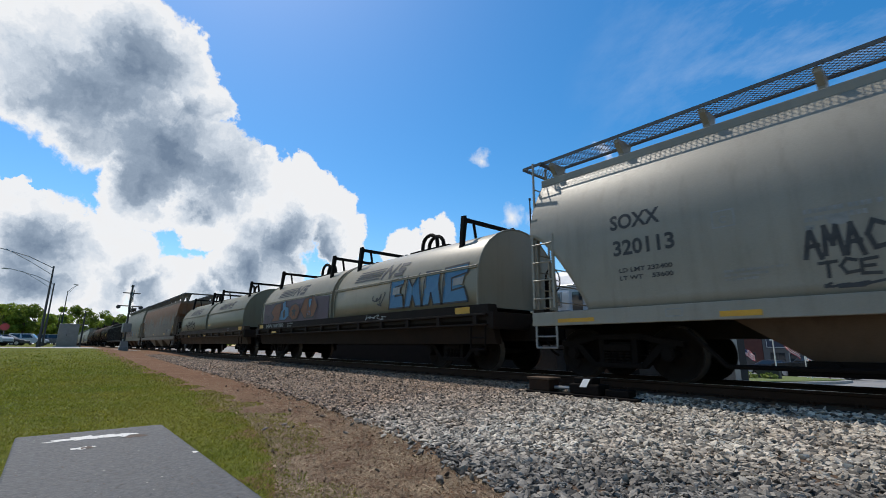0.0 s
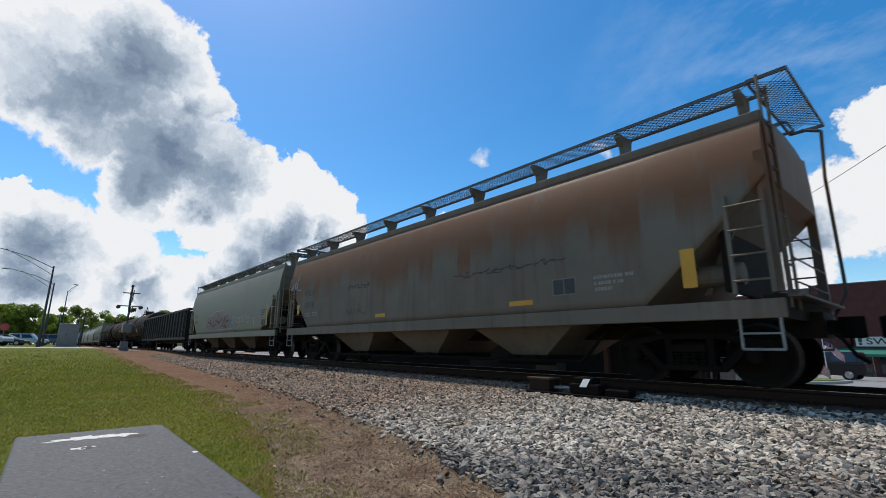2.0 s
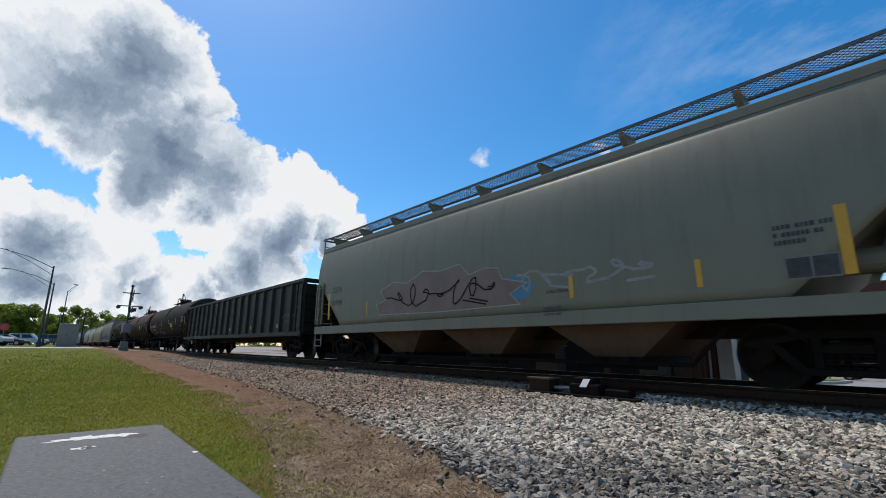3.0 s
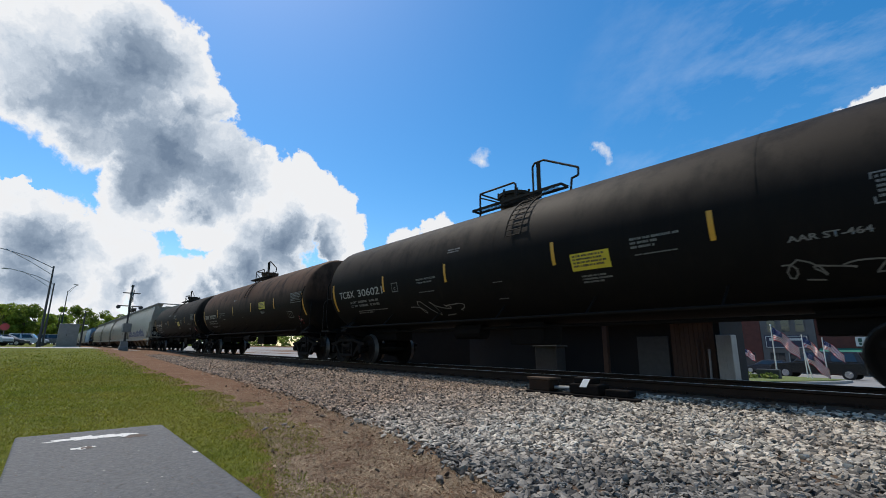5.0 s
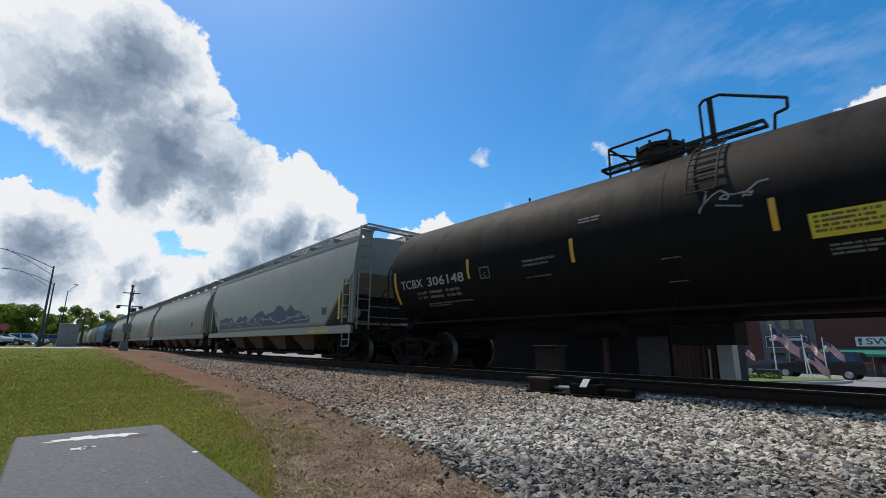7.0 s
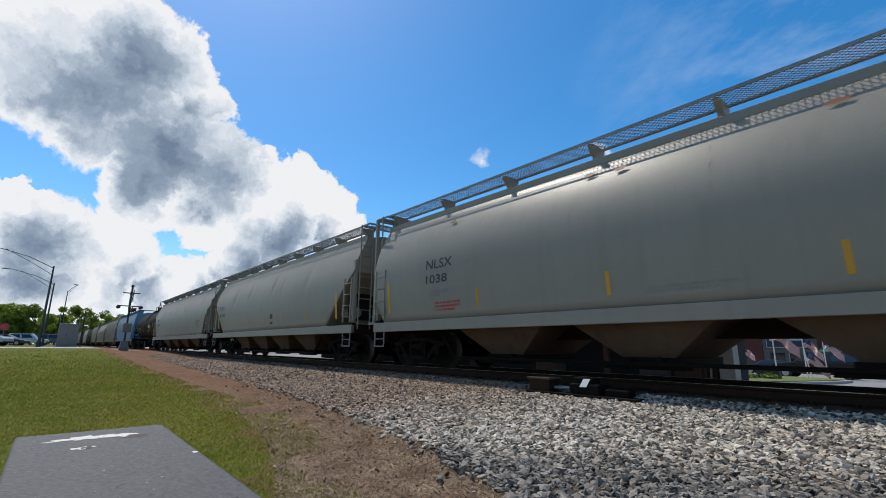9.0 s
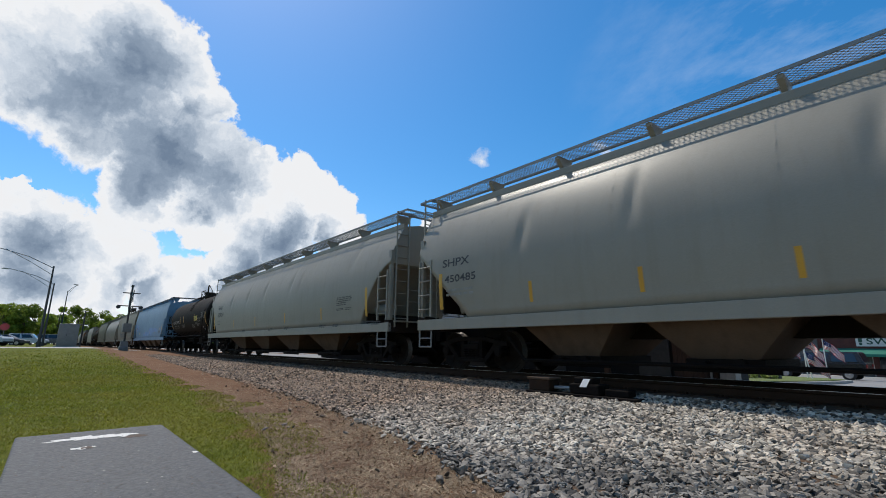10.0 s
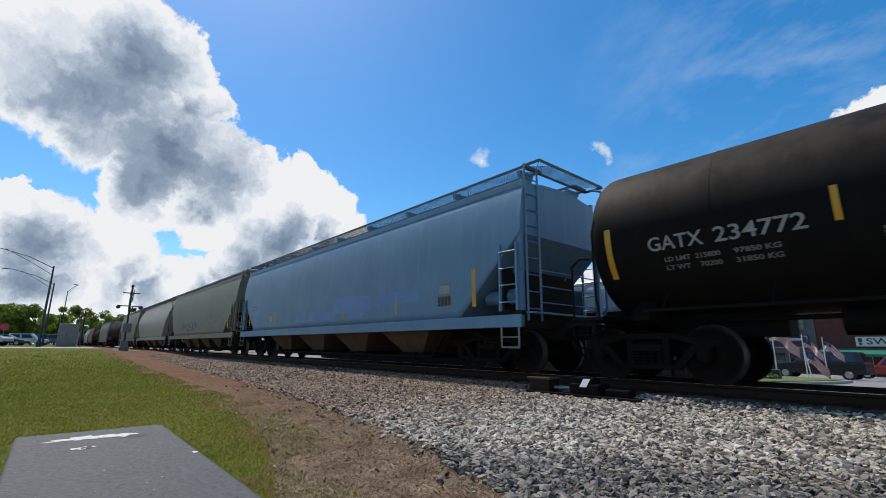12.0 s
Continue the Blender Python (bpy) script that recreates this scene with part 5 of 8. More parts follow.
    strokes(bm, [[(x, z + 0.32), (x + 0.05, z), (x + 0.12, z + 0.17), (x + 0.2, z)], [(x + 0.32, z + 0.02), (x + 0.28, z + 0.14), (x + 0.38, z + 0.16), (x + 0.42, z + 0.04), (x + 0.32, z + 0.02)],
                 [(x + 0.52, z), (x + 0.54, z + 0.17), (x + 0.64, z + 0.14), (x + 0.66, z)], [(x + 0.76, z), (x + 0.78, z + 0.32)], [(x + 0.95, z + 0.2), (x + 0.78, z + 0.09), (x + 1.18, z - 0.02)]], 0.025, pd)
    part("graffiti_tag", bm, M_LETTER_K, D)
    scrawl(D, pd, -2.96, -1.6, 2.36, 2.50, 7, 0.035, M_LETTER_K, 51)
    scrawl(D, pd, -7.75, -6.75, 2.35, 3.35, 4, 0.035, M_LETTER_W, 53)
    scrawl(D, pd, -7.6, -6.8, 2.45, 3.2, 3, 0.03, M_LETTER_K, 54)
    scrawl(D, pd, 2.2, 5.2, 2.15, 2.28, 14, 0.02, M_LETTER_K, 55)
    tape(D, pd, [(-6.85, 1.75, 0.2, 0.36), (7.2, 1.45, 0.2, 0.6)])
    tape(D, pd, [(-1.3, 1.39, 0.5, 0.10), (3.8, 1.39, 0.6, 0.10)])
    plate(D, pd, 4.88, 1.52, 0.5, 0.32, M_LETTER_K, M_DIRTY_W, split=1)
    bars(D, pd, 5.75, 1.75, (0.7, 0.5, 0.3), 0.06, M_LETTER_G, rng_seed=3)
    # grey-green hopper
    mark(E, ps, "CEFX", -6.55, 2.33, 0.68, 0.20, M_LETTER_K)
    mark(E, ps, "10998", -6.55, 1.90, 0.72, 0.18, M_LETTER_K)
    piece(E, side(STRAIGHT, 0.012), [(-3.6, 1.45), (-3.75, 1.75), (-3.3, 1.85), (-3.55, 2.15), (-2.9, 2.35), (-2.3, 2.25), (-1.6, 2.5), (-0.9, 2.42), (-0.2, 2.5), (0.1, 2.2), (0.6, 2.3), (1.0, 2.25), (1.1, 2.0), (1.75, 1.85), (1.3, 1.65), (1.55, 1.42), (-1.0, 1.40)], M_PIECE_PINK, M_LETTER_W, 0.025)
    scrawl(E, side(STRAIGHT, 0.020), -3.0, 0.9, 1.55, 2.2, 7, 0.035, M_SILL, 61)
    piece(E, side(STRAIGHT, 0.004), blob(ps, 1.4, 1.75, 0.55, 0.3, 6), M_PIECE_BLUE, None)
    scrawl(E, ps, 1.5, 4.4, 1.7, 2.1, 6, 0.05, M_LETTER_G, 63)
    scrawl(E, ps, -5.6, -3.9, 1.46, 1.6, 8, 0.02, M_DIRTY_W, 64)
    mark(E, ps, "CAUTION", 2.2, 1.58, 0.48, 0.06, M_LETTER_K, 0.004)
    bars(E, lambda x, z: Vector((x, -1.628, z)), 2.2, 1.28, (0.4, 0.5, 0.4), 0.035, M_LETTER_K, rng_seed=4)
    hopper_strips(E, ps, 7.7, (6.55, -6.75), (2.75, 0.15, -2.2, -4.3, 4.9))
    plate(E, ps, 5.92, 1.44, 0.56, 0.30, M_LETTER_K, M_DIRTY_W, split=1)
    bars(E, ps, 5.85, 2.12, (0.6, 0.5, 0.3), 0.06, M_LETTER_K, rng_seed=6)
    # gondola
    gp = lambda x, z: Vector((x, -1.508, z))
    scrawl(F, gp, -8.8, -7.9, 1.6, 2.1, 3, 0.03, M_DIRTY_W, 71)
    for x in (-7.2, -3.0, 0.4, 3.8, 7.2):
        tape(F, gp, [(x, 1.3, 0.16, 0.16)])
    scrawl(F, gp, 7.6, 9.1, 1.5, 2.0, 5, 0.03, M_DIRTY_W, 72)
    # long tank cars
    tp, tn = tank_place(1.50, 2.585), tank_place(1.45, 2.55)
    tank_set(G, 1.50, 2.585, "TCBX", "306021", -7.20, 0.98, -5.99, 1.44, (-7.6, 7.6), (-4.47, 4.50, -1.65, 1.63), 2.01, 6.30, 6.80, -6.6)
    mark(G, tp, "AAR ST-464", 5.37, 1.97, 0.87, 0.085, M_DIRTY_W, 0.003)
    tank_notes(G, tp, -4.05, -2.85, 3.22)
    scrawl(G, tp, -3.3, -1.2, 1.40, 1.78, 4, 0.022, M_DIRTY_W, 81)
    scrawl(G, tp, 5.2, 6.4, 1.50, 1.74, 4, 0.02, M_DIRTY_W, 82)
    tank_set(H, 1.50, 2.585, "GBRX", "702291", -7.40, 0.97, -6.25, 1.37, (-7.57, 7.57), (-4.50, 4.51, -1.50, 1.42), 2.59, 6.38, 6.82, -6.6, placard_z=2.23)
    tank_notes(H, tp, -4.15, -3.75, None)
    plate(H, tp, 5.79, 1.70, 0.52, 0.26, None, M_DIRTY_W, split=2)
    tank_set(I, 1.50, 2.585, "TCBX", "306148", -7.34, 0.97, -6.16, 1.39, (-7.61, 7.61), (-4.59, 4.39, -1.72, 1.50), 1.86, 6.32, 6.88, -6.7)
    mark(I, tp, "AAR ST-464", 5.28, 1.98, 0.84, 0.085, M_DIRTY_W, 0.003)
    tank_notes(I, tp, -4.22, -2.95, 2.95)
    plate(I, tp, 5.25, 1.66, 0.30, 0.07, M_LETTER_W, M_DIRTY_W)
    scrawl(I, tp, 0.55, 1.45, 2.60, 2.95, 3, 0.025, M_DIRTY_W, 83)
    tank_set(Nn, 1.45, 2.55, "GATX", "234772", -4.58, 0.85, -3.58, 1.13, (-5.28, 5.28), (-2.13, -1.0, 2.28), 2.36, 4.15, 4.22, None, placard_z=2.18, dz=0.02, board=M_PLACARD)
    for z, t1, t2 in ((1.94, "LD LMT  215800", "97850 KG"), (1.81, "LT WT    70200", "31850 KG")):
        mark(Nn, tn, t1, -4.36, z, 0.82, 0.075, M_DIRTY_W, 0.003)
        mark(Nn, tn, t2, -3.36, z, 0.58, 0.075, M_DIRTY_W, 0.003)
    mark(Nn, tn, "SR-13450", 3.26, 2.26, 0.70, 0.11, M_DIRTY_W, 0.004)
    mark(Nn, tn, "SR-13449", 3.27, 2.10, 0.70, 0.11, M_DIRTY_W, 0.004)
    bars(Nn, tn, -1.75, 2.00, (0.95, 0.9, 0.85, 0.6), 0.03, M_DIRTY_W, rng_seed=71)
    bars(Nn, tn, 1.35, 1.96, (1.15, 0.5, 0.8, 0.75, 0.7), 0.03, M_DIRTY_W, rng_seed=72)
    bars(Nn, tn, 2.75, 1.96, (0.9, 0.7, 0.5), 0.03, M_DIRTY_W, rng_seed=73)
    bars(Nn, tn, 4.35, 1.36, (0.9,), 0.03, M_DIRTY_W, rng_seed=74)
    # later hoppers
    r = random.Random(5)
    top = [(-6.4 + 11.7 * k / 26, r.uniform(1.75, 2.15) + (0.12 if 12 < k < 24 else -0.1)) for k in range(27)]
    for k in range(26):
        bm = bmesh.new()
        patch(bm, ((top[k][0], 1.40), (top[k + 1][0], 1.40), top[k + 1], top[k]), ps)
        part("graffiti_piece", bm, M_PIECE_NAVY, J)
    scrawl(J, side(STRAIGHT, 0.012), -6.2, 5.2, 1.5, 1.9, 12, 0.04, M_LETTER_G, 91)
    plate(J, ps, 6.24, 1.62, 0.4, 0.28, M_LETTER_K, M_DIRTY_W, split=1)
    bars(J, ps, -7.6, 2.35, (0.6, 0.6), 0.10, M_LETTER_K, rng_seed=12)
    bars(J, ps, 4.6, 2.3, (0.9, 0.8, 0.9, 0.6, 0.7), 0.05, M_LETTER_G, rng_seed=13)
    hopper_strips(J, ps, 8.6, (7.5,), ())
    tape(J, sill, [(5.3, 1.02, 1.6, 0.10)])
    mark(K, pc, "NLSX", -6.74, 2.50, 0.98, 0.25, M_LETTER_K)
    mark(K, pc, "1038", -6.74, 2.13, 0.80, 0.22, M_LETTER_K)
    bars(K, pc, -6.6, 1.90, (1.1, 1.1), 0.06, M_LETTER_G, rng_seed=14)
    bars(K, pc, -6.4, 1.60, (0.9, 0.9, 0.7), 0.05, M_RED, rng_seed=15)
    hopper_strips(K, pc, 9.1, (-8.4, 8.3), (-4.95, -1.83, 1.24, 4.0, 6.6))
    bars(K, pc, -1.2, 1.50, (1.3, 1.1), 0.04, M_LETTER_G, rng_seed=16)
    bars(K, pc, 2.2, 1.50, (1.6, 1.5), 0.045, M_LETTER_G, rng_seed=17)
    bars(K, pc, 5.0, 1.50, (1.5, 1.4), 0.045, M_LETTER_G, rng_seed=18)
    plate(K, pc, 5.75, 1.75, 0.5, 0.30, M_LETTER_K, M_DIRTY_W, split=1)
    for k, (x, z) in enumerate(((-6.0, 3.72), (-2.2, 3.85), (-1.6, 3.78), (1.4, 3.8))):
        piece(K, pc, blob(pc, x, z, 0.16, 0.06, 60 + k, rough=0.6), M_PIECE_ORANGE, None, name="rust_spot")
    mark(Lc, pc, "SHPX", -6.92, 2.47, 0.92, 0.20, M_LETTER_K)
    mark(Lc, pc, "450485", -6.85, 2.08, 1.05, 0.18, M_LETTER_K)
    bars(Lc, pc, -6.8, 1.86, (0.9, 0.9), 0.06, M_LETTER_G, rng_seed=19)
    hopper_strips(Lc, pc, 7.9, (6.85, -7.0), (4.45, 2.09, -0.05, -2.09, -4.3))
    plate(Lc, pc, 0.84, 1.45, 0.34, 0.46, M_LETTER_K, M_DIRTY_W)
    for x, n in ((3.4, 3), (5.4, 2), (6.0, 1)):
        bars(Lc, pc, x, 1.72, (0.5,) * n, 0.04, M_LETTER_G, rng_seed=20 + n)
    mark(M, pc, "NAHX", -7.71, 2.52, 0.76, 0.24, M_LETTER_K, 0.010)
    mark(M, pc, "620434", -7.74, 2.11, 1.08, 0.25, M_LETTER_K, 0.010)
    mark(M, pc, "LD LMT  312800", -7.71, 1.83, 0.52, 0.07, M_LETTER_K, 0.003)
    mark(M, pc, "LT WT     67200", -7.71, 1.68, 0.52, 0.07, M_LETTER_K, 0.003)
    hopper_strips(M, pc, 9.2, (8.24, -8.35), (5.25, 2.0, -1.52, -4.7))
    bars(M, pc, 6.40, 2.12, (0.95, 1.0, 0.9, 0.6, 0.6), 0.035, M_LETTER_K, rng_seed=25)
    plate(M, pc, 6.38, 1.72, 0.45, 0.06, None, M_LETTER_K)
    bars(M, pc, 6.95, 1.76, (0.4, 0.35), 0.03, M_LETTER_K, rng_seed=26)
    for x, w in ((5.2, 0.5), (6.2, 0.4), (8.6, 0.5), (2.1, 0.4), (0.3, 0.5), (-3.2, 0.4)):
        bars(M, sill, x, 1.24, (w, w * 0.8), 0.035, M_LETTER_K, rng_seed=int(x * 10) + 50)
    bars(M, sill, 8.1, 1.26, (0.55,), 0.04, M_LETTER_K, rng_seed=27)
    hopper_strips(O, ps, 8.8, (7.46, -7.6), (4.43, 1.45, -1.5, -4.5))
    plate(O, ps, 6.2, 1.52, 0.5, 0.26, M_LETTER_K, M_DIRTY_W, split=3)
    plate(O, ps, 6.25, 1.80, 0.42, 0.26, M_LETTER_W, M_DIRTY_W)
    for k, (x0, x1, z0, z1) in enumerate(((-2.4, 0.9, 1.40, 1.75), (0.9, 3.1, 1.60, 2.10), (3.3, 5.4, 1.7, 2.0), (-7.4, -6.2, 1.95, 2.6), (1.9, 2.7, 1.4, 2.15))):
        r2 = random.Random(k)
        piece(O, ps, [(x0, z0), (x0 + r2.uniform(-0.2, 0.2), (z0 + z1) / 2), (x0 + 0.1, z1), ((x0 + x1) / 2, z1 + r2.uniform(-0.08, 0.08)), (x1, z1 - 0.05), (x1 + 0.1, (z0 + z1) / 2), (x1, z0), ((x0 + x1) / 2, z0 + 0.02)], M_BLUE_DK, None, name="repainted_patch")
    bars(O, ps, -7.3, 2.3, (0.6, 0.5), 0.09, M_DIRTY_W, rng_seed=31)
    tape(O, ps, [(-5.0, 1.55, 0.2, 0.25)], "placard", M_YELLOWP)
    scrawl(P, ps, -4.0, 0.5, 1.5, 2.1, 9, 0.08, M_PIECE_NAVY, 95)
    scrawl(P, ps, 3.0, 6.5, 1.6, 2.3, 7, 0.05, M_LETTER_G, 96)
    hopper_strips(P, ps, 8.2, (7.2,), (3.0, -1.0))


mark_train()


# ---- ground ----
def sstep(a, b, t):
    t = min(1.0, max(0.0, (t - a) / (b - a)))
    return t * t * (3 - 2 * t)


def lawn_edge(x):
    return 3.0 - 1.6 * math.exp(min(3.0, (x + 3.0) / 3.5))


def ballast_edge(x):
    return 4.7 - 2.0 * math.exp(min(1.2, (x + 2.6) / 6.0))


def ground_z(x, y):
    """The lawn, rising to the level crossing beyond, and the street that falls away behind the track."""
    if y < 9:
        return -0.52 + 0.75 * (1 - 0.3 * sstep(3.0, 6.0, y)) * sstep(-12.0, -50.0, x)
    if y < 13:
        return -0.52 + 0.10 * sstep(9.5, 12.5, y) + 0.36 * sstep(-12.0, -50.0, x)
    return -0.42 - 0.034 * (min(y, 80.0) - 13.0) * (1 - sstep(-35, -70, x)) + 0.36 * sstep(-12.0, -50.0, x)


def build_ground():
    xs = sorted(set([-900, -500, -300, -200, -140, -100, -80] + [-70 + 2.5 * i for i in range(16)] + [-30 + 0.5 * i for i in range(76)] + [8, 10, 15, 25, 50, 100, 300, 900]))
    ys = sorted(set([-900, -300, -120, -60, -30, -20, -14] + [-10 + 0.5 * i for i in range(50)] + [15, 16, 18, 20, 24, 30, 40, 60, 120, 300, 900]))
    bm = bmesh.new()
    rows = []
    for x in xs:
        rows.append([bm.verts.new((x, y, ground_z(x, y) + (0.03 * (noise.noise((x * 0.7, y * 0.7, 0)) if abs(x) < 40 and -12 < y < 6 else 0)))) for y in ys])
    for a, b in zip(rows, rows[1:]):
        for i in range(len(ys) - 1):
            bm.faces.new((a[i], b[i], b[i + 1], a[i + 1]))
    m = bpy.data.materials.new("lawn_and_dirt")
    m.use_nodes = True
    nt = m.node_tree
    N, L = nt.nodes.new, nt.links.new
    b = nt.nodes["Principled BSDF"]
    b.inputs["Roughness"].default_value = 0.95
    b.inputs["Specular IOR Level"].default_value = 0.15
    tc = N("ShaderNodeTexCoord")
    sep = N("ShaderNodeSeparateXYZ")
    L(tc.outputs["Object"], sep.inputs[0])

    def mnode(op, a, c=None, d=None):
        n = N("ShaderNodeMath")
        n.operation = op
        for i, v in enumerate((a, c, d)):
            if v is None:
                continue
            if isinstance(v, (int, float)):
                n.inputs[i].default_value = v
            else:
                L(v, n.inputs[i])
        return n.outputs[0]

    def tex(s, detail=6.0, r=0.6):
        n = N("ShaderNodeTexNoise")
        n.inputs["Scale"].default_value, n.inputs["Detail"].default_value, n.inputs["Roughness"].default_value = s, detail, r
        L(tc.outputs["Object"], n.inputs["Vector"])
        return n.outputs["Fac"]

    def ramp(v, stops):
        n = N("ShaderNodeValToRGB")
        e = n.color_ramp.elements
        e[0].position, e[0].color = stops[0][0], (*stops[0][1], 1)
        e[1].position, e[1].color = stops[-1][0], (*stops[-1][1], 1)
        for p, c in stops[1:-1]:
            k = e.new(p)
            k.color = (*c, 1)
        L(v, n.inputs[0])
        return n.outputs[0]

    def mix(f, a, c):
        n = N("ShaderNodeMix")
        n.data_type = "RGBA"
        L(f, n.inputs["Factor"])
        L(a, n.inputs["A"])
        L(c, n.inputs["B"])
        return n.outputs["Result"]

    grass = mix(tex(60, 3), ramp(tex(0.55), ((0.3, (0.070, 0.095, 0.007)), (0.5, (0.115, 0.135, 0.010)), (0.72, (0.19, 0.170, 0.022)))), ramp(tex(7), ((0.3, (0.036, 0.050, 0.005)), (0.7, (0.13, 0.125, 0.018)))))
    dirt = mix(tex(45, 4), ramp(tex(1.1), ((0.3, (0.125, 0.052, 0.026)), (0.55, (0.175, 0.085, 0.043)), (0.75, (0.26, 0.165, 0.095)))), ramp(tex(14), ((0.3, (0.060, 0.030, 0.016)), (0.7, (0.23, 0.145, 0.088)))))
    edge = mnode("MULTIPLY_ADD", mnode("EXPONENT", mnode("MINIMUM", mnode("MULTIPLY_ADD", sep.outputs["X"], 1 / 3.5, 3 / 3.5), 3.0)), -1.6, 3.0)
    past = mnode("SUBTRACT", sep.outputs["Y"], edge)
    past = mnode("ADD", past, mnode("MULTIPLY_ADD", tex(1.6, 8, 0.7), 2.2, -0.82))
    f = N("ShaderNodeMapRange")
    f.inputs["From Min"].default_value, f.inputs["From Max"].default_value = -0.12, 0.16
    L(past, f.inputs["Value"])
    L(mix(f.outputs[0], grass, dirt), b.inputs["Base Color"])
    bp = N("ShaderNodeBump")
    bp.inputs["Strength"].default_value, bp.inputs["Distance"].default_value = 0.7, 0.03
    L(tex(38, 4), bp.inputs["Height"])
    L(bp.outputs[0], b.inputs["Normal"])
    tagged(part("ground", bm, m), "mown green lawn with a bare brown dirt strip", "ground", kind="structure")


def bed_z(x, y):
    """The ballast shoulder on the near side, the crown between the rails, the far shoulder."""
    e = ballast_edge(x)
    g = ground_z(x, y)
    if y < YC:
        if y < e:
            return g - 0.1
        t = (y - e) / (7.0 - e)
        z = -0.52 + 0.21 * sstep(0, 1, t) if t < 1 else -0.31 + 0.11 * sstep(7.0, 7.5, y)
        lift = 0.55 * sstep(-12.0, -50.0, x) * (1 - sstep(e, 7.4, y))
        return min(-0.16, z + lift + 0.02)
    return -0.20 - 0.30 * sstep(10.2, 12.0, y)


def build_ballast():
    xs = [-400, -250, -150, -100, -70, -50] + [-40 + i for i in range(24)] + [-16 + 0.4 * i for i in range(60)] + [10, 14, 25, 50, 120]
    bm = bmesh.new()
    rows = []
    for x in xs:
        e = ballast_edge(x)
        ys = [e - 0.15 + (7.0 - e + 0.15) * i / 12 for i in range(13)] + [7.15, 7.3, 7.6, 8.2, 8.8, 9.4, 10.2, 10.6, 11.0, 11.5, 12.1]
        rows.append([bm.verts.new((x, y, bed_z(x, y) + 0.02 * noise.noise((x * 1.5, y * 1.5, 4)))) for y in ys])
    for a, b in zip(rows, rows[1:]):
        for i in range(len(a) - 1):
            bm.faces.new((a[i], b[i], b[i + 1], a[i + 1]))
    tagged(part("track_bed", bm, M_BED, smooth=True), "bed of grey ballast under the track", "track bed", kind="structure")


def stones(name, count, x0, x1, size, seed, faces=20, label=""):
    rs = np.random.RandomState(seed)
    x = rs.uniform(x0, x1, count)
    u = rs.uniform(0, 1, count)
    e = np.array([ballast_edge(v) for v in x])
    spill = rs.exponential(0.25, count) * (rs.uniform(0, 1, count) < 0.10)
    y = e + u * (7.45 - e) - spill - 0.08 * rs.uniform(0, 1, count)
    # the edge thins out unevenly into the dirt
    ragged = np.array([0.55 + 0.9 * noise.noise((a * 0.9, b * 0.9, 8.0)) + 0.5 * noise.noise((a * 3, b * 3, 1.0)) for a, b in zip(x, y)])
    keep = rs.uniform(0, 1, count) < 0.22 + 0.9 * np.clip((y - e) / np.maximum(0.25, ragged), 0, 1) ** 1.3
    x, y, e = x[keep], y[keep], e[keep]
    count = len(x)
    z = np.array([bed_z(a, max(b, ballast_edge(a) + 0.02)) for a, b in zip(x, y)])
    size = size * (0.55 + 0.9 * rs.uniform(0, 1, count) ** 1.6)
    if faces == 20:
        g = (1 + 5 ** 0.5) / 2
        V = np.array([(-1, g, 0), (1, g, 0), (-1, -g, 0), (1, -g, 0), (0, -1, g), (0, 1, g), (0, -1, -g), (0, 1, -g), (g, 0, -1), (g, 0, 1), (-g, 0, -1), (-g, 0, 1)]) / 1.9
        F = np.array([(0, 11, 5), (0, 5, 1), (0, 1, 7), (0, 7, 10), (0, 10, 11), (1, 5, 9), (5, 11, 4), (11, 10, 2), (10, 7, 6), (7, 1, 8), (3, 9, 4), (3, 4, 2), (3, 2, 6), (3, 6, 8), (3, 8, 9), (4, 9, 5), (2, 4, 11), (6, 2, 10), (8, 6, 7), (9, 8, 1)])
    else:
        V = np.array([(1, 0, 0), (-1, 0, 0), (0, 1, 0), (0, -1, 0), (0, 0, 1), (0, 0, -1)], float)
        F = np.array([(0, 2, 4), (2, 1, 4), (1, 3, 4), (3, 0, 4), (2, 0, 5), (1, 2, 5), (3, 1, 5), (0, 3, 5)])
    nv = len(V)
    P = V[None] * (1 + rs.uniform(-0.46, 0.42, (count, nv, 1)))
    P = P * np.stack([rs.uniform(0.9, 1.5, count), rs.uniform(0.6, 1.05, count), rs.uniform(0.30, 0.66, count)], -1)[:, None]
    a, t = rs.uniform(0, 6.283, count), rs.normal(0, 0.45, count)
    ca, sa, ct, st = np.cos(a)[:, None], np.sin(a)[:, None], np.cos(t)[:, None], np.sin(t)[:, None]
    X, Y, Z = P[..., 0], P[..., 1], P[..., 2]
    X, Z = X * ct + Z * st, -X * st + Z * ct
    X, Y = X * ca - Y * sa, X * sa + Y * ca
    P = np.stack([X, Y, Z], -1) * size[:, None, None] * 0.5 + np.stack([x, y, z + size * 0.12], -1)[:, None]
    me = bpy.data.meshes.new(name)
    me.vertices.add(count * nv)
    me.vertices.foreach_set("co", P.astype(np.float32).ravel())
    idx = (F[None] + (np.arange(count) * nv)[:, None, None]).reshape(-1)
    nf = count * len(F)
    me.loops.add(nf * 3)
    me.loops.foreach_set("vertex_index", idx.astype(np.int32))
    me.polygons.add(nf)
    me.polygons.foreach_set("loop_start", np.arange(0, nf * 3, 3, dtype=np.int32))
    me.update()
    me.validate()
    me.polygons.foreach_set("use_smooth", [False] * nf)
    tagged(linked(name, me, M_STONE), label, "gravel", kind="stuff")


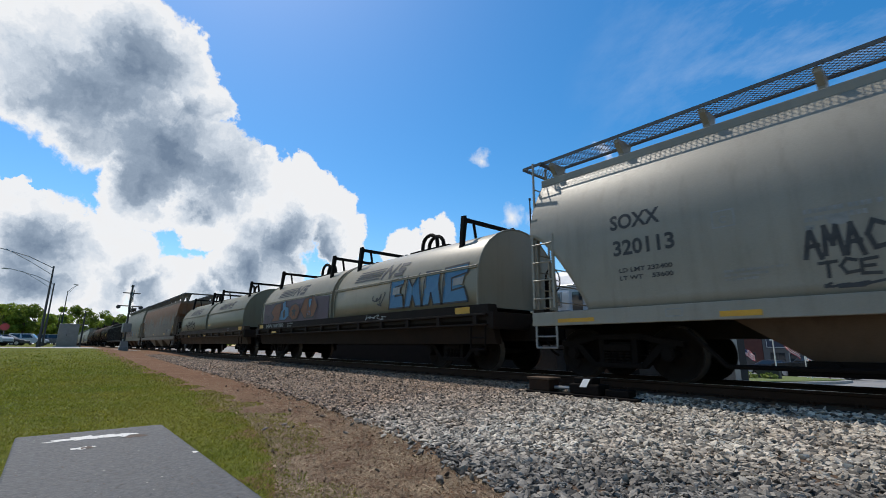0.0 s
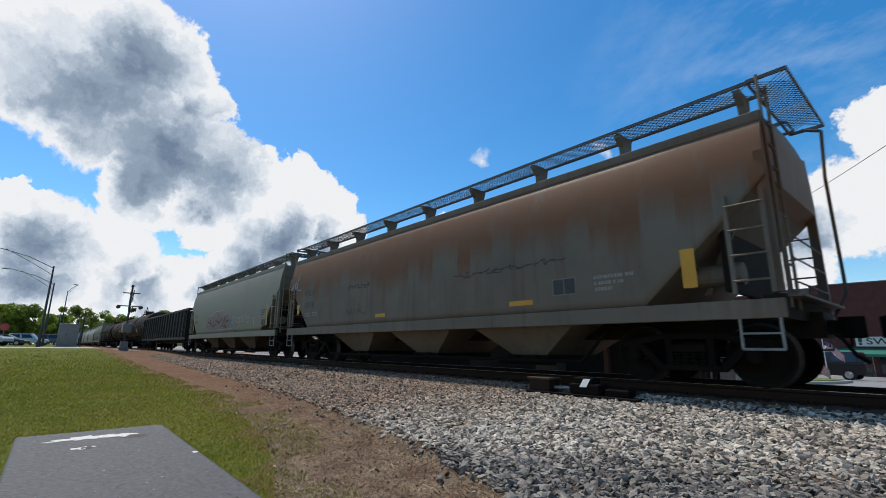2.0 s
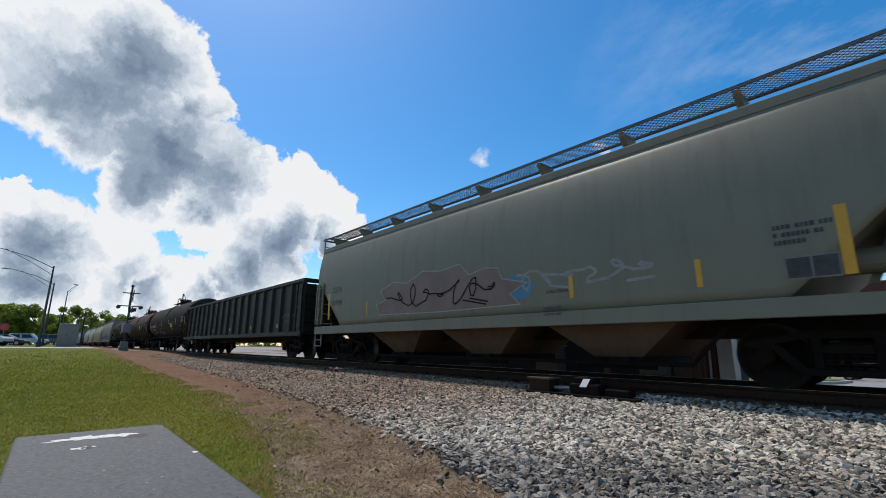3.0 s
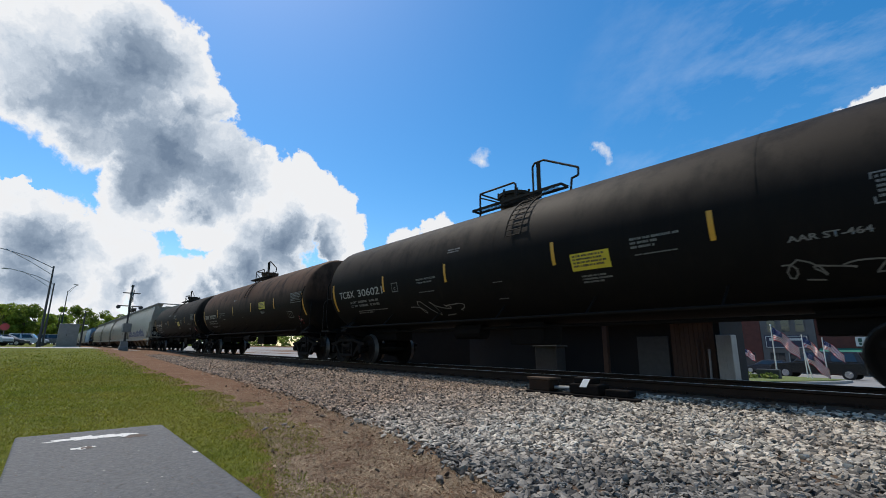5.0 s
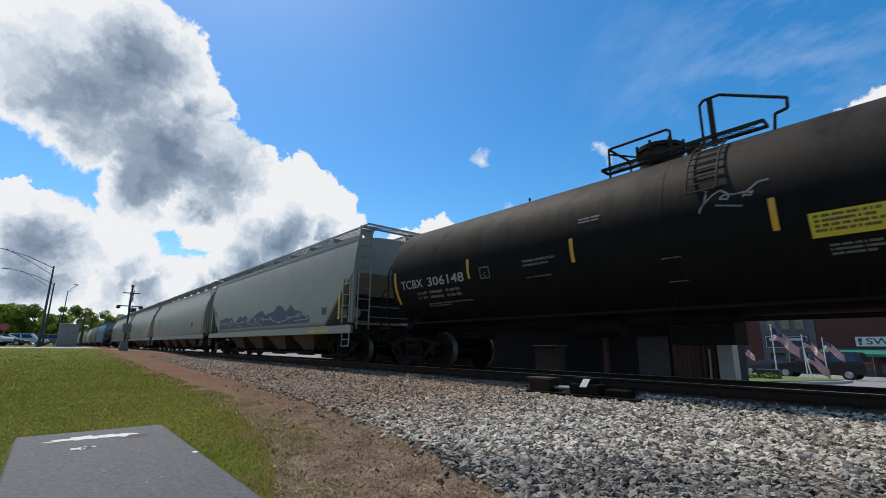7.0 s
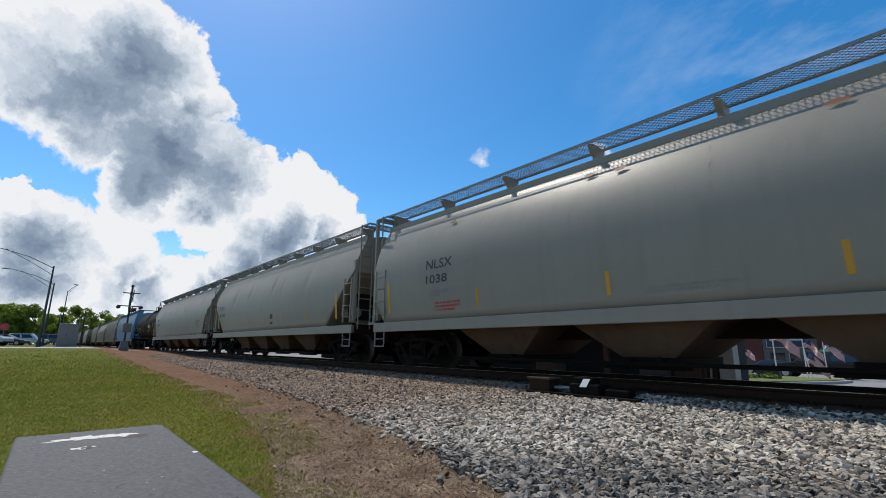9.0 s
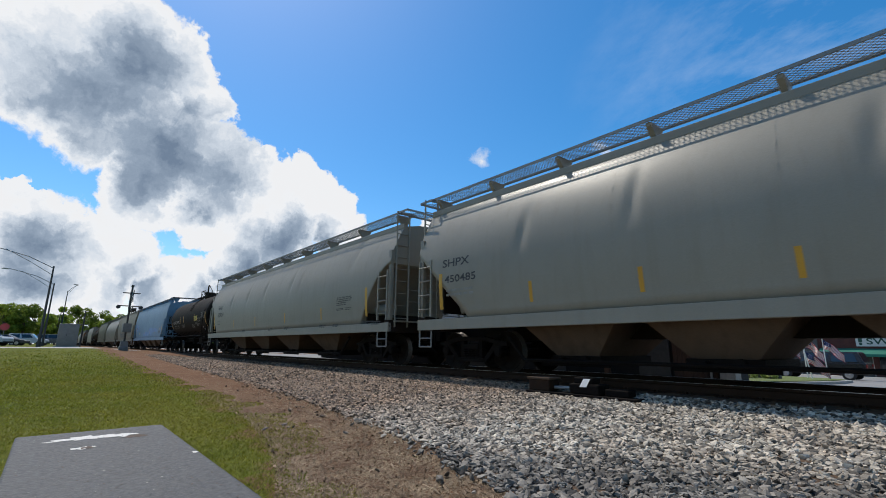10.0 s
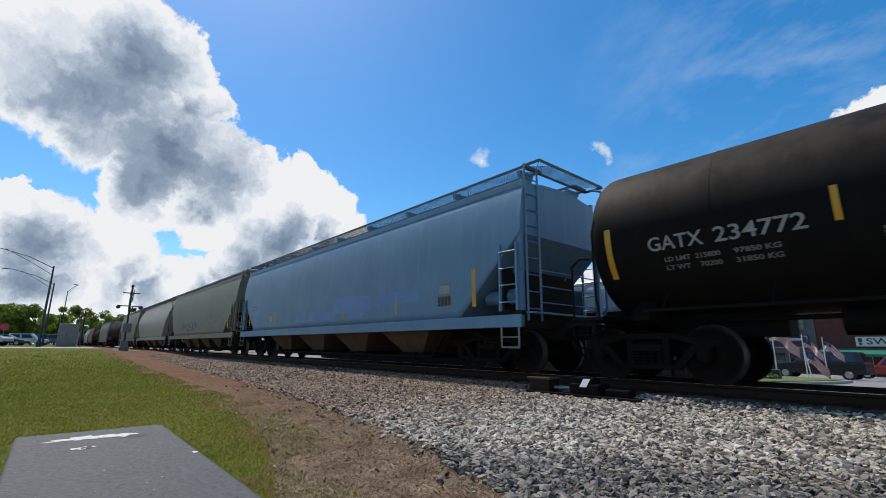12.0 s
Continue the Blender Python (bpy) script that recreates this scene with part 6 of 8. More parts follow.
RAIL = ((-0.068, -0.18), (0.068, -0.18), (0.068, -0.165), (0.012, -0.145), (0.009, -0.05), (0.034, -0.035), (0.036, -0.006), (0.028, 0.0), (-0.028, 0.0), (-0.036, -0.006), (-0.034, -0.035), (-0.009, -0.05), (-0.012, -0.145), (-0.068, -0.165))


def build_track():
    track = thing("track", "rusty rails on dark wooden ties", "railway track", kind="structure")
    for s in (-1, 1):
        bm = bmesh.new()
        prism(bm, [(YC + s * 0.7525 + y, z) for y, z in RAIL], -420, 120, "x")
        r = part("rail", bm, M_RAIL, track)
        bm = bmesh.new()
        box(bm, -420, 120, YC + s * 0.7525 - 0.027, YC + s * 0.7525 + 0.027, 0.0005, 0.003)
        part("rail_head", bm, M_RAILTOP, r, "polished running surface")
    bm = bmesh.new()
    box(bm, -0.115, 0.115, YC - 1.30, YC + 1.30, -0.36, -0.185, 0.012)
    me = bpy.data.meshes.new("tie")
    bm.to_mesh(me)
    bm.free()
    for k in range(110):
        t = linked("tie", me, M_TIE, track)
        t.location = (-52 + k * 0.52, 0.03 * math.sin(k * 7.3), 0)
    bm = bmesh.new()
    for s in (-1, 1):
        c = YC + s * 0.7525
        box(bm, -0.09, 0.09, c - 0.19, c + 0.19, -0.186, -0.172)
        for dy in (-0.1, 0.1):
            box(bm, -0.05, -0.02, c + dy - 0.02, c + dy + 0.02, -0.172, -0.135)
            box(bm, 0.02, 0.05, c + dy - 0.02, c + dy + 0.02, -0.172, -0.135)
    me = bpy.data.meshes.new("tie_plate")
    bm.to_mesh(me)
    bm.free()
    for k in range(110):
        t = linked("tie_plate", me, M_RAIL, track)
        t.location = (-52 + k * 0.52, 0, 0)


def build_pad():
    bm = bmesh.new()
    box(bm, -6.95, -0.9, -0.14, 1.24, -0.60, -0.45, 0.02)
    tagged(part("concrete_pad", bm, M_PAD), "flat dark grey painted concrete pad with chips on the lawn", "concrete pad")


build_ground()
build_ballast()
stones("ballast_stones", 90000, -13.0, 3.2, 0.060, 3, 20, "crushed pale grey limestone ballast")
stones("far_ballast_stones", 26000, -44.0, -13.0, 0.085, 5, 8, "crushed pale grey limestone ballast along the track")
build_track()
build_pad()


# ---- beyond the track and along the road ----
M_BRICK = surface("red_brick_wall", (0.095, 0.030, 0.022), (0.065, 0.021, 0.016), 2.0, 0.85, bump=0.3)
M_GREYWALL = surface("grey_painted_wall", (0.105, 0.105, 0.105), (0.08, 0.08, 0.08), 1.2, 0.8, bump=0.15)
M_AWNING = surface("green_awning_cloth", (0.01, 0.17, 0.11), (0.01, 0.13, 0.09), 1.5, 0.7, bump=0.1)
M_DARKGLASS = glass("shop_glass")
M_FRAME = surface("white_frame_paint", (0.55, 0.55, 0.53), (0.45, 0.45, 0.43), 3.0, 0.6, bump=0.05)
M_NAVY = surface("navy_sign_paint", (0.012, 0.018, 0.045), (0.016, 0.022, 0.05), 3.0, 0.5, bump=0.03)
M_SIGNWHITE = surface("white_sign_board", (0.62, 0.62, 0.58), (0.54, 0.54, 0.50), 3.0, 0.55, bump=0.03)
M_GREENTEXT = surface("dark_green_sign_paint", (0.01, 0.06, 0.04), (0.012, 0.07, 0.045), 6.0, 0.55, bump=0.02)
M_STEEL = surface("corrugated_stainless_steel", (0.58, 0.58, 0.57), (0.48, 0.48, 0.48), 1.5, 0.38, metal=0.75, bump=0.05)
M_TIMBER = surface("weathered_brown_timber", (0.085, 0.045, 0.026), (0.055, 0.030, 0.018), 2.0, 0.85, stretch=(1, 1, 0.15), bump=0.3)
M_GALV = surface("galvanised_pole_steel", (0.34, 0.34, 0.33), (0.27, 0.27, 0.26), 3.0, 0.5, metal=0.5, bump=0.05)
M_DARKPOLE = surface("dark_painted_pole", (0.03, 0.03, 0.03), (0.045, 0.043, 0.04), 3.0, 0.6, bump=0.05)
M_FLAGRED = surface("red_flag_cloth", (0.50, 0.015, 0.03), (0.42, 0.015, 0.03), 3.0, 0.8, bump=0.1)
M_FLAGWHITE = surface("white_flag_cloth", (0.80, 0.78, 0.74), (0.72, 0.70, 0.67), 3.0, 0.8, bump=0.1)
M_FLAGBLUE = surface("blue_flag_cloth", (0.02, 0.035, 0.13), (0.02, 0.03, 0.11), 3.0, 0.8, bump=0.1)
M_KERB = surface("grey_kerb_concrete", (0.36, 0.35, 0.32), (0.28, 0.27, 0.25), 3.0, 0.9, bump=0.2)
M_TURF = surface("short_green_turf", (0.10, 0.135, 0.022), (0.13, 0.15, 0.03), 2.0, 0.95, bump=0.6, fine=40)
M_STREET = surface("pale_sunlit_street", (0.26, 0.25, 0.235), (0.20, 0.195, 0.185), 0.6, 0.9, bump=0.15)
M_SLAB = surface("grey_granite_block", (0.055, 0.057, 0.055), (0.038, 0.040, 0.039), 8.0, 0.6, bump=0.1)
M_RUBBER = surface("black_tyre_rubber", (0.015, 0.015, 0.015), (0.02, 0.02, 0.02), 6.0, 0.85, bump=0.1)
M_ALLOY = surface("silver_alloy", (0.5, 0.5, 0.5), (0.42, 0.42, 0.42), 6.0, 0.35, metal=0.8, bump=0.02)
M_BARK = surface("grey_brown_bark", (0.10, 0.075, 0.055), (0.07, 0.05, 0.038), 6.0, 0.9, stretch=(1, 1, 0.3), bump=0.5)
M_REDLIGHT = surface("red_lamp_lens", (0.35, 0.01, 0.01), (0.30, 0.01, 0.01), 6.0, 0.2, bump=0.0)
M_LAMPGLASS = surface("clear_lamp_lens", (0.70, 0.70, 0.68), (0.62, 0.62, 0.60), 6.0, 0.2, bump=0.0)
M_SIGNAL = surface("aluminium_signal_paint", (0.20, 0.20, 0.19), (0.15, 0.15, 0.14), 4.0, 0.5, metal=0.3, bump=0.05)
M_LEAF = surface("spring_green_leaves", (0.30, 0.38, 0.055), (0.20, 0.28, 0.040), 0.7, 0.7, bump=0.0, per_piece=0.45, spec=0.25, thin=0.5)
M_LEAF_DK = surface("dark_green_leaves", (0.19, 0.25, 0.042), (0.13, 0.185, 0.030), 0.7, 0.7, bump=0.0, per_piece=0.45, spec=0.25, thin=0.45)
FAR_Z = -0.40
TRAFFIC = []


def car_paint(name, c):
    return surface(name, c, tuple(v * 0.9 for v in c), 2.0, 0.28, bump=0.0, rough_var=0.08)


def motor_car(name, label, category, paint, m, kind="suv", length=4.7):
    """A road vehicle, nose to +x: lofted body with tapered glasshouse, windows, wheels, lamps."""
    car = thing(name, label, category, m)
    l, w = length / 2, 0.93
    if kind == "pickup":
        low = ((-l, 0.45), (-l, 0.98), (-0.45, 1.0), (-0.45, 1.02), (1.0, 1.04), (l - 0.15, 0.98), (l, 0.80), (l, 0.40), (-l, 0.40))
        cab = ((-0.45, 1.0), (-0.35, 1.72), (0.65, 1.74), (1.25, 1.03))
    elif kind == "sedan":
        low = ((-l, 0.40), (-l, 0.85), (-l + 0.5, 0.93), (l - 1.3, 0.92), (l - 0.2, 0.75), (l, 0.60), (l, 0.30), (-l, 0.30))
        cab = ((-l + 0.45, 0.92), (-l + 1.15, 1.40), (0.35, 1.42), (1.15, 0.92))
    else:
        low = ((-l, 0.42), (-l, 1.02), (-l + 0.1, 1.06), (l - 1.25, 1.04), (l - 0.15, 0.92), (l, 0.75), (l, 0.36), (-l, 0.36))
        cab = ((-l + 0.08, 1.05), (-l + 0.35, 1.70), (0.45, 1.72), (1.15, 1.04))
    bm = bmesh.new()
    tmp = bmesh.new()
    prism(tmp, low, -w, w, "y")
    bmesh.ops.bevel(tmp, geom=list(tmp.edges), offset=0.06, segments=2, affect="EDGES", profile=0.6)
    merge(bm, tmp)
    rings = []
    for y, f in ((-w + 0.03, 0), (-w + 0.20, 1), (w - 0.20, 1), (w - 0.03, 0)):
        rings.append([(x, y, z if (f or z < 1.2) else 1.05) for x, z in cab])
    tmp = bmesh.new()
    a0, a1, a2, a3 = cab
    lo, hi = w - 0.04, w - 0.22
    v = [tmp.verts.new(c) for c in ((a0[0], -lo, a0[1]), (a3[0], -lo, a3[1]), (a3[0], lo, a3[1]), (a0[0], lo, a0[1]), (a1[0], -hi, a1[1]), (a2[0], -hi, a2[1]), (a2[0], hi, a2[1]), (a1[0], hi, a1[1]))]
    for f in ((3, 2, 1, 0), (4, 5, 6, 7), (0, 1, 5, 4), (1, 2, 6, 5), (2, 3, 7, 6), (3, 0, 4, 7)):
        tmp.faces.new([v[i] for i in f])
    bmesh.ops.bevel(tmp, geom=list(tmp.edges), offset=0.05, segments=2, affect="EDGES", profile=0.6)
    merge(bm, tmp)
    part("body", bm, paint, car, smooth=False)

    def lerp(p, q, t):
        return p[0] + (q[0] - p[0]) * t, p[1] + (q[1] - p[1]) * t
    for s in (-1, 1):
        spans = ((0.08, 0.46), (0.52, 0.93)) if kind != "pickup" else ((0.12, 0.90),)
        for t0, t1 in spans:
            b0, b1, c0, c1 = lerp(a0, a3, t0), lerp(a0, a3, t1 * 0.96), lerp(a1, a2, t0), lerp(a1, a2, t1)
            bm = bmesh.new()
            quad = []
            for (x, z), k in ((lerp(b0, c0, 0.10), 0.10), (lerp(b1, c1, 0.10), 0.10), (lerp(b1, c1, 0.86), 0.86), (lerp(b0, c0, 0.86), 0.86)):
                quad.append((x, s * (lo + (hi - lo) * k + 0.012), z))
            bm.faces.new([bm.verts.new(c) for c in (quad if s < 0 else quad[::-1])])
            part("side_window", bm, M_DARKGLASS, car)
    for p, q, nm, o in ((a3, a2, "windscreen", 0.012), (a0, a1, "rear_window", -0.012)):
        bm = bmesh.new()
        (x0, z0), (x1, z1) = lerp(p, q, 0.12), lerp(p, q, 0.88)
        c = [(x0 + o * 2, -lo + 0.12, z0), (x0 + o * 2, lo - 0.12, z0), (x1 + o * 2, hi - 0.08, z1), (x1 + o * 2, -hi + 0.08, z1)]
        bm.faces.new([bm.verts.new(k) for k in c])
        part(nm, bm, M_DARKGLASS, car)
    for x in (-l + 0.85, l - 0.85):
        for s in (-1, 1):
            bm = bmesh.new()
            rod(bm, (x, s * (w - 0.22), 0.34), (x, s * (w + 0.01), 0.34), 0.34, 22)
            wh = part("wheel", bm, M_RUBBER, car)
            bm = bmesh.new()
            rod(bm, (x, s * (w + 0.005), 0.34), (x, s * (w + 0.022), 0.34), 0.21, 14)
            for k in range(5):
                t = 2 * math.pi * k / 5
                rod(bm, (x, s * (w + 0.025), 0.34), (x + 0.2 * math.cos(t), s * (w + 0.025), 0.34 + 0.2 * math.sin(t)), 0.03, 5)
            part("rim", bm, M_ALLOY, wh)
    for s in (-1, 1):
        bm = bmesh.new()
        box(bm, -l - 0.015, -l + 0.05, min(s * 0.62, s * 0.88), max(s * 0.62, s * 0.88), 0.78, 0.98, 0.01)
        part("tail_light", bm, M_REDLIGHT, car)
        bm = bmesh.new()
        box(bm, l - 0.08, l + 0.012, min(s * 0.52, s * 0.85), max(s * 0.52, s * 0.85), 0.62, 0.78, 0.01)
        part("headlight", bm, M_LAMPGLASS, car)
    bm = bmesh.new()
    box(bm, l - 0.05, l + 0.03, -0.8, 0.8, 0.36, 0.50, 0.02)
    box(bm, -l - 0.03, -l + 0.05, -0.85, 0.85, 0.38, 0.55, 0.02)
    part("bumper", bm, M_RUBBER, car)
    return car


def leaf_cloud(name, centres, count, size, seed, material, parent):
    rs = np.random.RandomState(seed)
    c = np.array(centres)
    pick = rs.randint(0, len(c), count)
    d = rs.normal(0, 1, (count, 3))
    d /= np.linalg.norm(d, axis=1)[:, None]
    r = rs.uniform(0.35, 1.0, count) ** 0.5
    pos = c[pick, :3] + d * (r * c[pick, 3])[:, None] * np.array((1, 1, 0.8))
    a = rs.normal(0, 1, (count, 3))
    a /= np.linalg.norm(a, axis=1)[:, None]
    b = np.cross(a, rs.normal(0, 1, (count, 3)))
    b /= np.linalg.norm(b, axis=1)[:, None]
    s = (size * rs.uniform(0.6, 1.3, count))[:, None]
    P = np.stack([pos - a * s, pos + b * s * 0.5, pos + a * s, pos - b * s * 0.5], 1)
    me = bpy.data.meshes.new(name)
    me.vertices.add(count * 4)
    me.vertices.foreach_set("co", P.astype(np.float32).ravel())
    me.loops.add(count * 4)
    me.loops.foreach_set("vertex_index", np.arange(count * 4, dtype=np.int32))
    me.polygons.add(count)
    me.polygons.foreach_set("loop_start", np.arange(0, count * 4, 4, dtype=np.int32))
    me.update()
    return linked(name, me, material, parent)


def tree(x, y, z, height, spread, seed, material, label, leaves=3200, leaf=0.26):
    r = random.Random(seed)
    t = thing("tree", label, "tree", pose(x, y, z), group="trees beyond the road")
    bm = bmesh.new()
    rod(bm, (0, 0, -0.2), (0.1, 0, height * 0.35), 0.22, 8, 0.16)
    rod(bm, (0.1, 0, height * 0.35), (0, 0.1, height * 0.75), 0.16, 8, 0.05)
    centres = []
    for k in range(13):
        a, e = r.uniform(0, 6.28), r.uniform(0.28, 0.95)
        rad = spread * r.uniform(0.25, 0.8) * (1.1 - abs(e - 0.55))
        c = (rad * math.cos(a), rad * math.sin(a), height * e)
        rod(bm, (0.05, 0, height * min(0.6, e * 0.7)), c, 0.06, 5, 0.02)
        centres.append((*c, spread * r.uniform(0.22, 0.42)))
    part("trunk", bm, M_BARK, t)
    leaf_cloud("crown", centres, leaves, leaf, seed, material, t)
    return t


def flag(label, x, y, z0, z1, fly, droop, seed, lean=0.0):
    """A pole with a striped flag that hangs in soft folds."""
    f = thing("flag_on_pole", label, "flag", pose(x, y, z0), group="flags on the grass island")
    h = z1 - z0
    bm = bmesh.new()
    rod(bm, (0, 0, 0), (lean, 0, h), 0.028, 10, 0.022)
    rod(bm, (lean, 0, h), (lean, 0, h + 0.05), 0.035, 8)
    part("pole", bm, M_FLAGWHITE, f)
    hoist = fly * 0.58
    rr = random.Random(seed)
    ph = rr.uniform(0, 6)

    def cloth(u, v):
        # u along the fly, v down the hoist
        xx = u * fly * 0.86
        yy = 0.10 * math.sin(u * 7 + ph) * (0.3 + u) + 0.05 * math.sin(u * 13 + v * 3)
        return Vector((lean + 0.03 + xx, yy, h - 0.06 - v * hoist - droop * u ** 1.3 - 0.04 * math.sin(u * 9 + v * 2)))
    nu = 14
    for k in range(13):
        bm = bmesh.new()
        v0, v1 = k / 13, (k + 1) / 13
        start = 0.42 if k < 7 else 0.0
        us = [start + (1 - start) * i / nu for i in range(nu + 1)]
        for a, b in zip(us, us[1:]):
            bm.faces.new([bm.verts.new(cloth(*c)) for c in ((a, v1), (b, v1), (b, v0), (a, v0))])
        part("stripe", bm, M_FLAGRED if k % 2 == 0 else M_FLAGWHITE, f, smooth=True)
    bm = bmesh.new()
    for i in range(6):
        for j in range(4):
            a, b = 0.42 * i / 6, 0.42 * (i + 1) / 6
            v0, v1 = 7 / 13 * j / 4, 7 / 13 * (j + 1) / 4
            bm.faces.new([bm.verts.new(cloth(*c)) for c in ((a, v1), (b, v1), (b, v0), (a, v0))])
    canton = part("canton", bm, M_FLAGBLUE, f, smooth=True)
    bm = bmesh.new()
    for i in range(5):
        for j in range(4):
            u, v = 0.42 * (i + 0.5 + 0.25 * (j % 2)) / 5.3, 7 / 13 * (j + 0.5) / 4
            d = 0.012
            for o in (-0.006, 0.006):
                bm.faces.new([bm.verts.new(cloth(u + du, v + dv) + Vector((0, o, 0))) for du, dv in ((-d, 0), (0, d * 1.6), (d, 0), (0, -d * 1.6))])
    part("stars", bm, M_FLAGWHITE, canton)
    return f


def street_lamp(x, y, z, top, arm, label):
    s = thing("street_lamp", label, "street lamp", pose(x, y, z), group="street lamps")
    bm = bmesh.new()
    rod(bm, (0, 0, -0.1), (0, 0, top - z), 0.13, 10, 0.07)
    rod(bm, (0, 0, -0.1), (0, 0, 0.35), 0.2, 10)
    part("pole", bm, M_DARKPOLE, s)
    t = top - z
    bm = bmesh.new()
    tube(bm, ((0, 0, t - 0.2), (0, -arm * 0.4, t + 0.75), (0, -arm * 0.8, t + 1.25), (0, -arm, t + 1.45)), 0.045, 6)
    tube(bm, ((0, 0, t - 0.9), (0, -arm * 0.4, t + 0.35), (0, -arm * 0.75, t + 1.28)), 0.03, 6)
    part("arm", bm, M_GALV, s)
    bm = bmesh.new()
    loft(bm, [[(0.12 * f, -arm - d, t + 1.42 - 0.05 * f), (0.12 * f, -arm - d, t + 1.42 + 0.06 * f), (-0.12 * f, -arm - d, t + 1.42 + 0.06 * f), (-0.12 * f, -arm - d, t + 1.42 - 0.05 * f)] for d, f in ((-0.05, 0.5), (0.15, 1.2), (0.6, 1.3), (0.85, 0.6))])
    part("lamp_head", bm, M_GALV, s)


def crossing_signal(x, y, z):
    s = thing("crossing_signal", "silver level-crossing signal with dark lamp heads", "crossing signal", pose(x, y, z, 0, 0, 90))
    bm = bmesh.new()
    rod(bm, (0, 0, 0), (0, 0, 5.1), 0.07, 12)
    rod(bm, (0, 0, 5.1), (0, 0, 5.25), 0.10, 8)
    part("mast", bm, M_DARKPOLE, s)
    bm = bmesh.new()
    loft(bm, [[(0.30 * f, 0.30 * f, h), (-0.30 * f, 0.30 * f, h), (-0.30 * f, -0.30 * f, h), (0.30 * f, -0.30 * f, h)] for h, f in ((-0.2, 1), (0.30, 1), (0.36, 0.85), (0.75, 0.75))])
    part("base", bm, M_SIGNAL, s)
    bm = bmesh.new()
    box(bm, -0.28, 0.28, -0.55, 0.45, 1.45, 2.15, 0.03)
    part("junction_box", bm, M_SIGNAL, s)
    bm = bmesh.new()
    box(bm, 0.09, 0.15, -0.02, 0.55, 1.85, 1.95, 0.01)
    rod(bm, (0.12, 0.55, 1.9), (0.12, 0.95, 1.95), 0.06, 8)
    part("bell_bracket", bm, M_SIGNAL, s)
    for k in (-1, 1):
        bm = bmesh.new()
        tmp = bmesh.new()
        box(tmp, 0.10, 0.13, -0.62, 0.62, -0.11, 0.11)
        merge(bm, tmp, Matrix.Translation((0, 0, 4.35)) @ Matrix.Rotation(radians(45 * k), 4, "X"))
        part("crossbuck_blade", bm, M_SIGNAL, s)
        bm = bmesh.new()
        rod(bm, (0.10, k * 0.55, 3.25), (0.14, k * 0.55, 3.25), 0.30, 20)
        rod(bm, (0.14, k * 0.55, 3.25), (0.40, k * 0.55, 3.25), 0.13, 14, 0.16)
        h = part("lamp_head", bm, M_DARKPOLE, s)
        bm = bmesh.new()
        rod(bm, (0.30, k * 0.55, 3.25), (0.38, k * 0.55, 3.25), 0.12, 14)
        part("lens", bm, M_REDLIGHT, h)
    for k in (-1, 1):
        bm = bmesh.new()
        rod(bm, (k * 0.1, 0, 3.55), (k * 0.75, 0, 3.55), 0.04, 8)
        rod(bm, (k * 0.75, -0.18, 3.45), (k * 0.75, 0.18, 3.45), 0.14, 12)
        part("side_lamp", bm, M_DARKPOLE, s)
    bm = bmesh.new()
    box(bm, -0.6, 0.6, -0.03, 0.03, 4.55, 4.63)
    part("top_arm", bm, M_DARKPOLE, s)
    bm = bmesh.new()
    box(bm, 0.03, 0.10, -0.6, 0.6, 3.20, 3.30)
    part("cross_arm", bm, M_DARKPOLE, s)
    for dy, h0, h1 in ((-0.55, 3.4, 5.0), (0.62, 3.3, 4.75), (0.82, 3.3, 4.8)):
        bm = bmesh.new()
        rod(bm, (0, dy, h0), (0, dy, h1), 0.018, 6)
        rod(bm, (0, dy - 0.08, h1 - 0.1), (0, dy + 0.08, h1 - 0.1), 0.014, 6)
        part("antenna", bm, M_GALV, s)
    bm = bmesh.new()
    rod(bm, (0, -0.6, 3.42), (0, 0.85, 3.42), 0.025, 6)
    part("antenna_bar", bm, M_DARKPOLE, s)


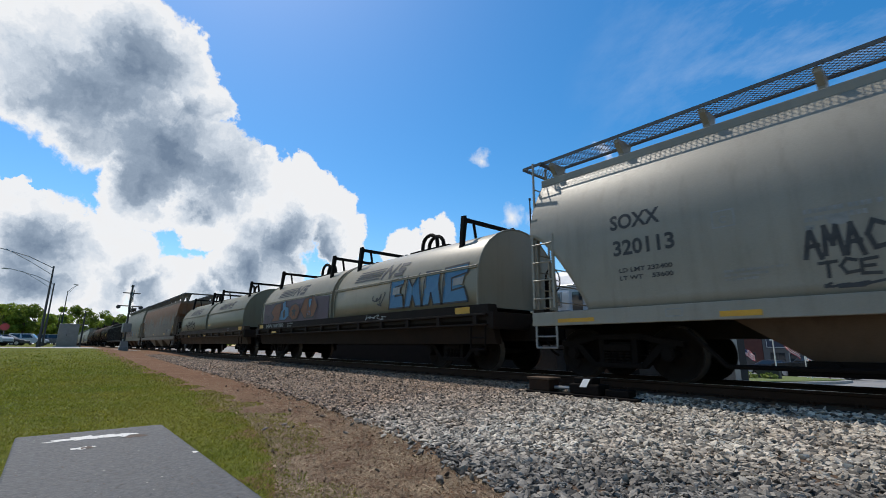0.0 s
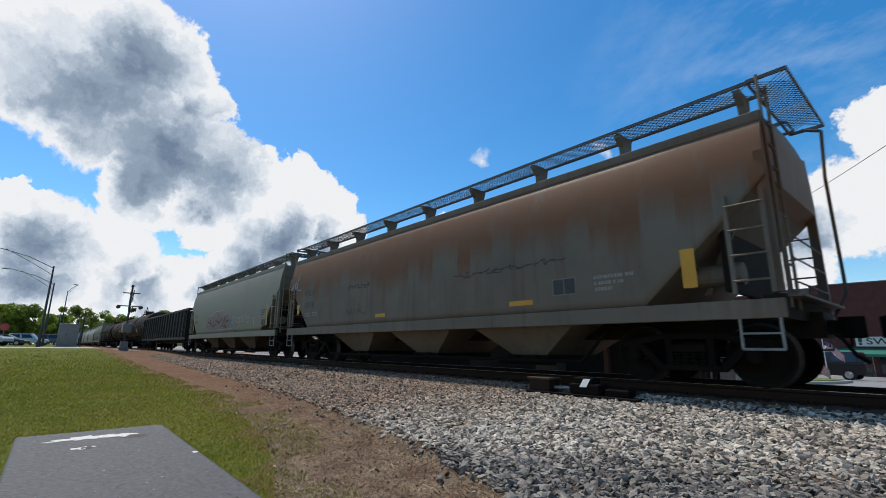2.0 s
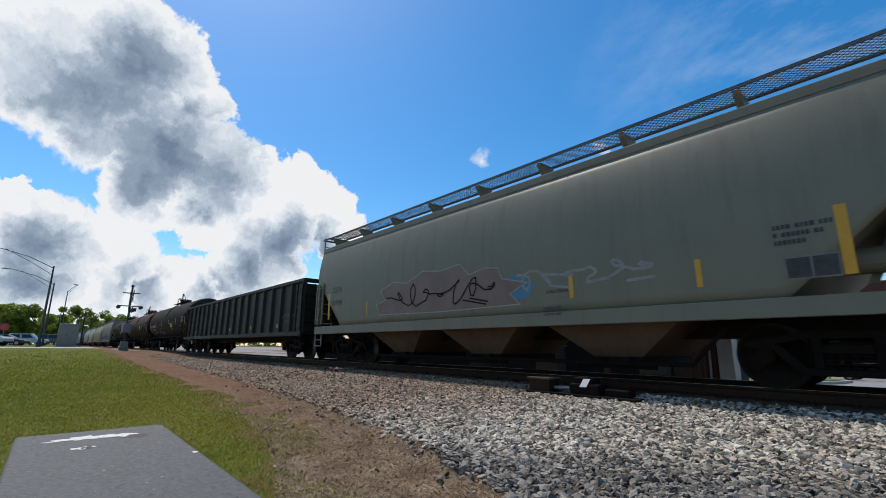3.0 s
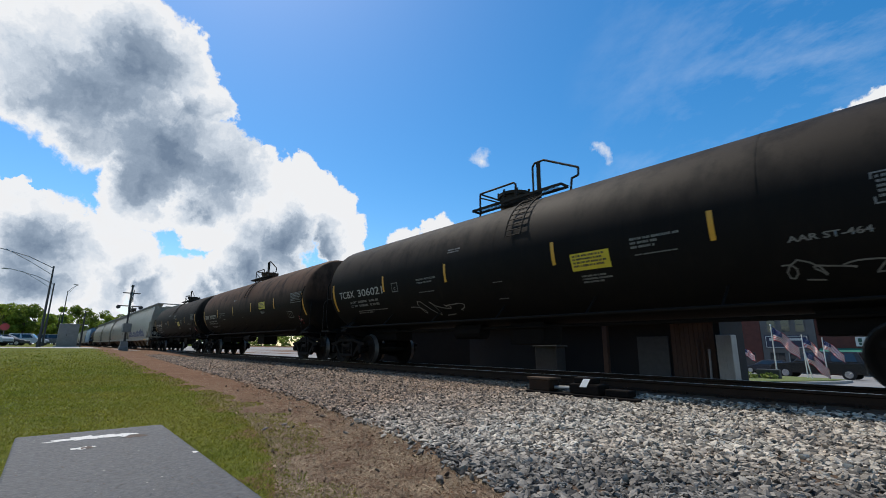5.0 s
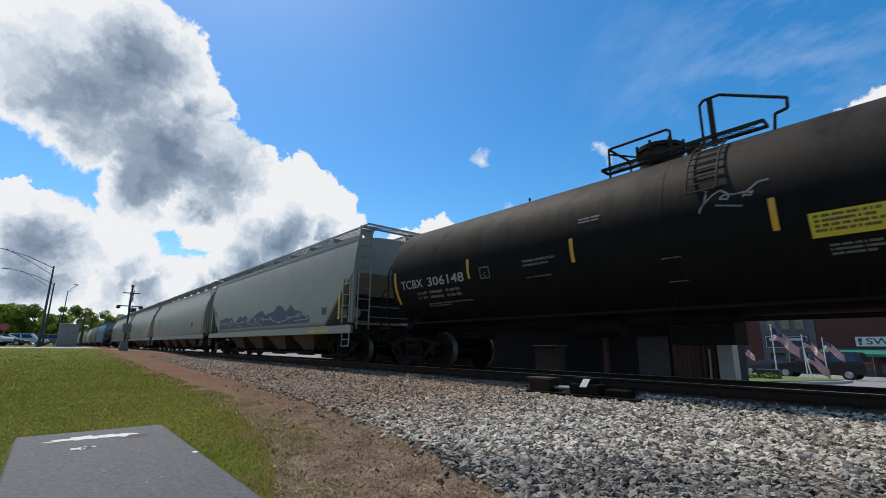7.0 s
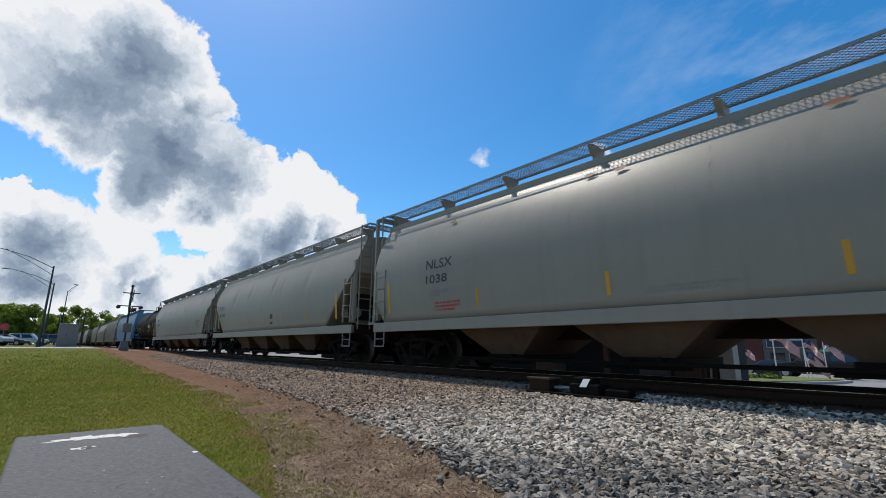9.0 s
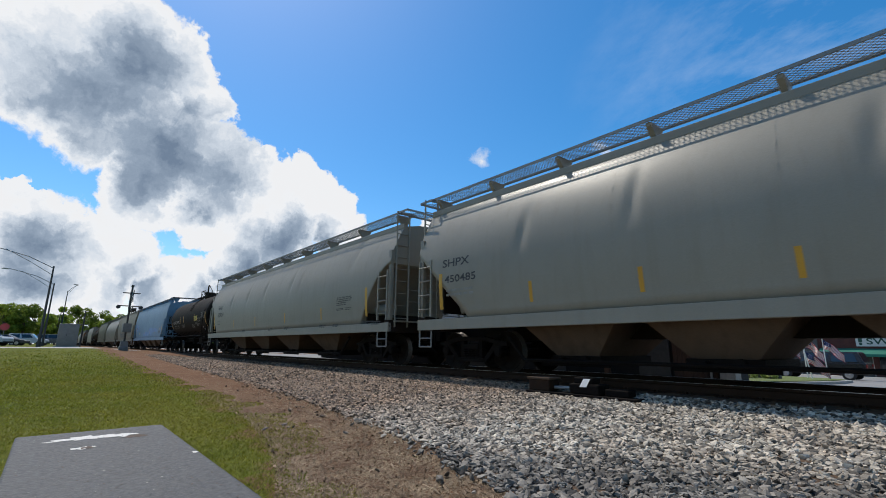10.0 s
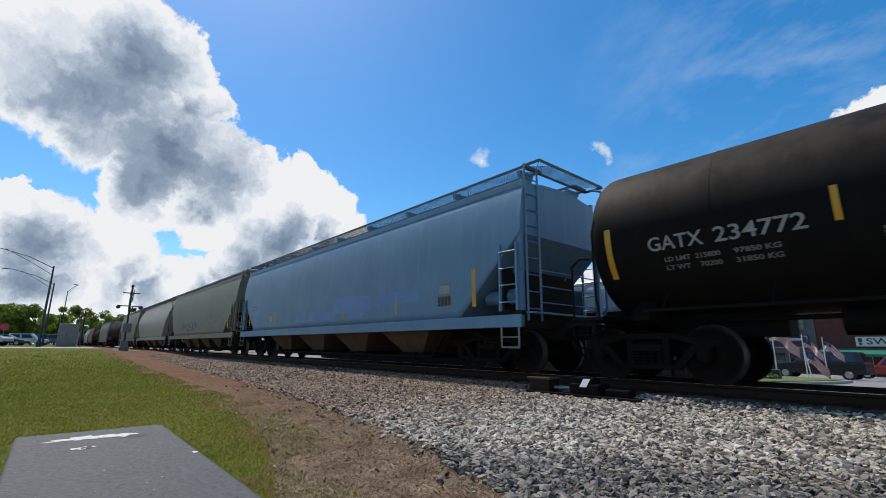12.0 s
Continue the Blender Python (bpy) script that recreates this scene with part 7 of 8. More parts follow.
def passenger_car():
    """Stainless streamlined coach on display behind the track."""
    c = thing("passenger_coach", "fluted stainless steel passenger coach parked behind the track", "railway coach", pose(0, 17.2, -0.15))
    x0, x1 = -33.0, -8.2
    out = [(-1.50, 1.55), (-1.52, 2.9), (-1.46, 3.25), (-1.25, 3.65), (-0.8, 3.92), (0, 4.02), (0.8, 3.92), (1.25, 3.65), (1.46, 3.25), (1.52, 2.9), (1.50, 1.55)]
    bm = bmesh.new()
    prism(bm, out, x0, x1, "x")
    body = part("body", bm, M_STEEL, c)
    for k in range(7):
        bm = bmesh.new()
        z = 1.65 + k * 0.09
        rod(bm, (x0, -1.515, z), (x1, -1.515, z), 0.028, 6)
        part("flute", bm, M_STEEL, body)
    for k in range(3):
        bm = bmesh.new()
        rod(bm, (x0, -1.50, 3.05 + k * 0.08), (x1, -1.50, 3.05 + k * 0.08), 0.022, 6)
        part("flute", bm, M_STEEL, body)
    for k in range(9):
        x = x0 + 2.0 + k * 2.35
        bm = bmesh.new()
        box(bm, x, x + 1.5, -1.54, -1.50, 2.32, 2.95, 0.01)
        fr = part("window", bm, M_GALV, body)
        bm = bmesh.new()
        box(bm, x + 0.07, x + 1.43, -1.548, -1.541, 2.38, 2.89)
        part("pane", bm, M_DARKGLASS, fr)
    bm = bmesh.new()
    box(bm, -10.35, -9.55, -1.545, -1.50, 1.62, 3.05, 0.02)
    d = part("door", bm, M_FRAME, body)
    bm = bmesh.new()
    box(bm, -10.18, -9.72, -1.556, -1.546, 1.95, 2.90)
    part("pane", bm, M_DARKGLASS, d)
    bm = bmesh.new()
    # Solid to the ground: dark block added for the shade under the coach.
    box(bm, x0 + 0.5, x1 - 0.2, -1.4, 1.4, -0.55, 1.55)
    for xx in (x0 + 3, x1 - 3):
        box(bm, xx - 1.5, xx + 1.5, -1.25, 1.25, 0.15, 0.75)
    part("underframe", bm, M_TRUCK, c)
    for xx in (x0 + 3, x1 - 3):
        for dx in (-1.2, 1.2):
            bm = bmesh.new()
            rod(bm, (xx + dx, -0.85, 0.08), (xx + dx, 0.85, 0.08), 0.46, 20)
            part("wheel", bm, M_WHEEL, c)


def timber_store():
    """Dark timber shed and lockers close behind the rails."""
    s = thing("storage_shed", "low dark storage shed of brown boards and grey panels", "shed", pose(0, 13.3, FAR_Z))
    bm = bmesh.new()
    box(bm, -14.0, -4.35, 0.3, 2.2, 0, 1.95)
    # Near-black body stands in for the shade beneath the coach behind.
    part("body", bm, surface("shed_black_for_shade", (0.006, 0.0055, 0.005), (0.009, 0.008, 0.007), 2.0, 0.9, bump=0.2), s)
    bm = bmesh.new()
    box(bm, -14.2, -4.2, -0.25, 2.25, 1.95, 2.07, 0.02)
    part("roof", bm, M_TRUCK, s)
    for k in range(9):
        x = -5.62 + k * 0.125
        bm = bmesh.new()
        box(bm, x, x + 0.118, 0.255, 0.30, 0.0, 1.72, 0.004)
        part("board", bm, M_TIMBER, s)
    bm = bmesh.new()
    box(bm, -6.62, -5.70, 0.22, 0.30, 0.0, 1.30, 0.01)
    part("grey_panel", bm, M_SLAB, s)
    bm = bmesh.new()
    box(bm, -7.55, -7.40, -0.15, 0.0, 0.0, 1.75, 0.01)
    part("post", bm, M_TIMBER, s)
    bm = bmesh.new()
    box(bm, -4.42, -4.05, 0.12, 0.55, 0.0, 1.32, 0.02)
    lk = part("locker", bm, M_GALV, s, "pale grey metal locker")
    bm = bmesh.new()
    for k in range(4):
        box(bm, -4.39 + k * 0.075, -4.36 + k * 0.075, 0.112, 0.12, 0.05, 1.25)
    part("locker_ribs", bm, M_GALV, lk)
    # relay cabinet in front of the shed
    c = thing("relay_cabinet", "low dull grey metal relay cabinet beside the track", "cabinet", pose(-9.15, 12.6, FAR_Z))
    bm = bmesh.new()
    box(bm, -0.42, 0.42, -0.25, 0.25, 0.0, 0.98, 0.02)
    b = part("body", bm, M_SLAB, c)
    bm = bmesh.new()
    box(bm, -0.48, 0.48, -0.31, 0.31, 0.98, 1.03, 0.01)
    part("lid", bm, M_SLAB, c)
    bm = bmesh.new()
    box(bm, -0.36, 0.36, -0.265, -0.25, 0.08, 0.92, 0.005)
    part("cabinet_door", bm, M_SLAB, b)
    for k, x in enumerate((-4.62, -4.75, -4.9)):
        bm = bmesh.new()
        rod(bm, (x, 0.12, 0.0), (x, 0.18, (0.95, 1.25, 1.2)[k]), 0.03, 8)
        part("pipe", bm, M_GALV if k == 0 else M_TIMBER, s)


def shop_row():
    y = 62.0
    row = thing("shop_row", "two-storey row of shops with red brick and grey fronts", "shops", pose(0, y, -2.12))
    H = 9.4

    def wall(x0, x1, mat, h, bays, name="front_wall", label=""):
        """A front with real openings: piers, a bulkhead under the glass and a band above."""
        bm = bmesh.new()
        z1, z2 = 0.35, 2.35
        box(bm, x0, x1, 0, 0.3, z2, h)
        xs = [x0]
        for a, b, d in bays:
            xs += [a, b]
            box(bm, a, b, 0, 0.3, 0, 0.02 if d else z1)
        xs.append(x1)
        for a, b in zip(xs[::2], xs[1::2]):
            if b > a:
                box(bm, a, b, 0, 0.3, 0, z2)
        w = part(name, bm, mat, row, label)
        bm = bmesh.new()
        box(bm, x0 - 0.03, x1 + 0.03, -0.08, 0.4, h, h + 0.12, 0.02)
        part("coping", bm, M_GREYWALL, w)
        for a, b, d in bays:
            zl = 0.02 if d else z1
            bm = bmesh.new()
            t = 0.07
            box(bm, a, b, 0.10, 0.18, zl, zl + t)
            box(bm, a, b, 0.10, 0.18, z2 - t, z2)
            box(bm, a, a + t, 0.10, 0.18, zl + t, z2 - t)
            box(bm, b - t, b, 0.10, 0.18, zl + t, z2 - t)
            if not d:
                box(bm, (a + b) / 2 - t / 2, (a + b) / 2 + t / 2, 0.10, 0.18, zl + t, z2 - t)
            fr = part("door_frame" if d else "window_frame", bm, M_FRAME if d else M_DARKPOLE, w)
            bm = bmesh.new()
            box(bm, a + t, b - t, 0.13, 0.15, zl + t, z2 - t)
            part("pane", bm, M_DARKGLASS, fr)
        return w

    brick = wall(-10.6, 16.0, M_BRICK, H, ((-9.9, -8.0, 0), (-7.6, -6.5, 1), (-6.1, -3.4, 0), (-2.6, 0.2, 0), (0.6, 1.7, 1), (2.2, 6.0, 0)), label="red brick shop front")
    grey = wall(-15.6, -10.65, M_GREYWALL, H - 0.25, ((-15.0, -13.6, 0), (-13.3, -12.3, 1), (-12.0, -11.0, 0)), label="grey shop front")
    wall(-19.5, -15.65, M_BRICK, H - 0.6, ((-18.8, -16.4, 0),), label="orange brick shop front")
    wall(-100.0, -30.0, M_GREYWALL, 5.0, tuple((-97.0 + 9 * k, -92.0 + 9 * k, 0) for k in range(7)), label="plain pale shop front")
    bm = bmesh.new()
    for a, b, h in ((-10.6, 16.0, H - 0.3), (-15.6, -10.65, H - 0.5), (-19.5, -15.65, H - 0.9), (-100.0, -30.0, 4.8)):
        box(bm, a + 0.02, b - 0.02, 0.31, 12.0, 0, h)
    part("rear_mass", bm, M_GREYWALL, row)
    # upper windows on the grey front
    for x in (-15.0, -13.7, -12.4):
        bm = bmesh.new()
        box(bm, x, x + 0.95, -0.05, -0.001, 4.5, 6.2, 0.02)
        fr = part("window_frame", bm, M_GREYWALL, grey)
        bm = bmesh.new()
        box(bm, x + 0.1, x + 0.85, -0.058, -0.051, 4.6, 5.32)
        part("pane", bm, M_DARKGLASS, fr)
        bm = bmesh.new()
        box(bm, x + 0.1, x + 0.85, -0.058, -0.051, 5.40, 6.1)
        part("pane", bm, M_DARKGLASS, fr)
    # green awning
    bm = bmesh.new()
    prism(bm, ((-1.1, 2.05), (-1.1, 2.30), (-0.002, 2.85), (-0.002, 2.75)), -10.5, 8.0, "x")
    part("awning", bm, M_AWNING, brick, "green cloth awning")
    # white board with green lettering
    bm = bmesh.new()
    box(bm, -7.55, 0.6, -0.12, -0.001, 3.05, 4.0, 0.01)
    sg = part("sign_board", bm, M_SIGNWHITE, brick, "white shop sign board")
    letters("sign_writing", "SWEET", 0.85, M_GREENTEXT, sg, lambda u, v: Vector((-6.75 + u, -0.125, 3.24 + v)), bold=0.012, fit=(3.6, 0.62))
    bm = bmesh.new()
    rod(bm, (-7.2, -0.121, 3.30), (-7.2, -0.126, 3.30), 0.13, 12)
    box(bm, -7.35, -7.05, -0.126, -0.121, 3.46, 3.86)
    part("sign_emblem", bm, M_GREENTEXT, sg)
    # navy board with a white border and plain bars
    bm = bmesh.new()
    box(bm, -15.3, -11.3, -0.12, -0.001, 2.80, 4.25, 0.01)
    nv = part("navy_sign", bm, M_NAVY, grey, "navy shop sign with a thin white border")
    bm = bmesh.new()
    for a, b, c, d in ((-15.2, -11.4, 4.10, 4.15), (-15.2, -11.4, 2.90, 2.95), (-15.2, -15.15, 2.95, 4.10), (-11.45, -11.4, 2.95, 4.10)):
        box(bm, a, b, -0.126, -0.121, c, d)
    x = -14.85
    for w in (0.28, 0.23, 0.26, 0.22, 0.25, 0.23, 0.0, 0.25, 0.26, 0.20, 0.26, 0.25, 0.23):
        if w:
            box(bm, x, x + w - 0.05, -0.126, -0.121, 3.66, 3.92)
        x += (w or 0.13)
    box(bm, -13.8, -12.8, -0.126, -0.121, 3.25, 3.30)
    part("sign_bars", bm, M_SIGNWHITE, nv)
    # pavement along the shops
    bm = bmesh.new()
    box(bm, -100, 30, -2.4, 0.0, -0.05, 0.14, 0.02)
    part("footpath", bm, M_KERB, row)


def small_shrub(x, y, seed):
    t = thing("shrub", "small yellow-green shrub in the grass island", "shrub", pose(x, y, ground_z(x, y) + 0.13), group="shrubs of the island")
    bm = bmesh.new()
    for k in range(5):
        rod(bm, (0, 0, 0), (0.15 * math.cos(k * 1.3), 0.1 * math.sin(k * 1.3), 0.16), 0.01, 5)
    part("stems", bm, M_BARK, t)
    leaf_cloud("leaves", [(0, 0, 0.13, 0.17), (0.18, 0, 0.10, 0.13), (-0.18, 0.02, 0.10, 0.13)], 260, 0.045, seed, surface("lime_leaves", (0.22, 0.27, 0.04), (0.16, 0.22, 0.03), 3, 0.7, bump=0, per_piece=0.3), t)


def build_far_side():
    bm = bmesh.new()
    xs = [-300, -120, -70, -60, -50, -40, -30, -15, -6, 0, 10, 60, 300]
    ys = (12.3, 13.0, 16, 20, 28, 40, 59.6)
    rows = [[bm.verts.new((x, y, ground_z(x, max(y, 13.0)) + 0.012)) for y in ys] for x in xs]
    for a, c in zip(rows, rows[1:]):
        for i in range(len(ys) - 1):
            bm.faces.new((a[i], c[i], c[i + 1], a[i + 1]))
    tagged(part("street", bm, M_STREET), "sunlit pale street surface behind the track", "street", kind="structure")
    # grass island with its kerb, lying on the falling ground
    out = [(-16.0, 14.8), (-4.4, 14.8), (-3.9, 19.0), (-3.7, 25.0), (-3.9, 29.0), (-5.0, 31.0), (-7.0, 31.8), (-16.0, 30.5)]
    isl = thing("grass_island", "raised grass island with a pale concrete kerb", "traffic island", kind="structure")

    def slab(bm, pts, lo, hi):
        prism(bm, pts, 0.0, 1.0, "z")
        for v in bm.verts:
            v.co.z = ground_z(v.co.x, v.co.y) + (hi if v.co.z > 0.5 else lo)
    bm = bmesh.new()
    slab(bm, out, -0.1, 0.12)
    part("kerb", bm, M_KERB, isl)
    cx, cy = -10, 23.5
    bm = bmesh.new()
    slab(bm, [(cx + (x - cx) * 0.965, cy + (y - cy) * 0.97) for x, y in out], 0.0, 0.15)
    part("turf", bm, M_TURF, isl)

    def gz(x, y):
        return ground_z(x, y) + 0.14
    starred = "striped flag with blue starred corner on a white pole"
    flag(starred, -5.55, 23.6, gz(-5.5, 23.6), 1.58, 0.95, 0.85, 1)
    flag(starred, -5.70, 29.7, gz(-5.7, 29.7), 1.28, 0.85, 0.85, 2)
    flag("striped flag drooping on a leaning white pole", -5.10, 27.4, gz(-5.1, 27.4), 0.55, 0.9, 0.8, 3, -0.15)
    flag(starred, -5.10, 31.0, gz(-5.1, 31.0), 1.15, 0.85, 0.75, 4)
    flag("small striped flag on a thin pole", -10.9, 38.0, ground_z(-10.9, 38.0), 0.75, 0.9, 0.5, 5)
    bm = bmesh.new()
    z = gz(-5.4, 22.2)
    box(bm, -5.95, -5.15, 22.2, 22.5, z - 0.02, z + 0.36, 0.03)
    tagged(part("stone_block", bm, M_SLAB), "low dark stone marker block on the grass", "stone block")
    for k, (x, y) in enumerate(((-6.0, 19.4), (-5.7, 20.3), (-5.25, 21.2))):
        small_shrub(x, y, 40 + k)
    motor_car("parked_van", "black people carrier parked by the grass island", "car", car_paint("black_car_paint", (0.012, 0.012, 0.013)), pose(-6.6, 37.9, ground_z(-6.6, 37.9) + 0.01, 0, 0, 176), "suv", 4.9)
    motor_car("parked_car", "dark blue-grey car parked before the shops", "car", car_paint("dark_blue_car_paint", (0.018, 0.022, 0.032)), pose(-14.0, 57.0, ground_z(-14.0, 57.0) + 0.01, 0, 0, 180), "sedan", 4.7)
    for k, (x, y, c, knd) in enumerate(((-38.0, 26.5, (0.6, 0.6, 0.6), "sedan"), (-31.5, 26.0, (0.02, 0.02, 0.022), "suv"), (-44.5, 26.5, (0.55, 0.56, 0.57), "suv"))):
        motor_car("parked_car", ("white saloon parked across the street", "black car parked across the street", "silver estate parked across the street")[k], "car", car_paint("kerbside_car_paint", c), pose(x, y, ground_z(x, y) + 0.01, 0, 0, 8), knd)
    TRAFFIC.append((motor_car("white_car", "white sport utility car driving along the street", "car", car_paint("white_car_paint", (0.62, 0.62, 0.62)), pose(-10.2, 48.0, -1.5), "suv", 4.8), 48.5, ((0, -5.1), (1.1, -9.2), (2.2, -12.8), (2.5, -13.1), (3.2, -14.6), (4.8, -23.0), (8.0, -42.0), (12, -66.0))))
    TRAFFIC.append((motor_car("red_pickup", "red pickup driving along the street", "pickup truck", car_paint("red_truck_paint", (0.30, 0.03, 0.02)), pose(20, 51.0, -1.6), "pickup", 5.4), 51.5, ((0, 32.0), (4, 20.0), (8, 8.0), (12, -4.0))))
    # tall flagpole
    f = thing("flagpole", "tall dark flagpole with a limp striped flag", "flagpole", pose(-15.5, 20.0, ground_z(-15.5, 20.0)))
    bm = bmesh.new()
    rod(bm, (0, 0, 0), (0, 0, 9.6), 0.07, 10, 0.04)
    rod(bm, (0, 0, 9.6), (0, 0, 9.72), 0.07, 8)
    part("pole", bm, M_DARKPOLE, f)
    for k in range(7):
        bm = bmesh.new()
        x0, x1 = 0.05 + k * 0.045, 0.05 + (k + 1) * 0.045
        z0, z1 = 9.1 - 0.05 * k, 7.0 - 0.1 * (k % 3)
        for a in range(6):
            za, zb = z0 + (z1 - z0) * a / 6, z0 + (z1 - z0) * (a + 1) / 6
            w = 0.03 * math.sin(a * 1.7 + k)
            bm.faces.new([bm.verts.new(c) for c in ((x0, w, za), (x1, -w, za), (x1, -w, zb), (x0, w, zb))])
        part("fold", bm, M_FLAGRED if k % 2 else (M_FLAGBLUE if k < 3 else M_FLAGWHITE), f)
    # globe lamp on a post
    g = thing("globe_lamp", "dark post lamp with a pale globe", "street lamp", pose(-5.1, 14.6, FAR_Z))
    bm = bmesh.new()
    rod(bm, (0, 0, 0), (0, 0, 3.5), 0.05, 10, 0.035)
    rod(bm, (0, 0, 0), (0, 0, 0.5), 0.11, 10, 0.07)
    rod(bm, (0, 0, 3.42), (0, 0, 3.55), 0.09, 10)
    part("post", bm, M_DARKPOLE, g)
    bm = bmesh.new()
    bmesh.ops.create_uvsphere(bm, u_segments=16, v_segments=10, radius=0.16, matrix=Matrix.Translation((0, 0, 3.69)))
    part("globe", bm, M_LAMPGLASS, g, smooth=True)
    # overhead cable
    cu = bpy.data.meshes.new("cable")
    bm = bmesh.new()
    a, b = Vector((-16.0, 60.0, 14.0)), Vector((3.5, 20.0, 9.6))
    pts = [a + (b - a) * (k / 16) - Vector((0, 0, 1.1 * math.sin(math.pi * k / 16) * 0.4)) for k in range(17)]
    tube(bm, pts, 0.018, 5)
    tagged(part("overhead_cable", bm, M_DARKPOLE), "thin black overhead cable", "cable")
    passenger_car()
    timber_store()
    shop_row()


def build_road_end():
    # the road over the crossing
    bm = bmesh.new()
    ys = [-120, -60, -30, -15, -8, -4, 0, 3, 5, 6.4]
    rows = [[bm.verts.new((x, y, ground_z(x, 0) * (1 - sstep(3, 6.4, y)) - 0.02 * sstep(3, 6.4, y) + 0.012)) for y in ys] for x in (-57.5, -54, -50, -46.5)]
    for a, b in zip(rows, rows[1:]):
        for i in range(len(ys) - 1):
            bm.faces.new((a[i], b[i], b[i + 1], a[i + 1]))
    tagged(part("road", bm, M_CONC), "pale concrete road over the level crossing", "road", kind="structure")
    bm = bmesh.new()
    box(bm, -57.5, -46.5, YC - 0.66, YC + 0.66, -0.14, -0.012)
    box(bm, -57.5, -46.5, YC - 2.5, YC - 0.83, -0.14, -0.012)
    box(bm, -57.5, -46.5, YC + 0.83, YC + 2.5, -0.14, -0.012)
    tagged(part("crossing_panels", bm, M_ASPHALT), "asphalt panels between the rails at the crossing", "level crossing", kind="structure")
    crossing_signal(-44.0, 4.45, ground_z(-44, 4.4) - 0.05)
    c = thing("signal_cabinet", "plain grey metal signal cabinet beside the road", "cabinet", pose(-60.0, 1.25, 0.25))
    bm = bmesh.new()
    box(bm, -0.6, 0.6, -0.8, 0.8, 0.1, 2.3, 0.03)
    part("body", bm, M_SIGNAL, c)
    bm = bmesh.new()
    box(bm, -0.7, 0.7, -1.0, 1.0, -0.1, 0.1)
    part("plinth", bm, M_CONC, c)
    bm = bmesh.new()
    box(bm, 0.6, 0.62, -0.8, -0.03, 0.25, 2.15, 0.005)
    d = part("cabinet_door", bm, M_SIGNAL, c)
    bm = bmesh.new()
    box(bm, 0.62, 0.66, -0.14, -0.10, 1.1, 1.3)
    part("handle", bm, M_DARKPOLE, d)
    bm = bmesh.new()
    box(bm, 0.6, 0.62, 0.03, 0.8, 0.25, 2.15, 0.005)
    part("cabinet_door", bm, M_SIGNAL, c)
    street_lamp(-60.0, -0.85, 0.3, 8.3, 5.0, "tall dark street lamp with a long curved arm")
    street_lamp(-80.0, -0.75, 0.3, 8.6, 4.6, "dark street lamp with a curved arm farther off")
    street_lamp(-120.0, 1.2, 0.3, 11.2, -1.6, "distant street lamp with a short arm")
    sp = thing("utility_pole", "short dark utility pole beside the crossing", "utility pole", pose(-64.0, 2.5, 0.25))
    bm = bmesh.new()
    rod(bm, (0, 0, 0), (0, 0, 3.9), 0.09, 8, 0.07)
    rod(bm, (0, -0.35, 2.4), (0, 0.6, 2.4), 0.04, 6)
    part("pole", bm, M_DARKPOLE, sp)
    st = thing("stop_sign", "small red stop sign on a thin post", "road sign", pose(-72.0, -4.2, 0.3))
    bm = bmesh.new()
    rod(bm, (0, 0, 0), (0, 0, 2.2), 0.03, 6)
    part("post", bm, M_GALV, st)
    bm = bmesh.new()
    prism(bm, [(0.42 * math.cos(math.pi / 8 + k * math.pi / 4), 2.1 + 0.42 * math.sin(math.pi / 8 + k * math.pi / 4)) for k in range(8)], 0.03, 0.05, "x")
    part("plate", bm, M_RED, st)
    for k, (x, y, c, kind, rz) in enumerate(((-70, -5.6, (0.62, 0.62, 0.62), "pickup", 62), (-76, -8.6, (0.60, 0.60, 0.61), "suv", 70), (-84, -4.6, (0.05, 0.05, 0.055), "sedan", 75),
                                             (-80, -6.8, (0.5, 0.51, 0.52), "sedan", 66), (-92, -2.6, (0.58, 0.58, 0.6), "suv", 80), (-95, 0.4, (0.09, 0.10, 0.11), "suv", 80))):
        motor_car("parked_car", ("white pickup parked beyond the road", "white estate parked beyond the road", "dark saloon parked beyond the road", "silver saloon parked beyond the road", "white car parked beyond the road", "grey car parked beyond the road")[k], "car", car_paint("parked_car_paint", c), pose(x, y, 0.28, 0, 0, rz), kind)
    r = random.Random(8)
    for k in range(11):
        x = -118 - r.uniform(0, 26)
        y = -12.0 + k * 1.25 + r.uniform(-0.5, 0.5)
        tree(x, y, 0.2, r.uniform(6.5, 9.8) * (0.8 if k in (0, 1) else 1.0), r.uniform(2.6, 3.6), 100 + k, M_LEAF if k % 3 else M_LEAF_DK, ("broad green roadside tree in full leaf", "darker dense green roadside tree")[0 if k % 3 else 1])
    for k in range(9):
        x = -170 - r.uniform(0, 60)
        tree(x, 6.0 + k * 3.2, 0.2, r.uniform(9.5, 13), r.uniform(4.2, 5.4), 140 + k, M_LEAF if k % 2 else M_LEAF_DK, "leafy green tree beyond the end of the train", 2600, 0.36)
    tree(-70, 32.0, -0.3, 9.4, 3.6, 171, M_LEAF, "leafy green tree behind the train")
    tree(-78, 36.0, -0.3, 9.0, 3.6, 172, M_LEAF, "leafy green tree behind the train")
    # far woods close the view
    cs = []
    for k in range(120):
        a = -1.9 + 3.2 * k / 119
        rad = 330 + r.uniform(-25, 25)
        cs.append((-rad * math.cos(a), rad * math.sin(a), r.uniform(1.5, 6.0), r.uniform(7, 10)))
    w = leaf_cloud("far_woods", cs, 16000, 1.6, 77, M_LEAF_DK, None)
    tagged(w, "low dark line of woods on the horizon", "woods", kind="stuff")


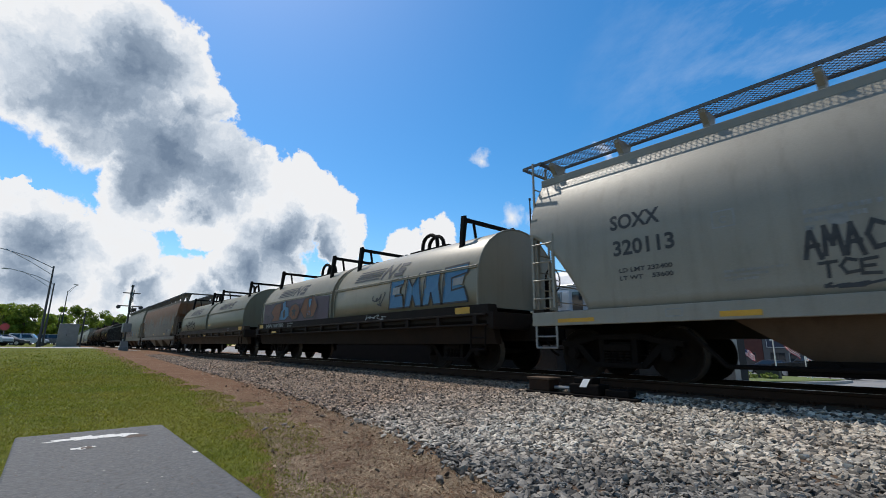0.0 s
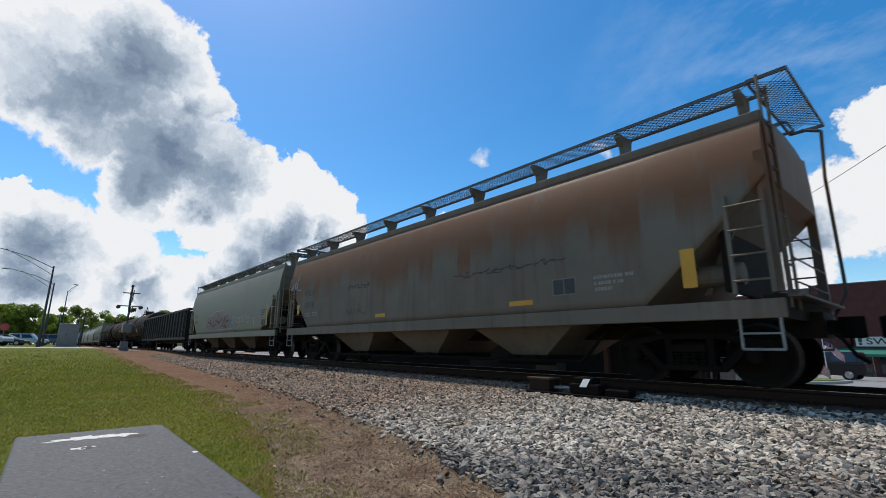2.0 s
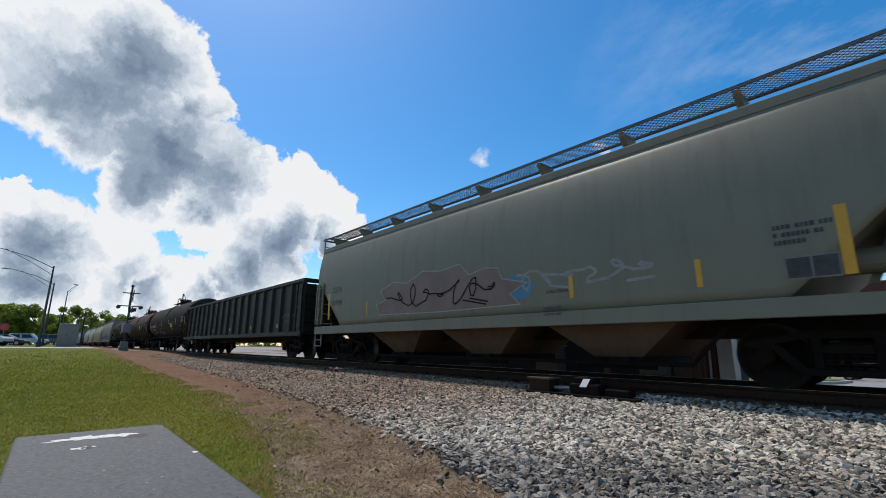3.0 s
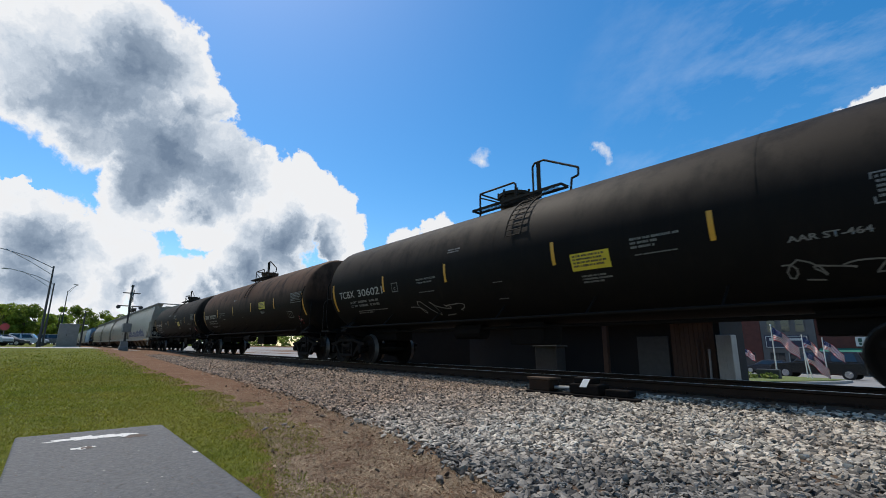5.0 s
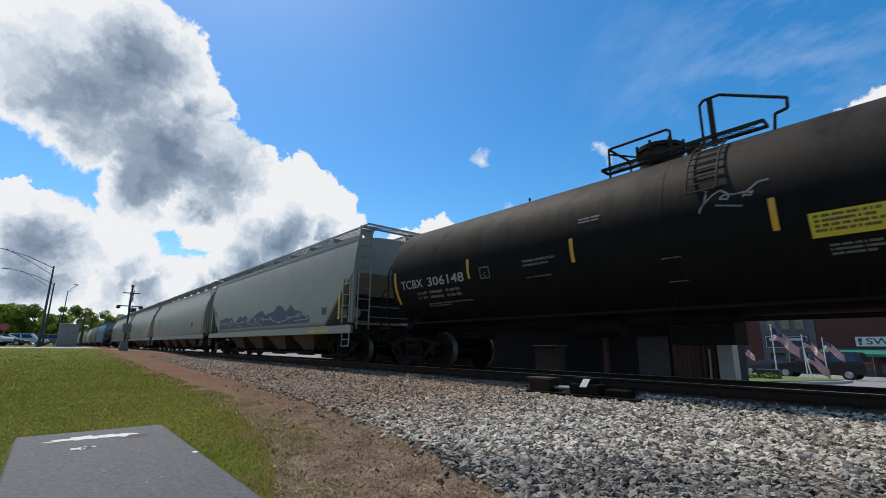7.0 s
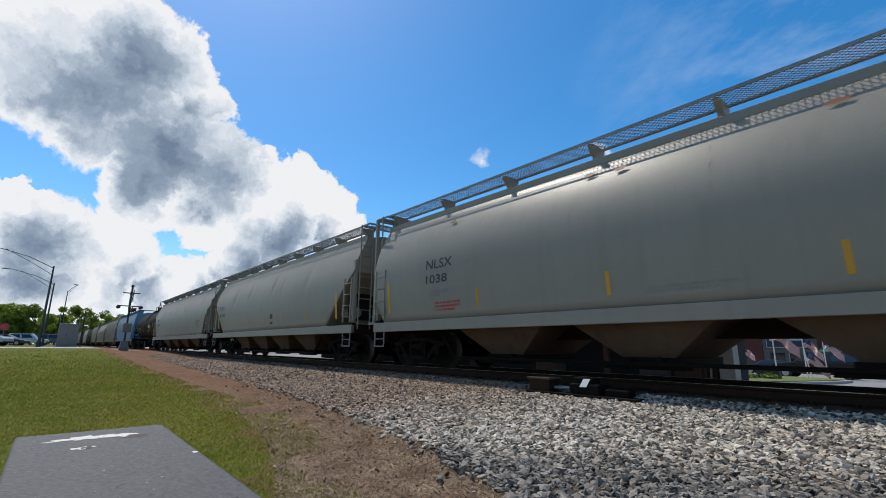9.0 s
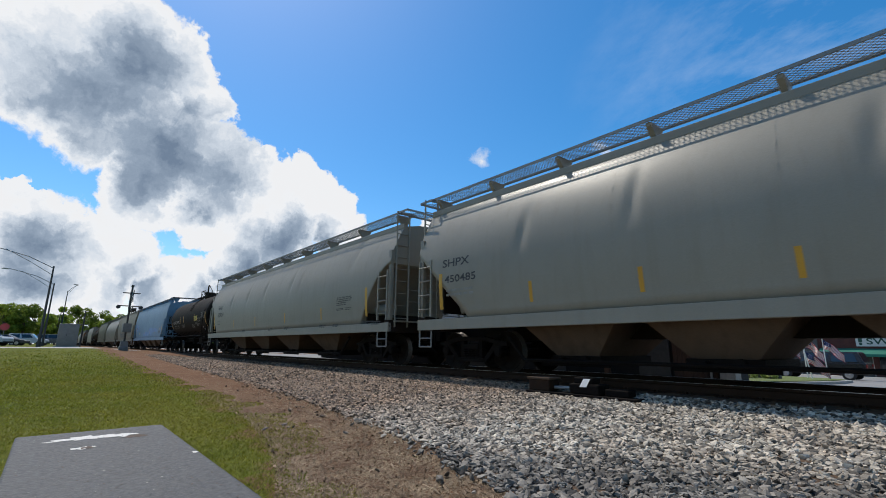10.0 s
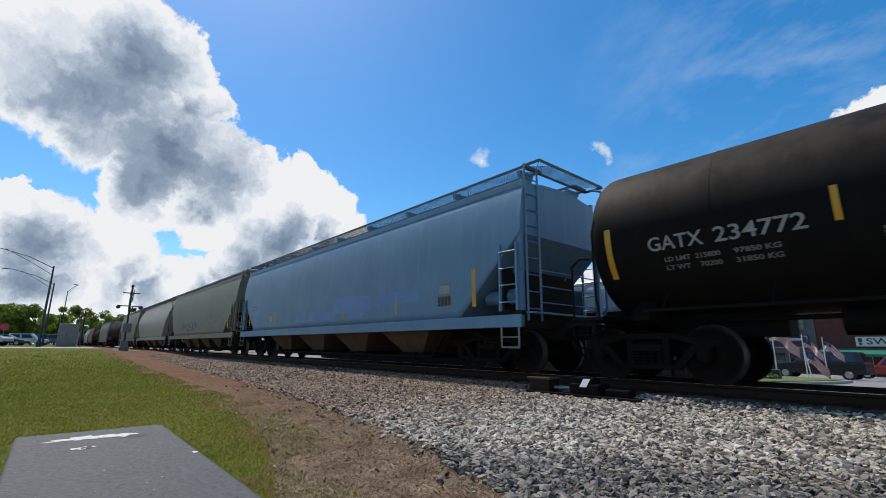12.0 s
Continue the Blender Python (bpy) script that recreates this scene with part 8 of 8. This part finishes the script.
def grass_blades():
    rs = np.random.RandomState(11)
    n = 300000
    x = -2.2 - rs.exponential(6.5, n)
    y = rs.uniform(-6.5, 3.2, n)
    e = np.array([lawn_edge(a) for a in x])
    wob = np.array([1.1 * noise.noise((a * 1.3, b * 1.3, 2.0)) + 0.5 * noise.noise((a * 4, b * 4, 5.0)) for a, b in zip(x, y)])
    keep = (y + 0.55 * wob < e + 0.22) & ~((x > -7.0) & (y > -0.17) & (y < 1.27)) & (x > -42)
    x, y = x[keep], y[keep]
    n = len(x)
    z = np.array([ground_z(a, b) + 0.03 * noise.noise((a * 0.7, b * 0.7, 0)) for a, b in zip(x, y)]) - 0.004
    h = rs.uniform(0.012, 0.036, n) * (1 + np.clip((-x - 8) / 20, 0, 1))
    w = rs.uniform(0.0022, 0.0055, n) * (1 + np.clip((-x - 4) / 6, 0, 5))
    a = rs.uniform(0, 6.283, n)
    lx, ly = rs.normal(0, 0.03, n), rs.normal(0, 0.03, n)
    P = np.stack([np.stack([x - np.cos(a) * w, y - np.sin(a) * w, z], -1), np.stack([x + np.cos(a) * w, y + np.sin(a) * w, z], -1), np.stack([x + lx, y + ly, z + h], -1)], 1)
    me = bpy.data.meshes.new("grass_blades")
    me.vertices.add(n * 3)
    me.vertices.foreach_set("co", P.astype(np.float32).ravel())
    me.loops.add(n * 3)
    me.loops.foreach_set("vertex_index", np.arange(n * 3, dtype=np.int32))
    me.polygons.add(n)
    me.polygons.foreach_set("loop_start", np.arange(0, n * 3, 3, dtype=np.int32))
    me.update()
    m = surface("grass_blade_green", (0.150, 0.190, 0.012), (0.25, 0.23, 0.026), 0.5, 0.6, bump=0.0, per_piece=0.5, spec=0.2, thin=0.35)
    tagged(linked("grass_blades", me, m), "short mown grass blades of the lawn", "grass", kind="stuff")


def dry_litter():
    """Straw, clods and stray chips on the bare strip."""
    rs = np.random.RandomState(21)
    n = 70000
    x = -1.9 - rs.exponential(4.2, n)
    e0 = np.array([lawn_edge(a) for a in x])
    e1 = np.array([ballast_edge(a) for a in x])
    y = e0 - 0.2 + rs.uniform(0, 1, n) * (e1 - e0 + 0.3)
    z = np.array([ground_z(a, b) + 0.03 * noise.noise((a * 0.7, b * 0.7, 0)) for a, b in zip(x, y)]) + rs.uniform(0.001, 0.012, n)
    a = rs.uniform(0, 6.283, n)
    l = rs.uniform(0.006, 0.034, n)
    w = rs.uniform(0.001, 0.0025, n) * (1 + (rs.uniform(0, 1, n) < 0.12) * 3)
    c, s = np.cos(a), np.sin(a)
    t = rs.normal(0, 0.012, n)
    P = np.stack([np.stack([x - c * l - s * w, y - s * l + c * w, z], -1), np.stack([x - c * l + s * w, y - s * l - c * w, z], -1), np.stack([x + c * l + s * w, y + s * l - c * w, z + t], -1), np.stack([x + c * l - s * w, y + s * l + c * w, z + t], -1)], 1)
    me = bpy.data.meshes.new("dry_litter")
    me.vertices.add(n * 4)
    me.vertices.foreach_set("co", P.astype(np.float32).ravel())
    me.loops.add(n * 4)
    me.loops.foreach_set("vertex_index", np.arange(n * 4, dtype=np.int32))
    me.polygons.add(n)
    me.polygons.foreach_set("loop_start", np.arange(0, n * 4, 4, dtype=np.int32))
    me.update()
    m = surface("dry_straw", (0.34, 0.26, 0.17), (0.17, 0.11, 0.07), 2.0, 0.9, bump=0.0, per_piece=0.5, spec=0.2)
    tagged(linked("dry_litter", me, m), "dry straw and chips on the bare dirt", "litter", kind="stuff")


def rail_device():
    """Low trackside rail lubricator against the near rail."""
    d = thing("rail_lubricator", "dark low trackside device with rusty boxes and a bright reflector", "track device", pose(-4.62, 7.15, -0.30))
    bm = bmesh.new()
    box(bm, -1.013, 1.147, -0.22, 0.22, -0.062, 0.075, 0.015)
    part("base_plate", bm, M_TRUCK, d)
    bm = bmesh.new()
    box(bm, -0.972, -0.513, -0.16, 0.16, 0.075, 0.275, 0.02)
    b = part("left_box", bm, M_RAIL, d)
    bm = bmesh.new()
    box(bm, -0.999, -0.486, -0.18, 0.18, 0.275, 0.312, 0.01)
    part("lid", bm, M_CHUTE, b)
    bm = bmesh.new()
    box(bm, -0.081, 0.486, -0.18, 0.18, 0.075, 0.250, 0.03)
    box(bm, 0.000, 0.351, -0.14, 0.14, 0.250, 0.350, 0.02)
    box(bm, 0.567, 0.972, -0.12, 0.14, 0.075, 0.188, 0.02)
    part("gear_case", bm, M_TRUCK, d)
    bm = bmesh.new()
    v = [bm.verts.new(c) for c in ((0.14, -0.195, 0.20), (0.27, -0.195, 0.20), (0.33, -0.150, 0.335), (0.20, -0.150, 0.335))]
    bm.faces.new(v)
    part("reflector", bm, M_FLAGWHITE, d, "bright reflector plate")
    bm = bmesh.new()
    rod(bm, (-0.5, 0, 0.14), (-0.08, 0, 0.16), 0.03, 8)
    part("rod", bm, M_GALV, d)
    bm = bmesh.new()
    rod(bm, (0.3, 0.1, 0.1), (0.9, 0.18, 0.08), 0.02, 6)
    part("rod", bm, M_GALV, d)


def pad_chips():
    pad = bpy.data.objects["concrete_pad"]
    z = -0.4475

    def blot(name, cx, cy, lx, ly, mat, seed, rot=0.0, zz=0.0):
        bm = bmesh.new()
        r = random.Random(seed)
        n = 22
        vs = []
        for k in range(n):
            t = 2 * math.pi * k / n
            f = r.uniform(0.55, 1.15)
            u, v = lx * math.cos(t) * f, ly * math.sin(t) * f
            vs.append(bm.verts.new((cx + u * math.cos(rot) - v * math.sin(rot), cy + u * math.sin(rot) + v * math.cos(rot), z + zz)))
        bm.faces.new(vs)
        part(name, bm, mat, pad)
    blot("bare_patch", -6.45, 0.42, 0.13, 0.32, M_CHIP, 1, 0.12)
    blot("bare_patch", -6.40, 0.74, 0.12, 0.18, M_CHIP, 2, 0.2, 0.0002)
    blot("rust_patch", -6.25, 0.88, 0.10, 0.13, M_CHIPRUST, 3, 0.0, 0.0006)
    blot("bare_patch", -5.85, 0.40, 0.09, 0.10, M_CHIP, 4)
    blot("rust_patch", -5.85, 0.42, 0.06, 0.06, M_CHIPRUST, 5, 0, 0.0006)
    blot("bare_patch", -3.62, 0.62, 0.025, 0.05, M_CHIP, 6)
    blot("bare_patch", -3.48, 0.70, 0.02, 0.035, M_CHIP, 7)
    blot("bare_patch", -5.0, 1.2, 0.05, 0.03, M_CHIP, 9)
    r = random.Random(31)
    for name, mat, count, zz in (("pale_flecks", M_KERB, 70, 0.0003), ("dark_pitting", M_CHIPRUST, 260, 0.0004)):
        bm = bmesh.new()
        for k in range(count):
            x, y = r.uniform(-6.9, -3.0), r.uniform(-0.10, 1.2)
            d = r.uniform(0.002, 0.009)
            n = 6
            bm.faces.new([bm.verts.new((x + d * r.uniform(0.6, 1.6) * math.cos(6.283 * i / n), y + d * r.uniform(0.6, 1.3) * math.sin(6.283 * i / n), z + zz)) for i in range(n)])
        tagged(part(name, bm, mat, pad), kind="stuff")


build_far_side()
build_road_end()
grass_blades()
dry_litter()
rail_device()
pad_chips()


# ---- what moves ----
def motions():
    """The whole train rolls past at one speed, hanging back for an instant now and then; every wheelset turns with it."""
    def run(t):
        return SPEED * (t - sum(min(CHECK, max(0.0, t - h)) for h in CHECKS))
    beats = [k / FPS for k in range(int(12 * FPS) + 1)]
    for car, x in MOVERS:
        walk(car, [(t, pose(x + run(t), YC, 0)) for t in beats])
    for car, y, way in TRAFFIC:
        walk(car, [(t, pose(x, y, ground_z(x, y) + 0.02, 0, 0, 180)) for t, x in way])
    for ws, dx in WHEELS:
        walk(ws, [(k / FPS, pose(dx, 0, 0.457) @ Matrix.Rotation(run(k / FPS) / 0.457, 4, "Y")) for k in range(int(12 * FPS) + 1)])


motions()
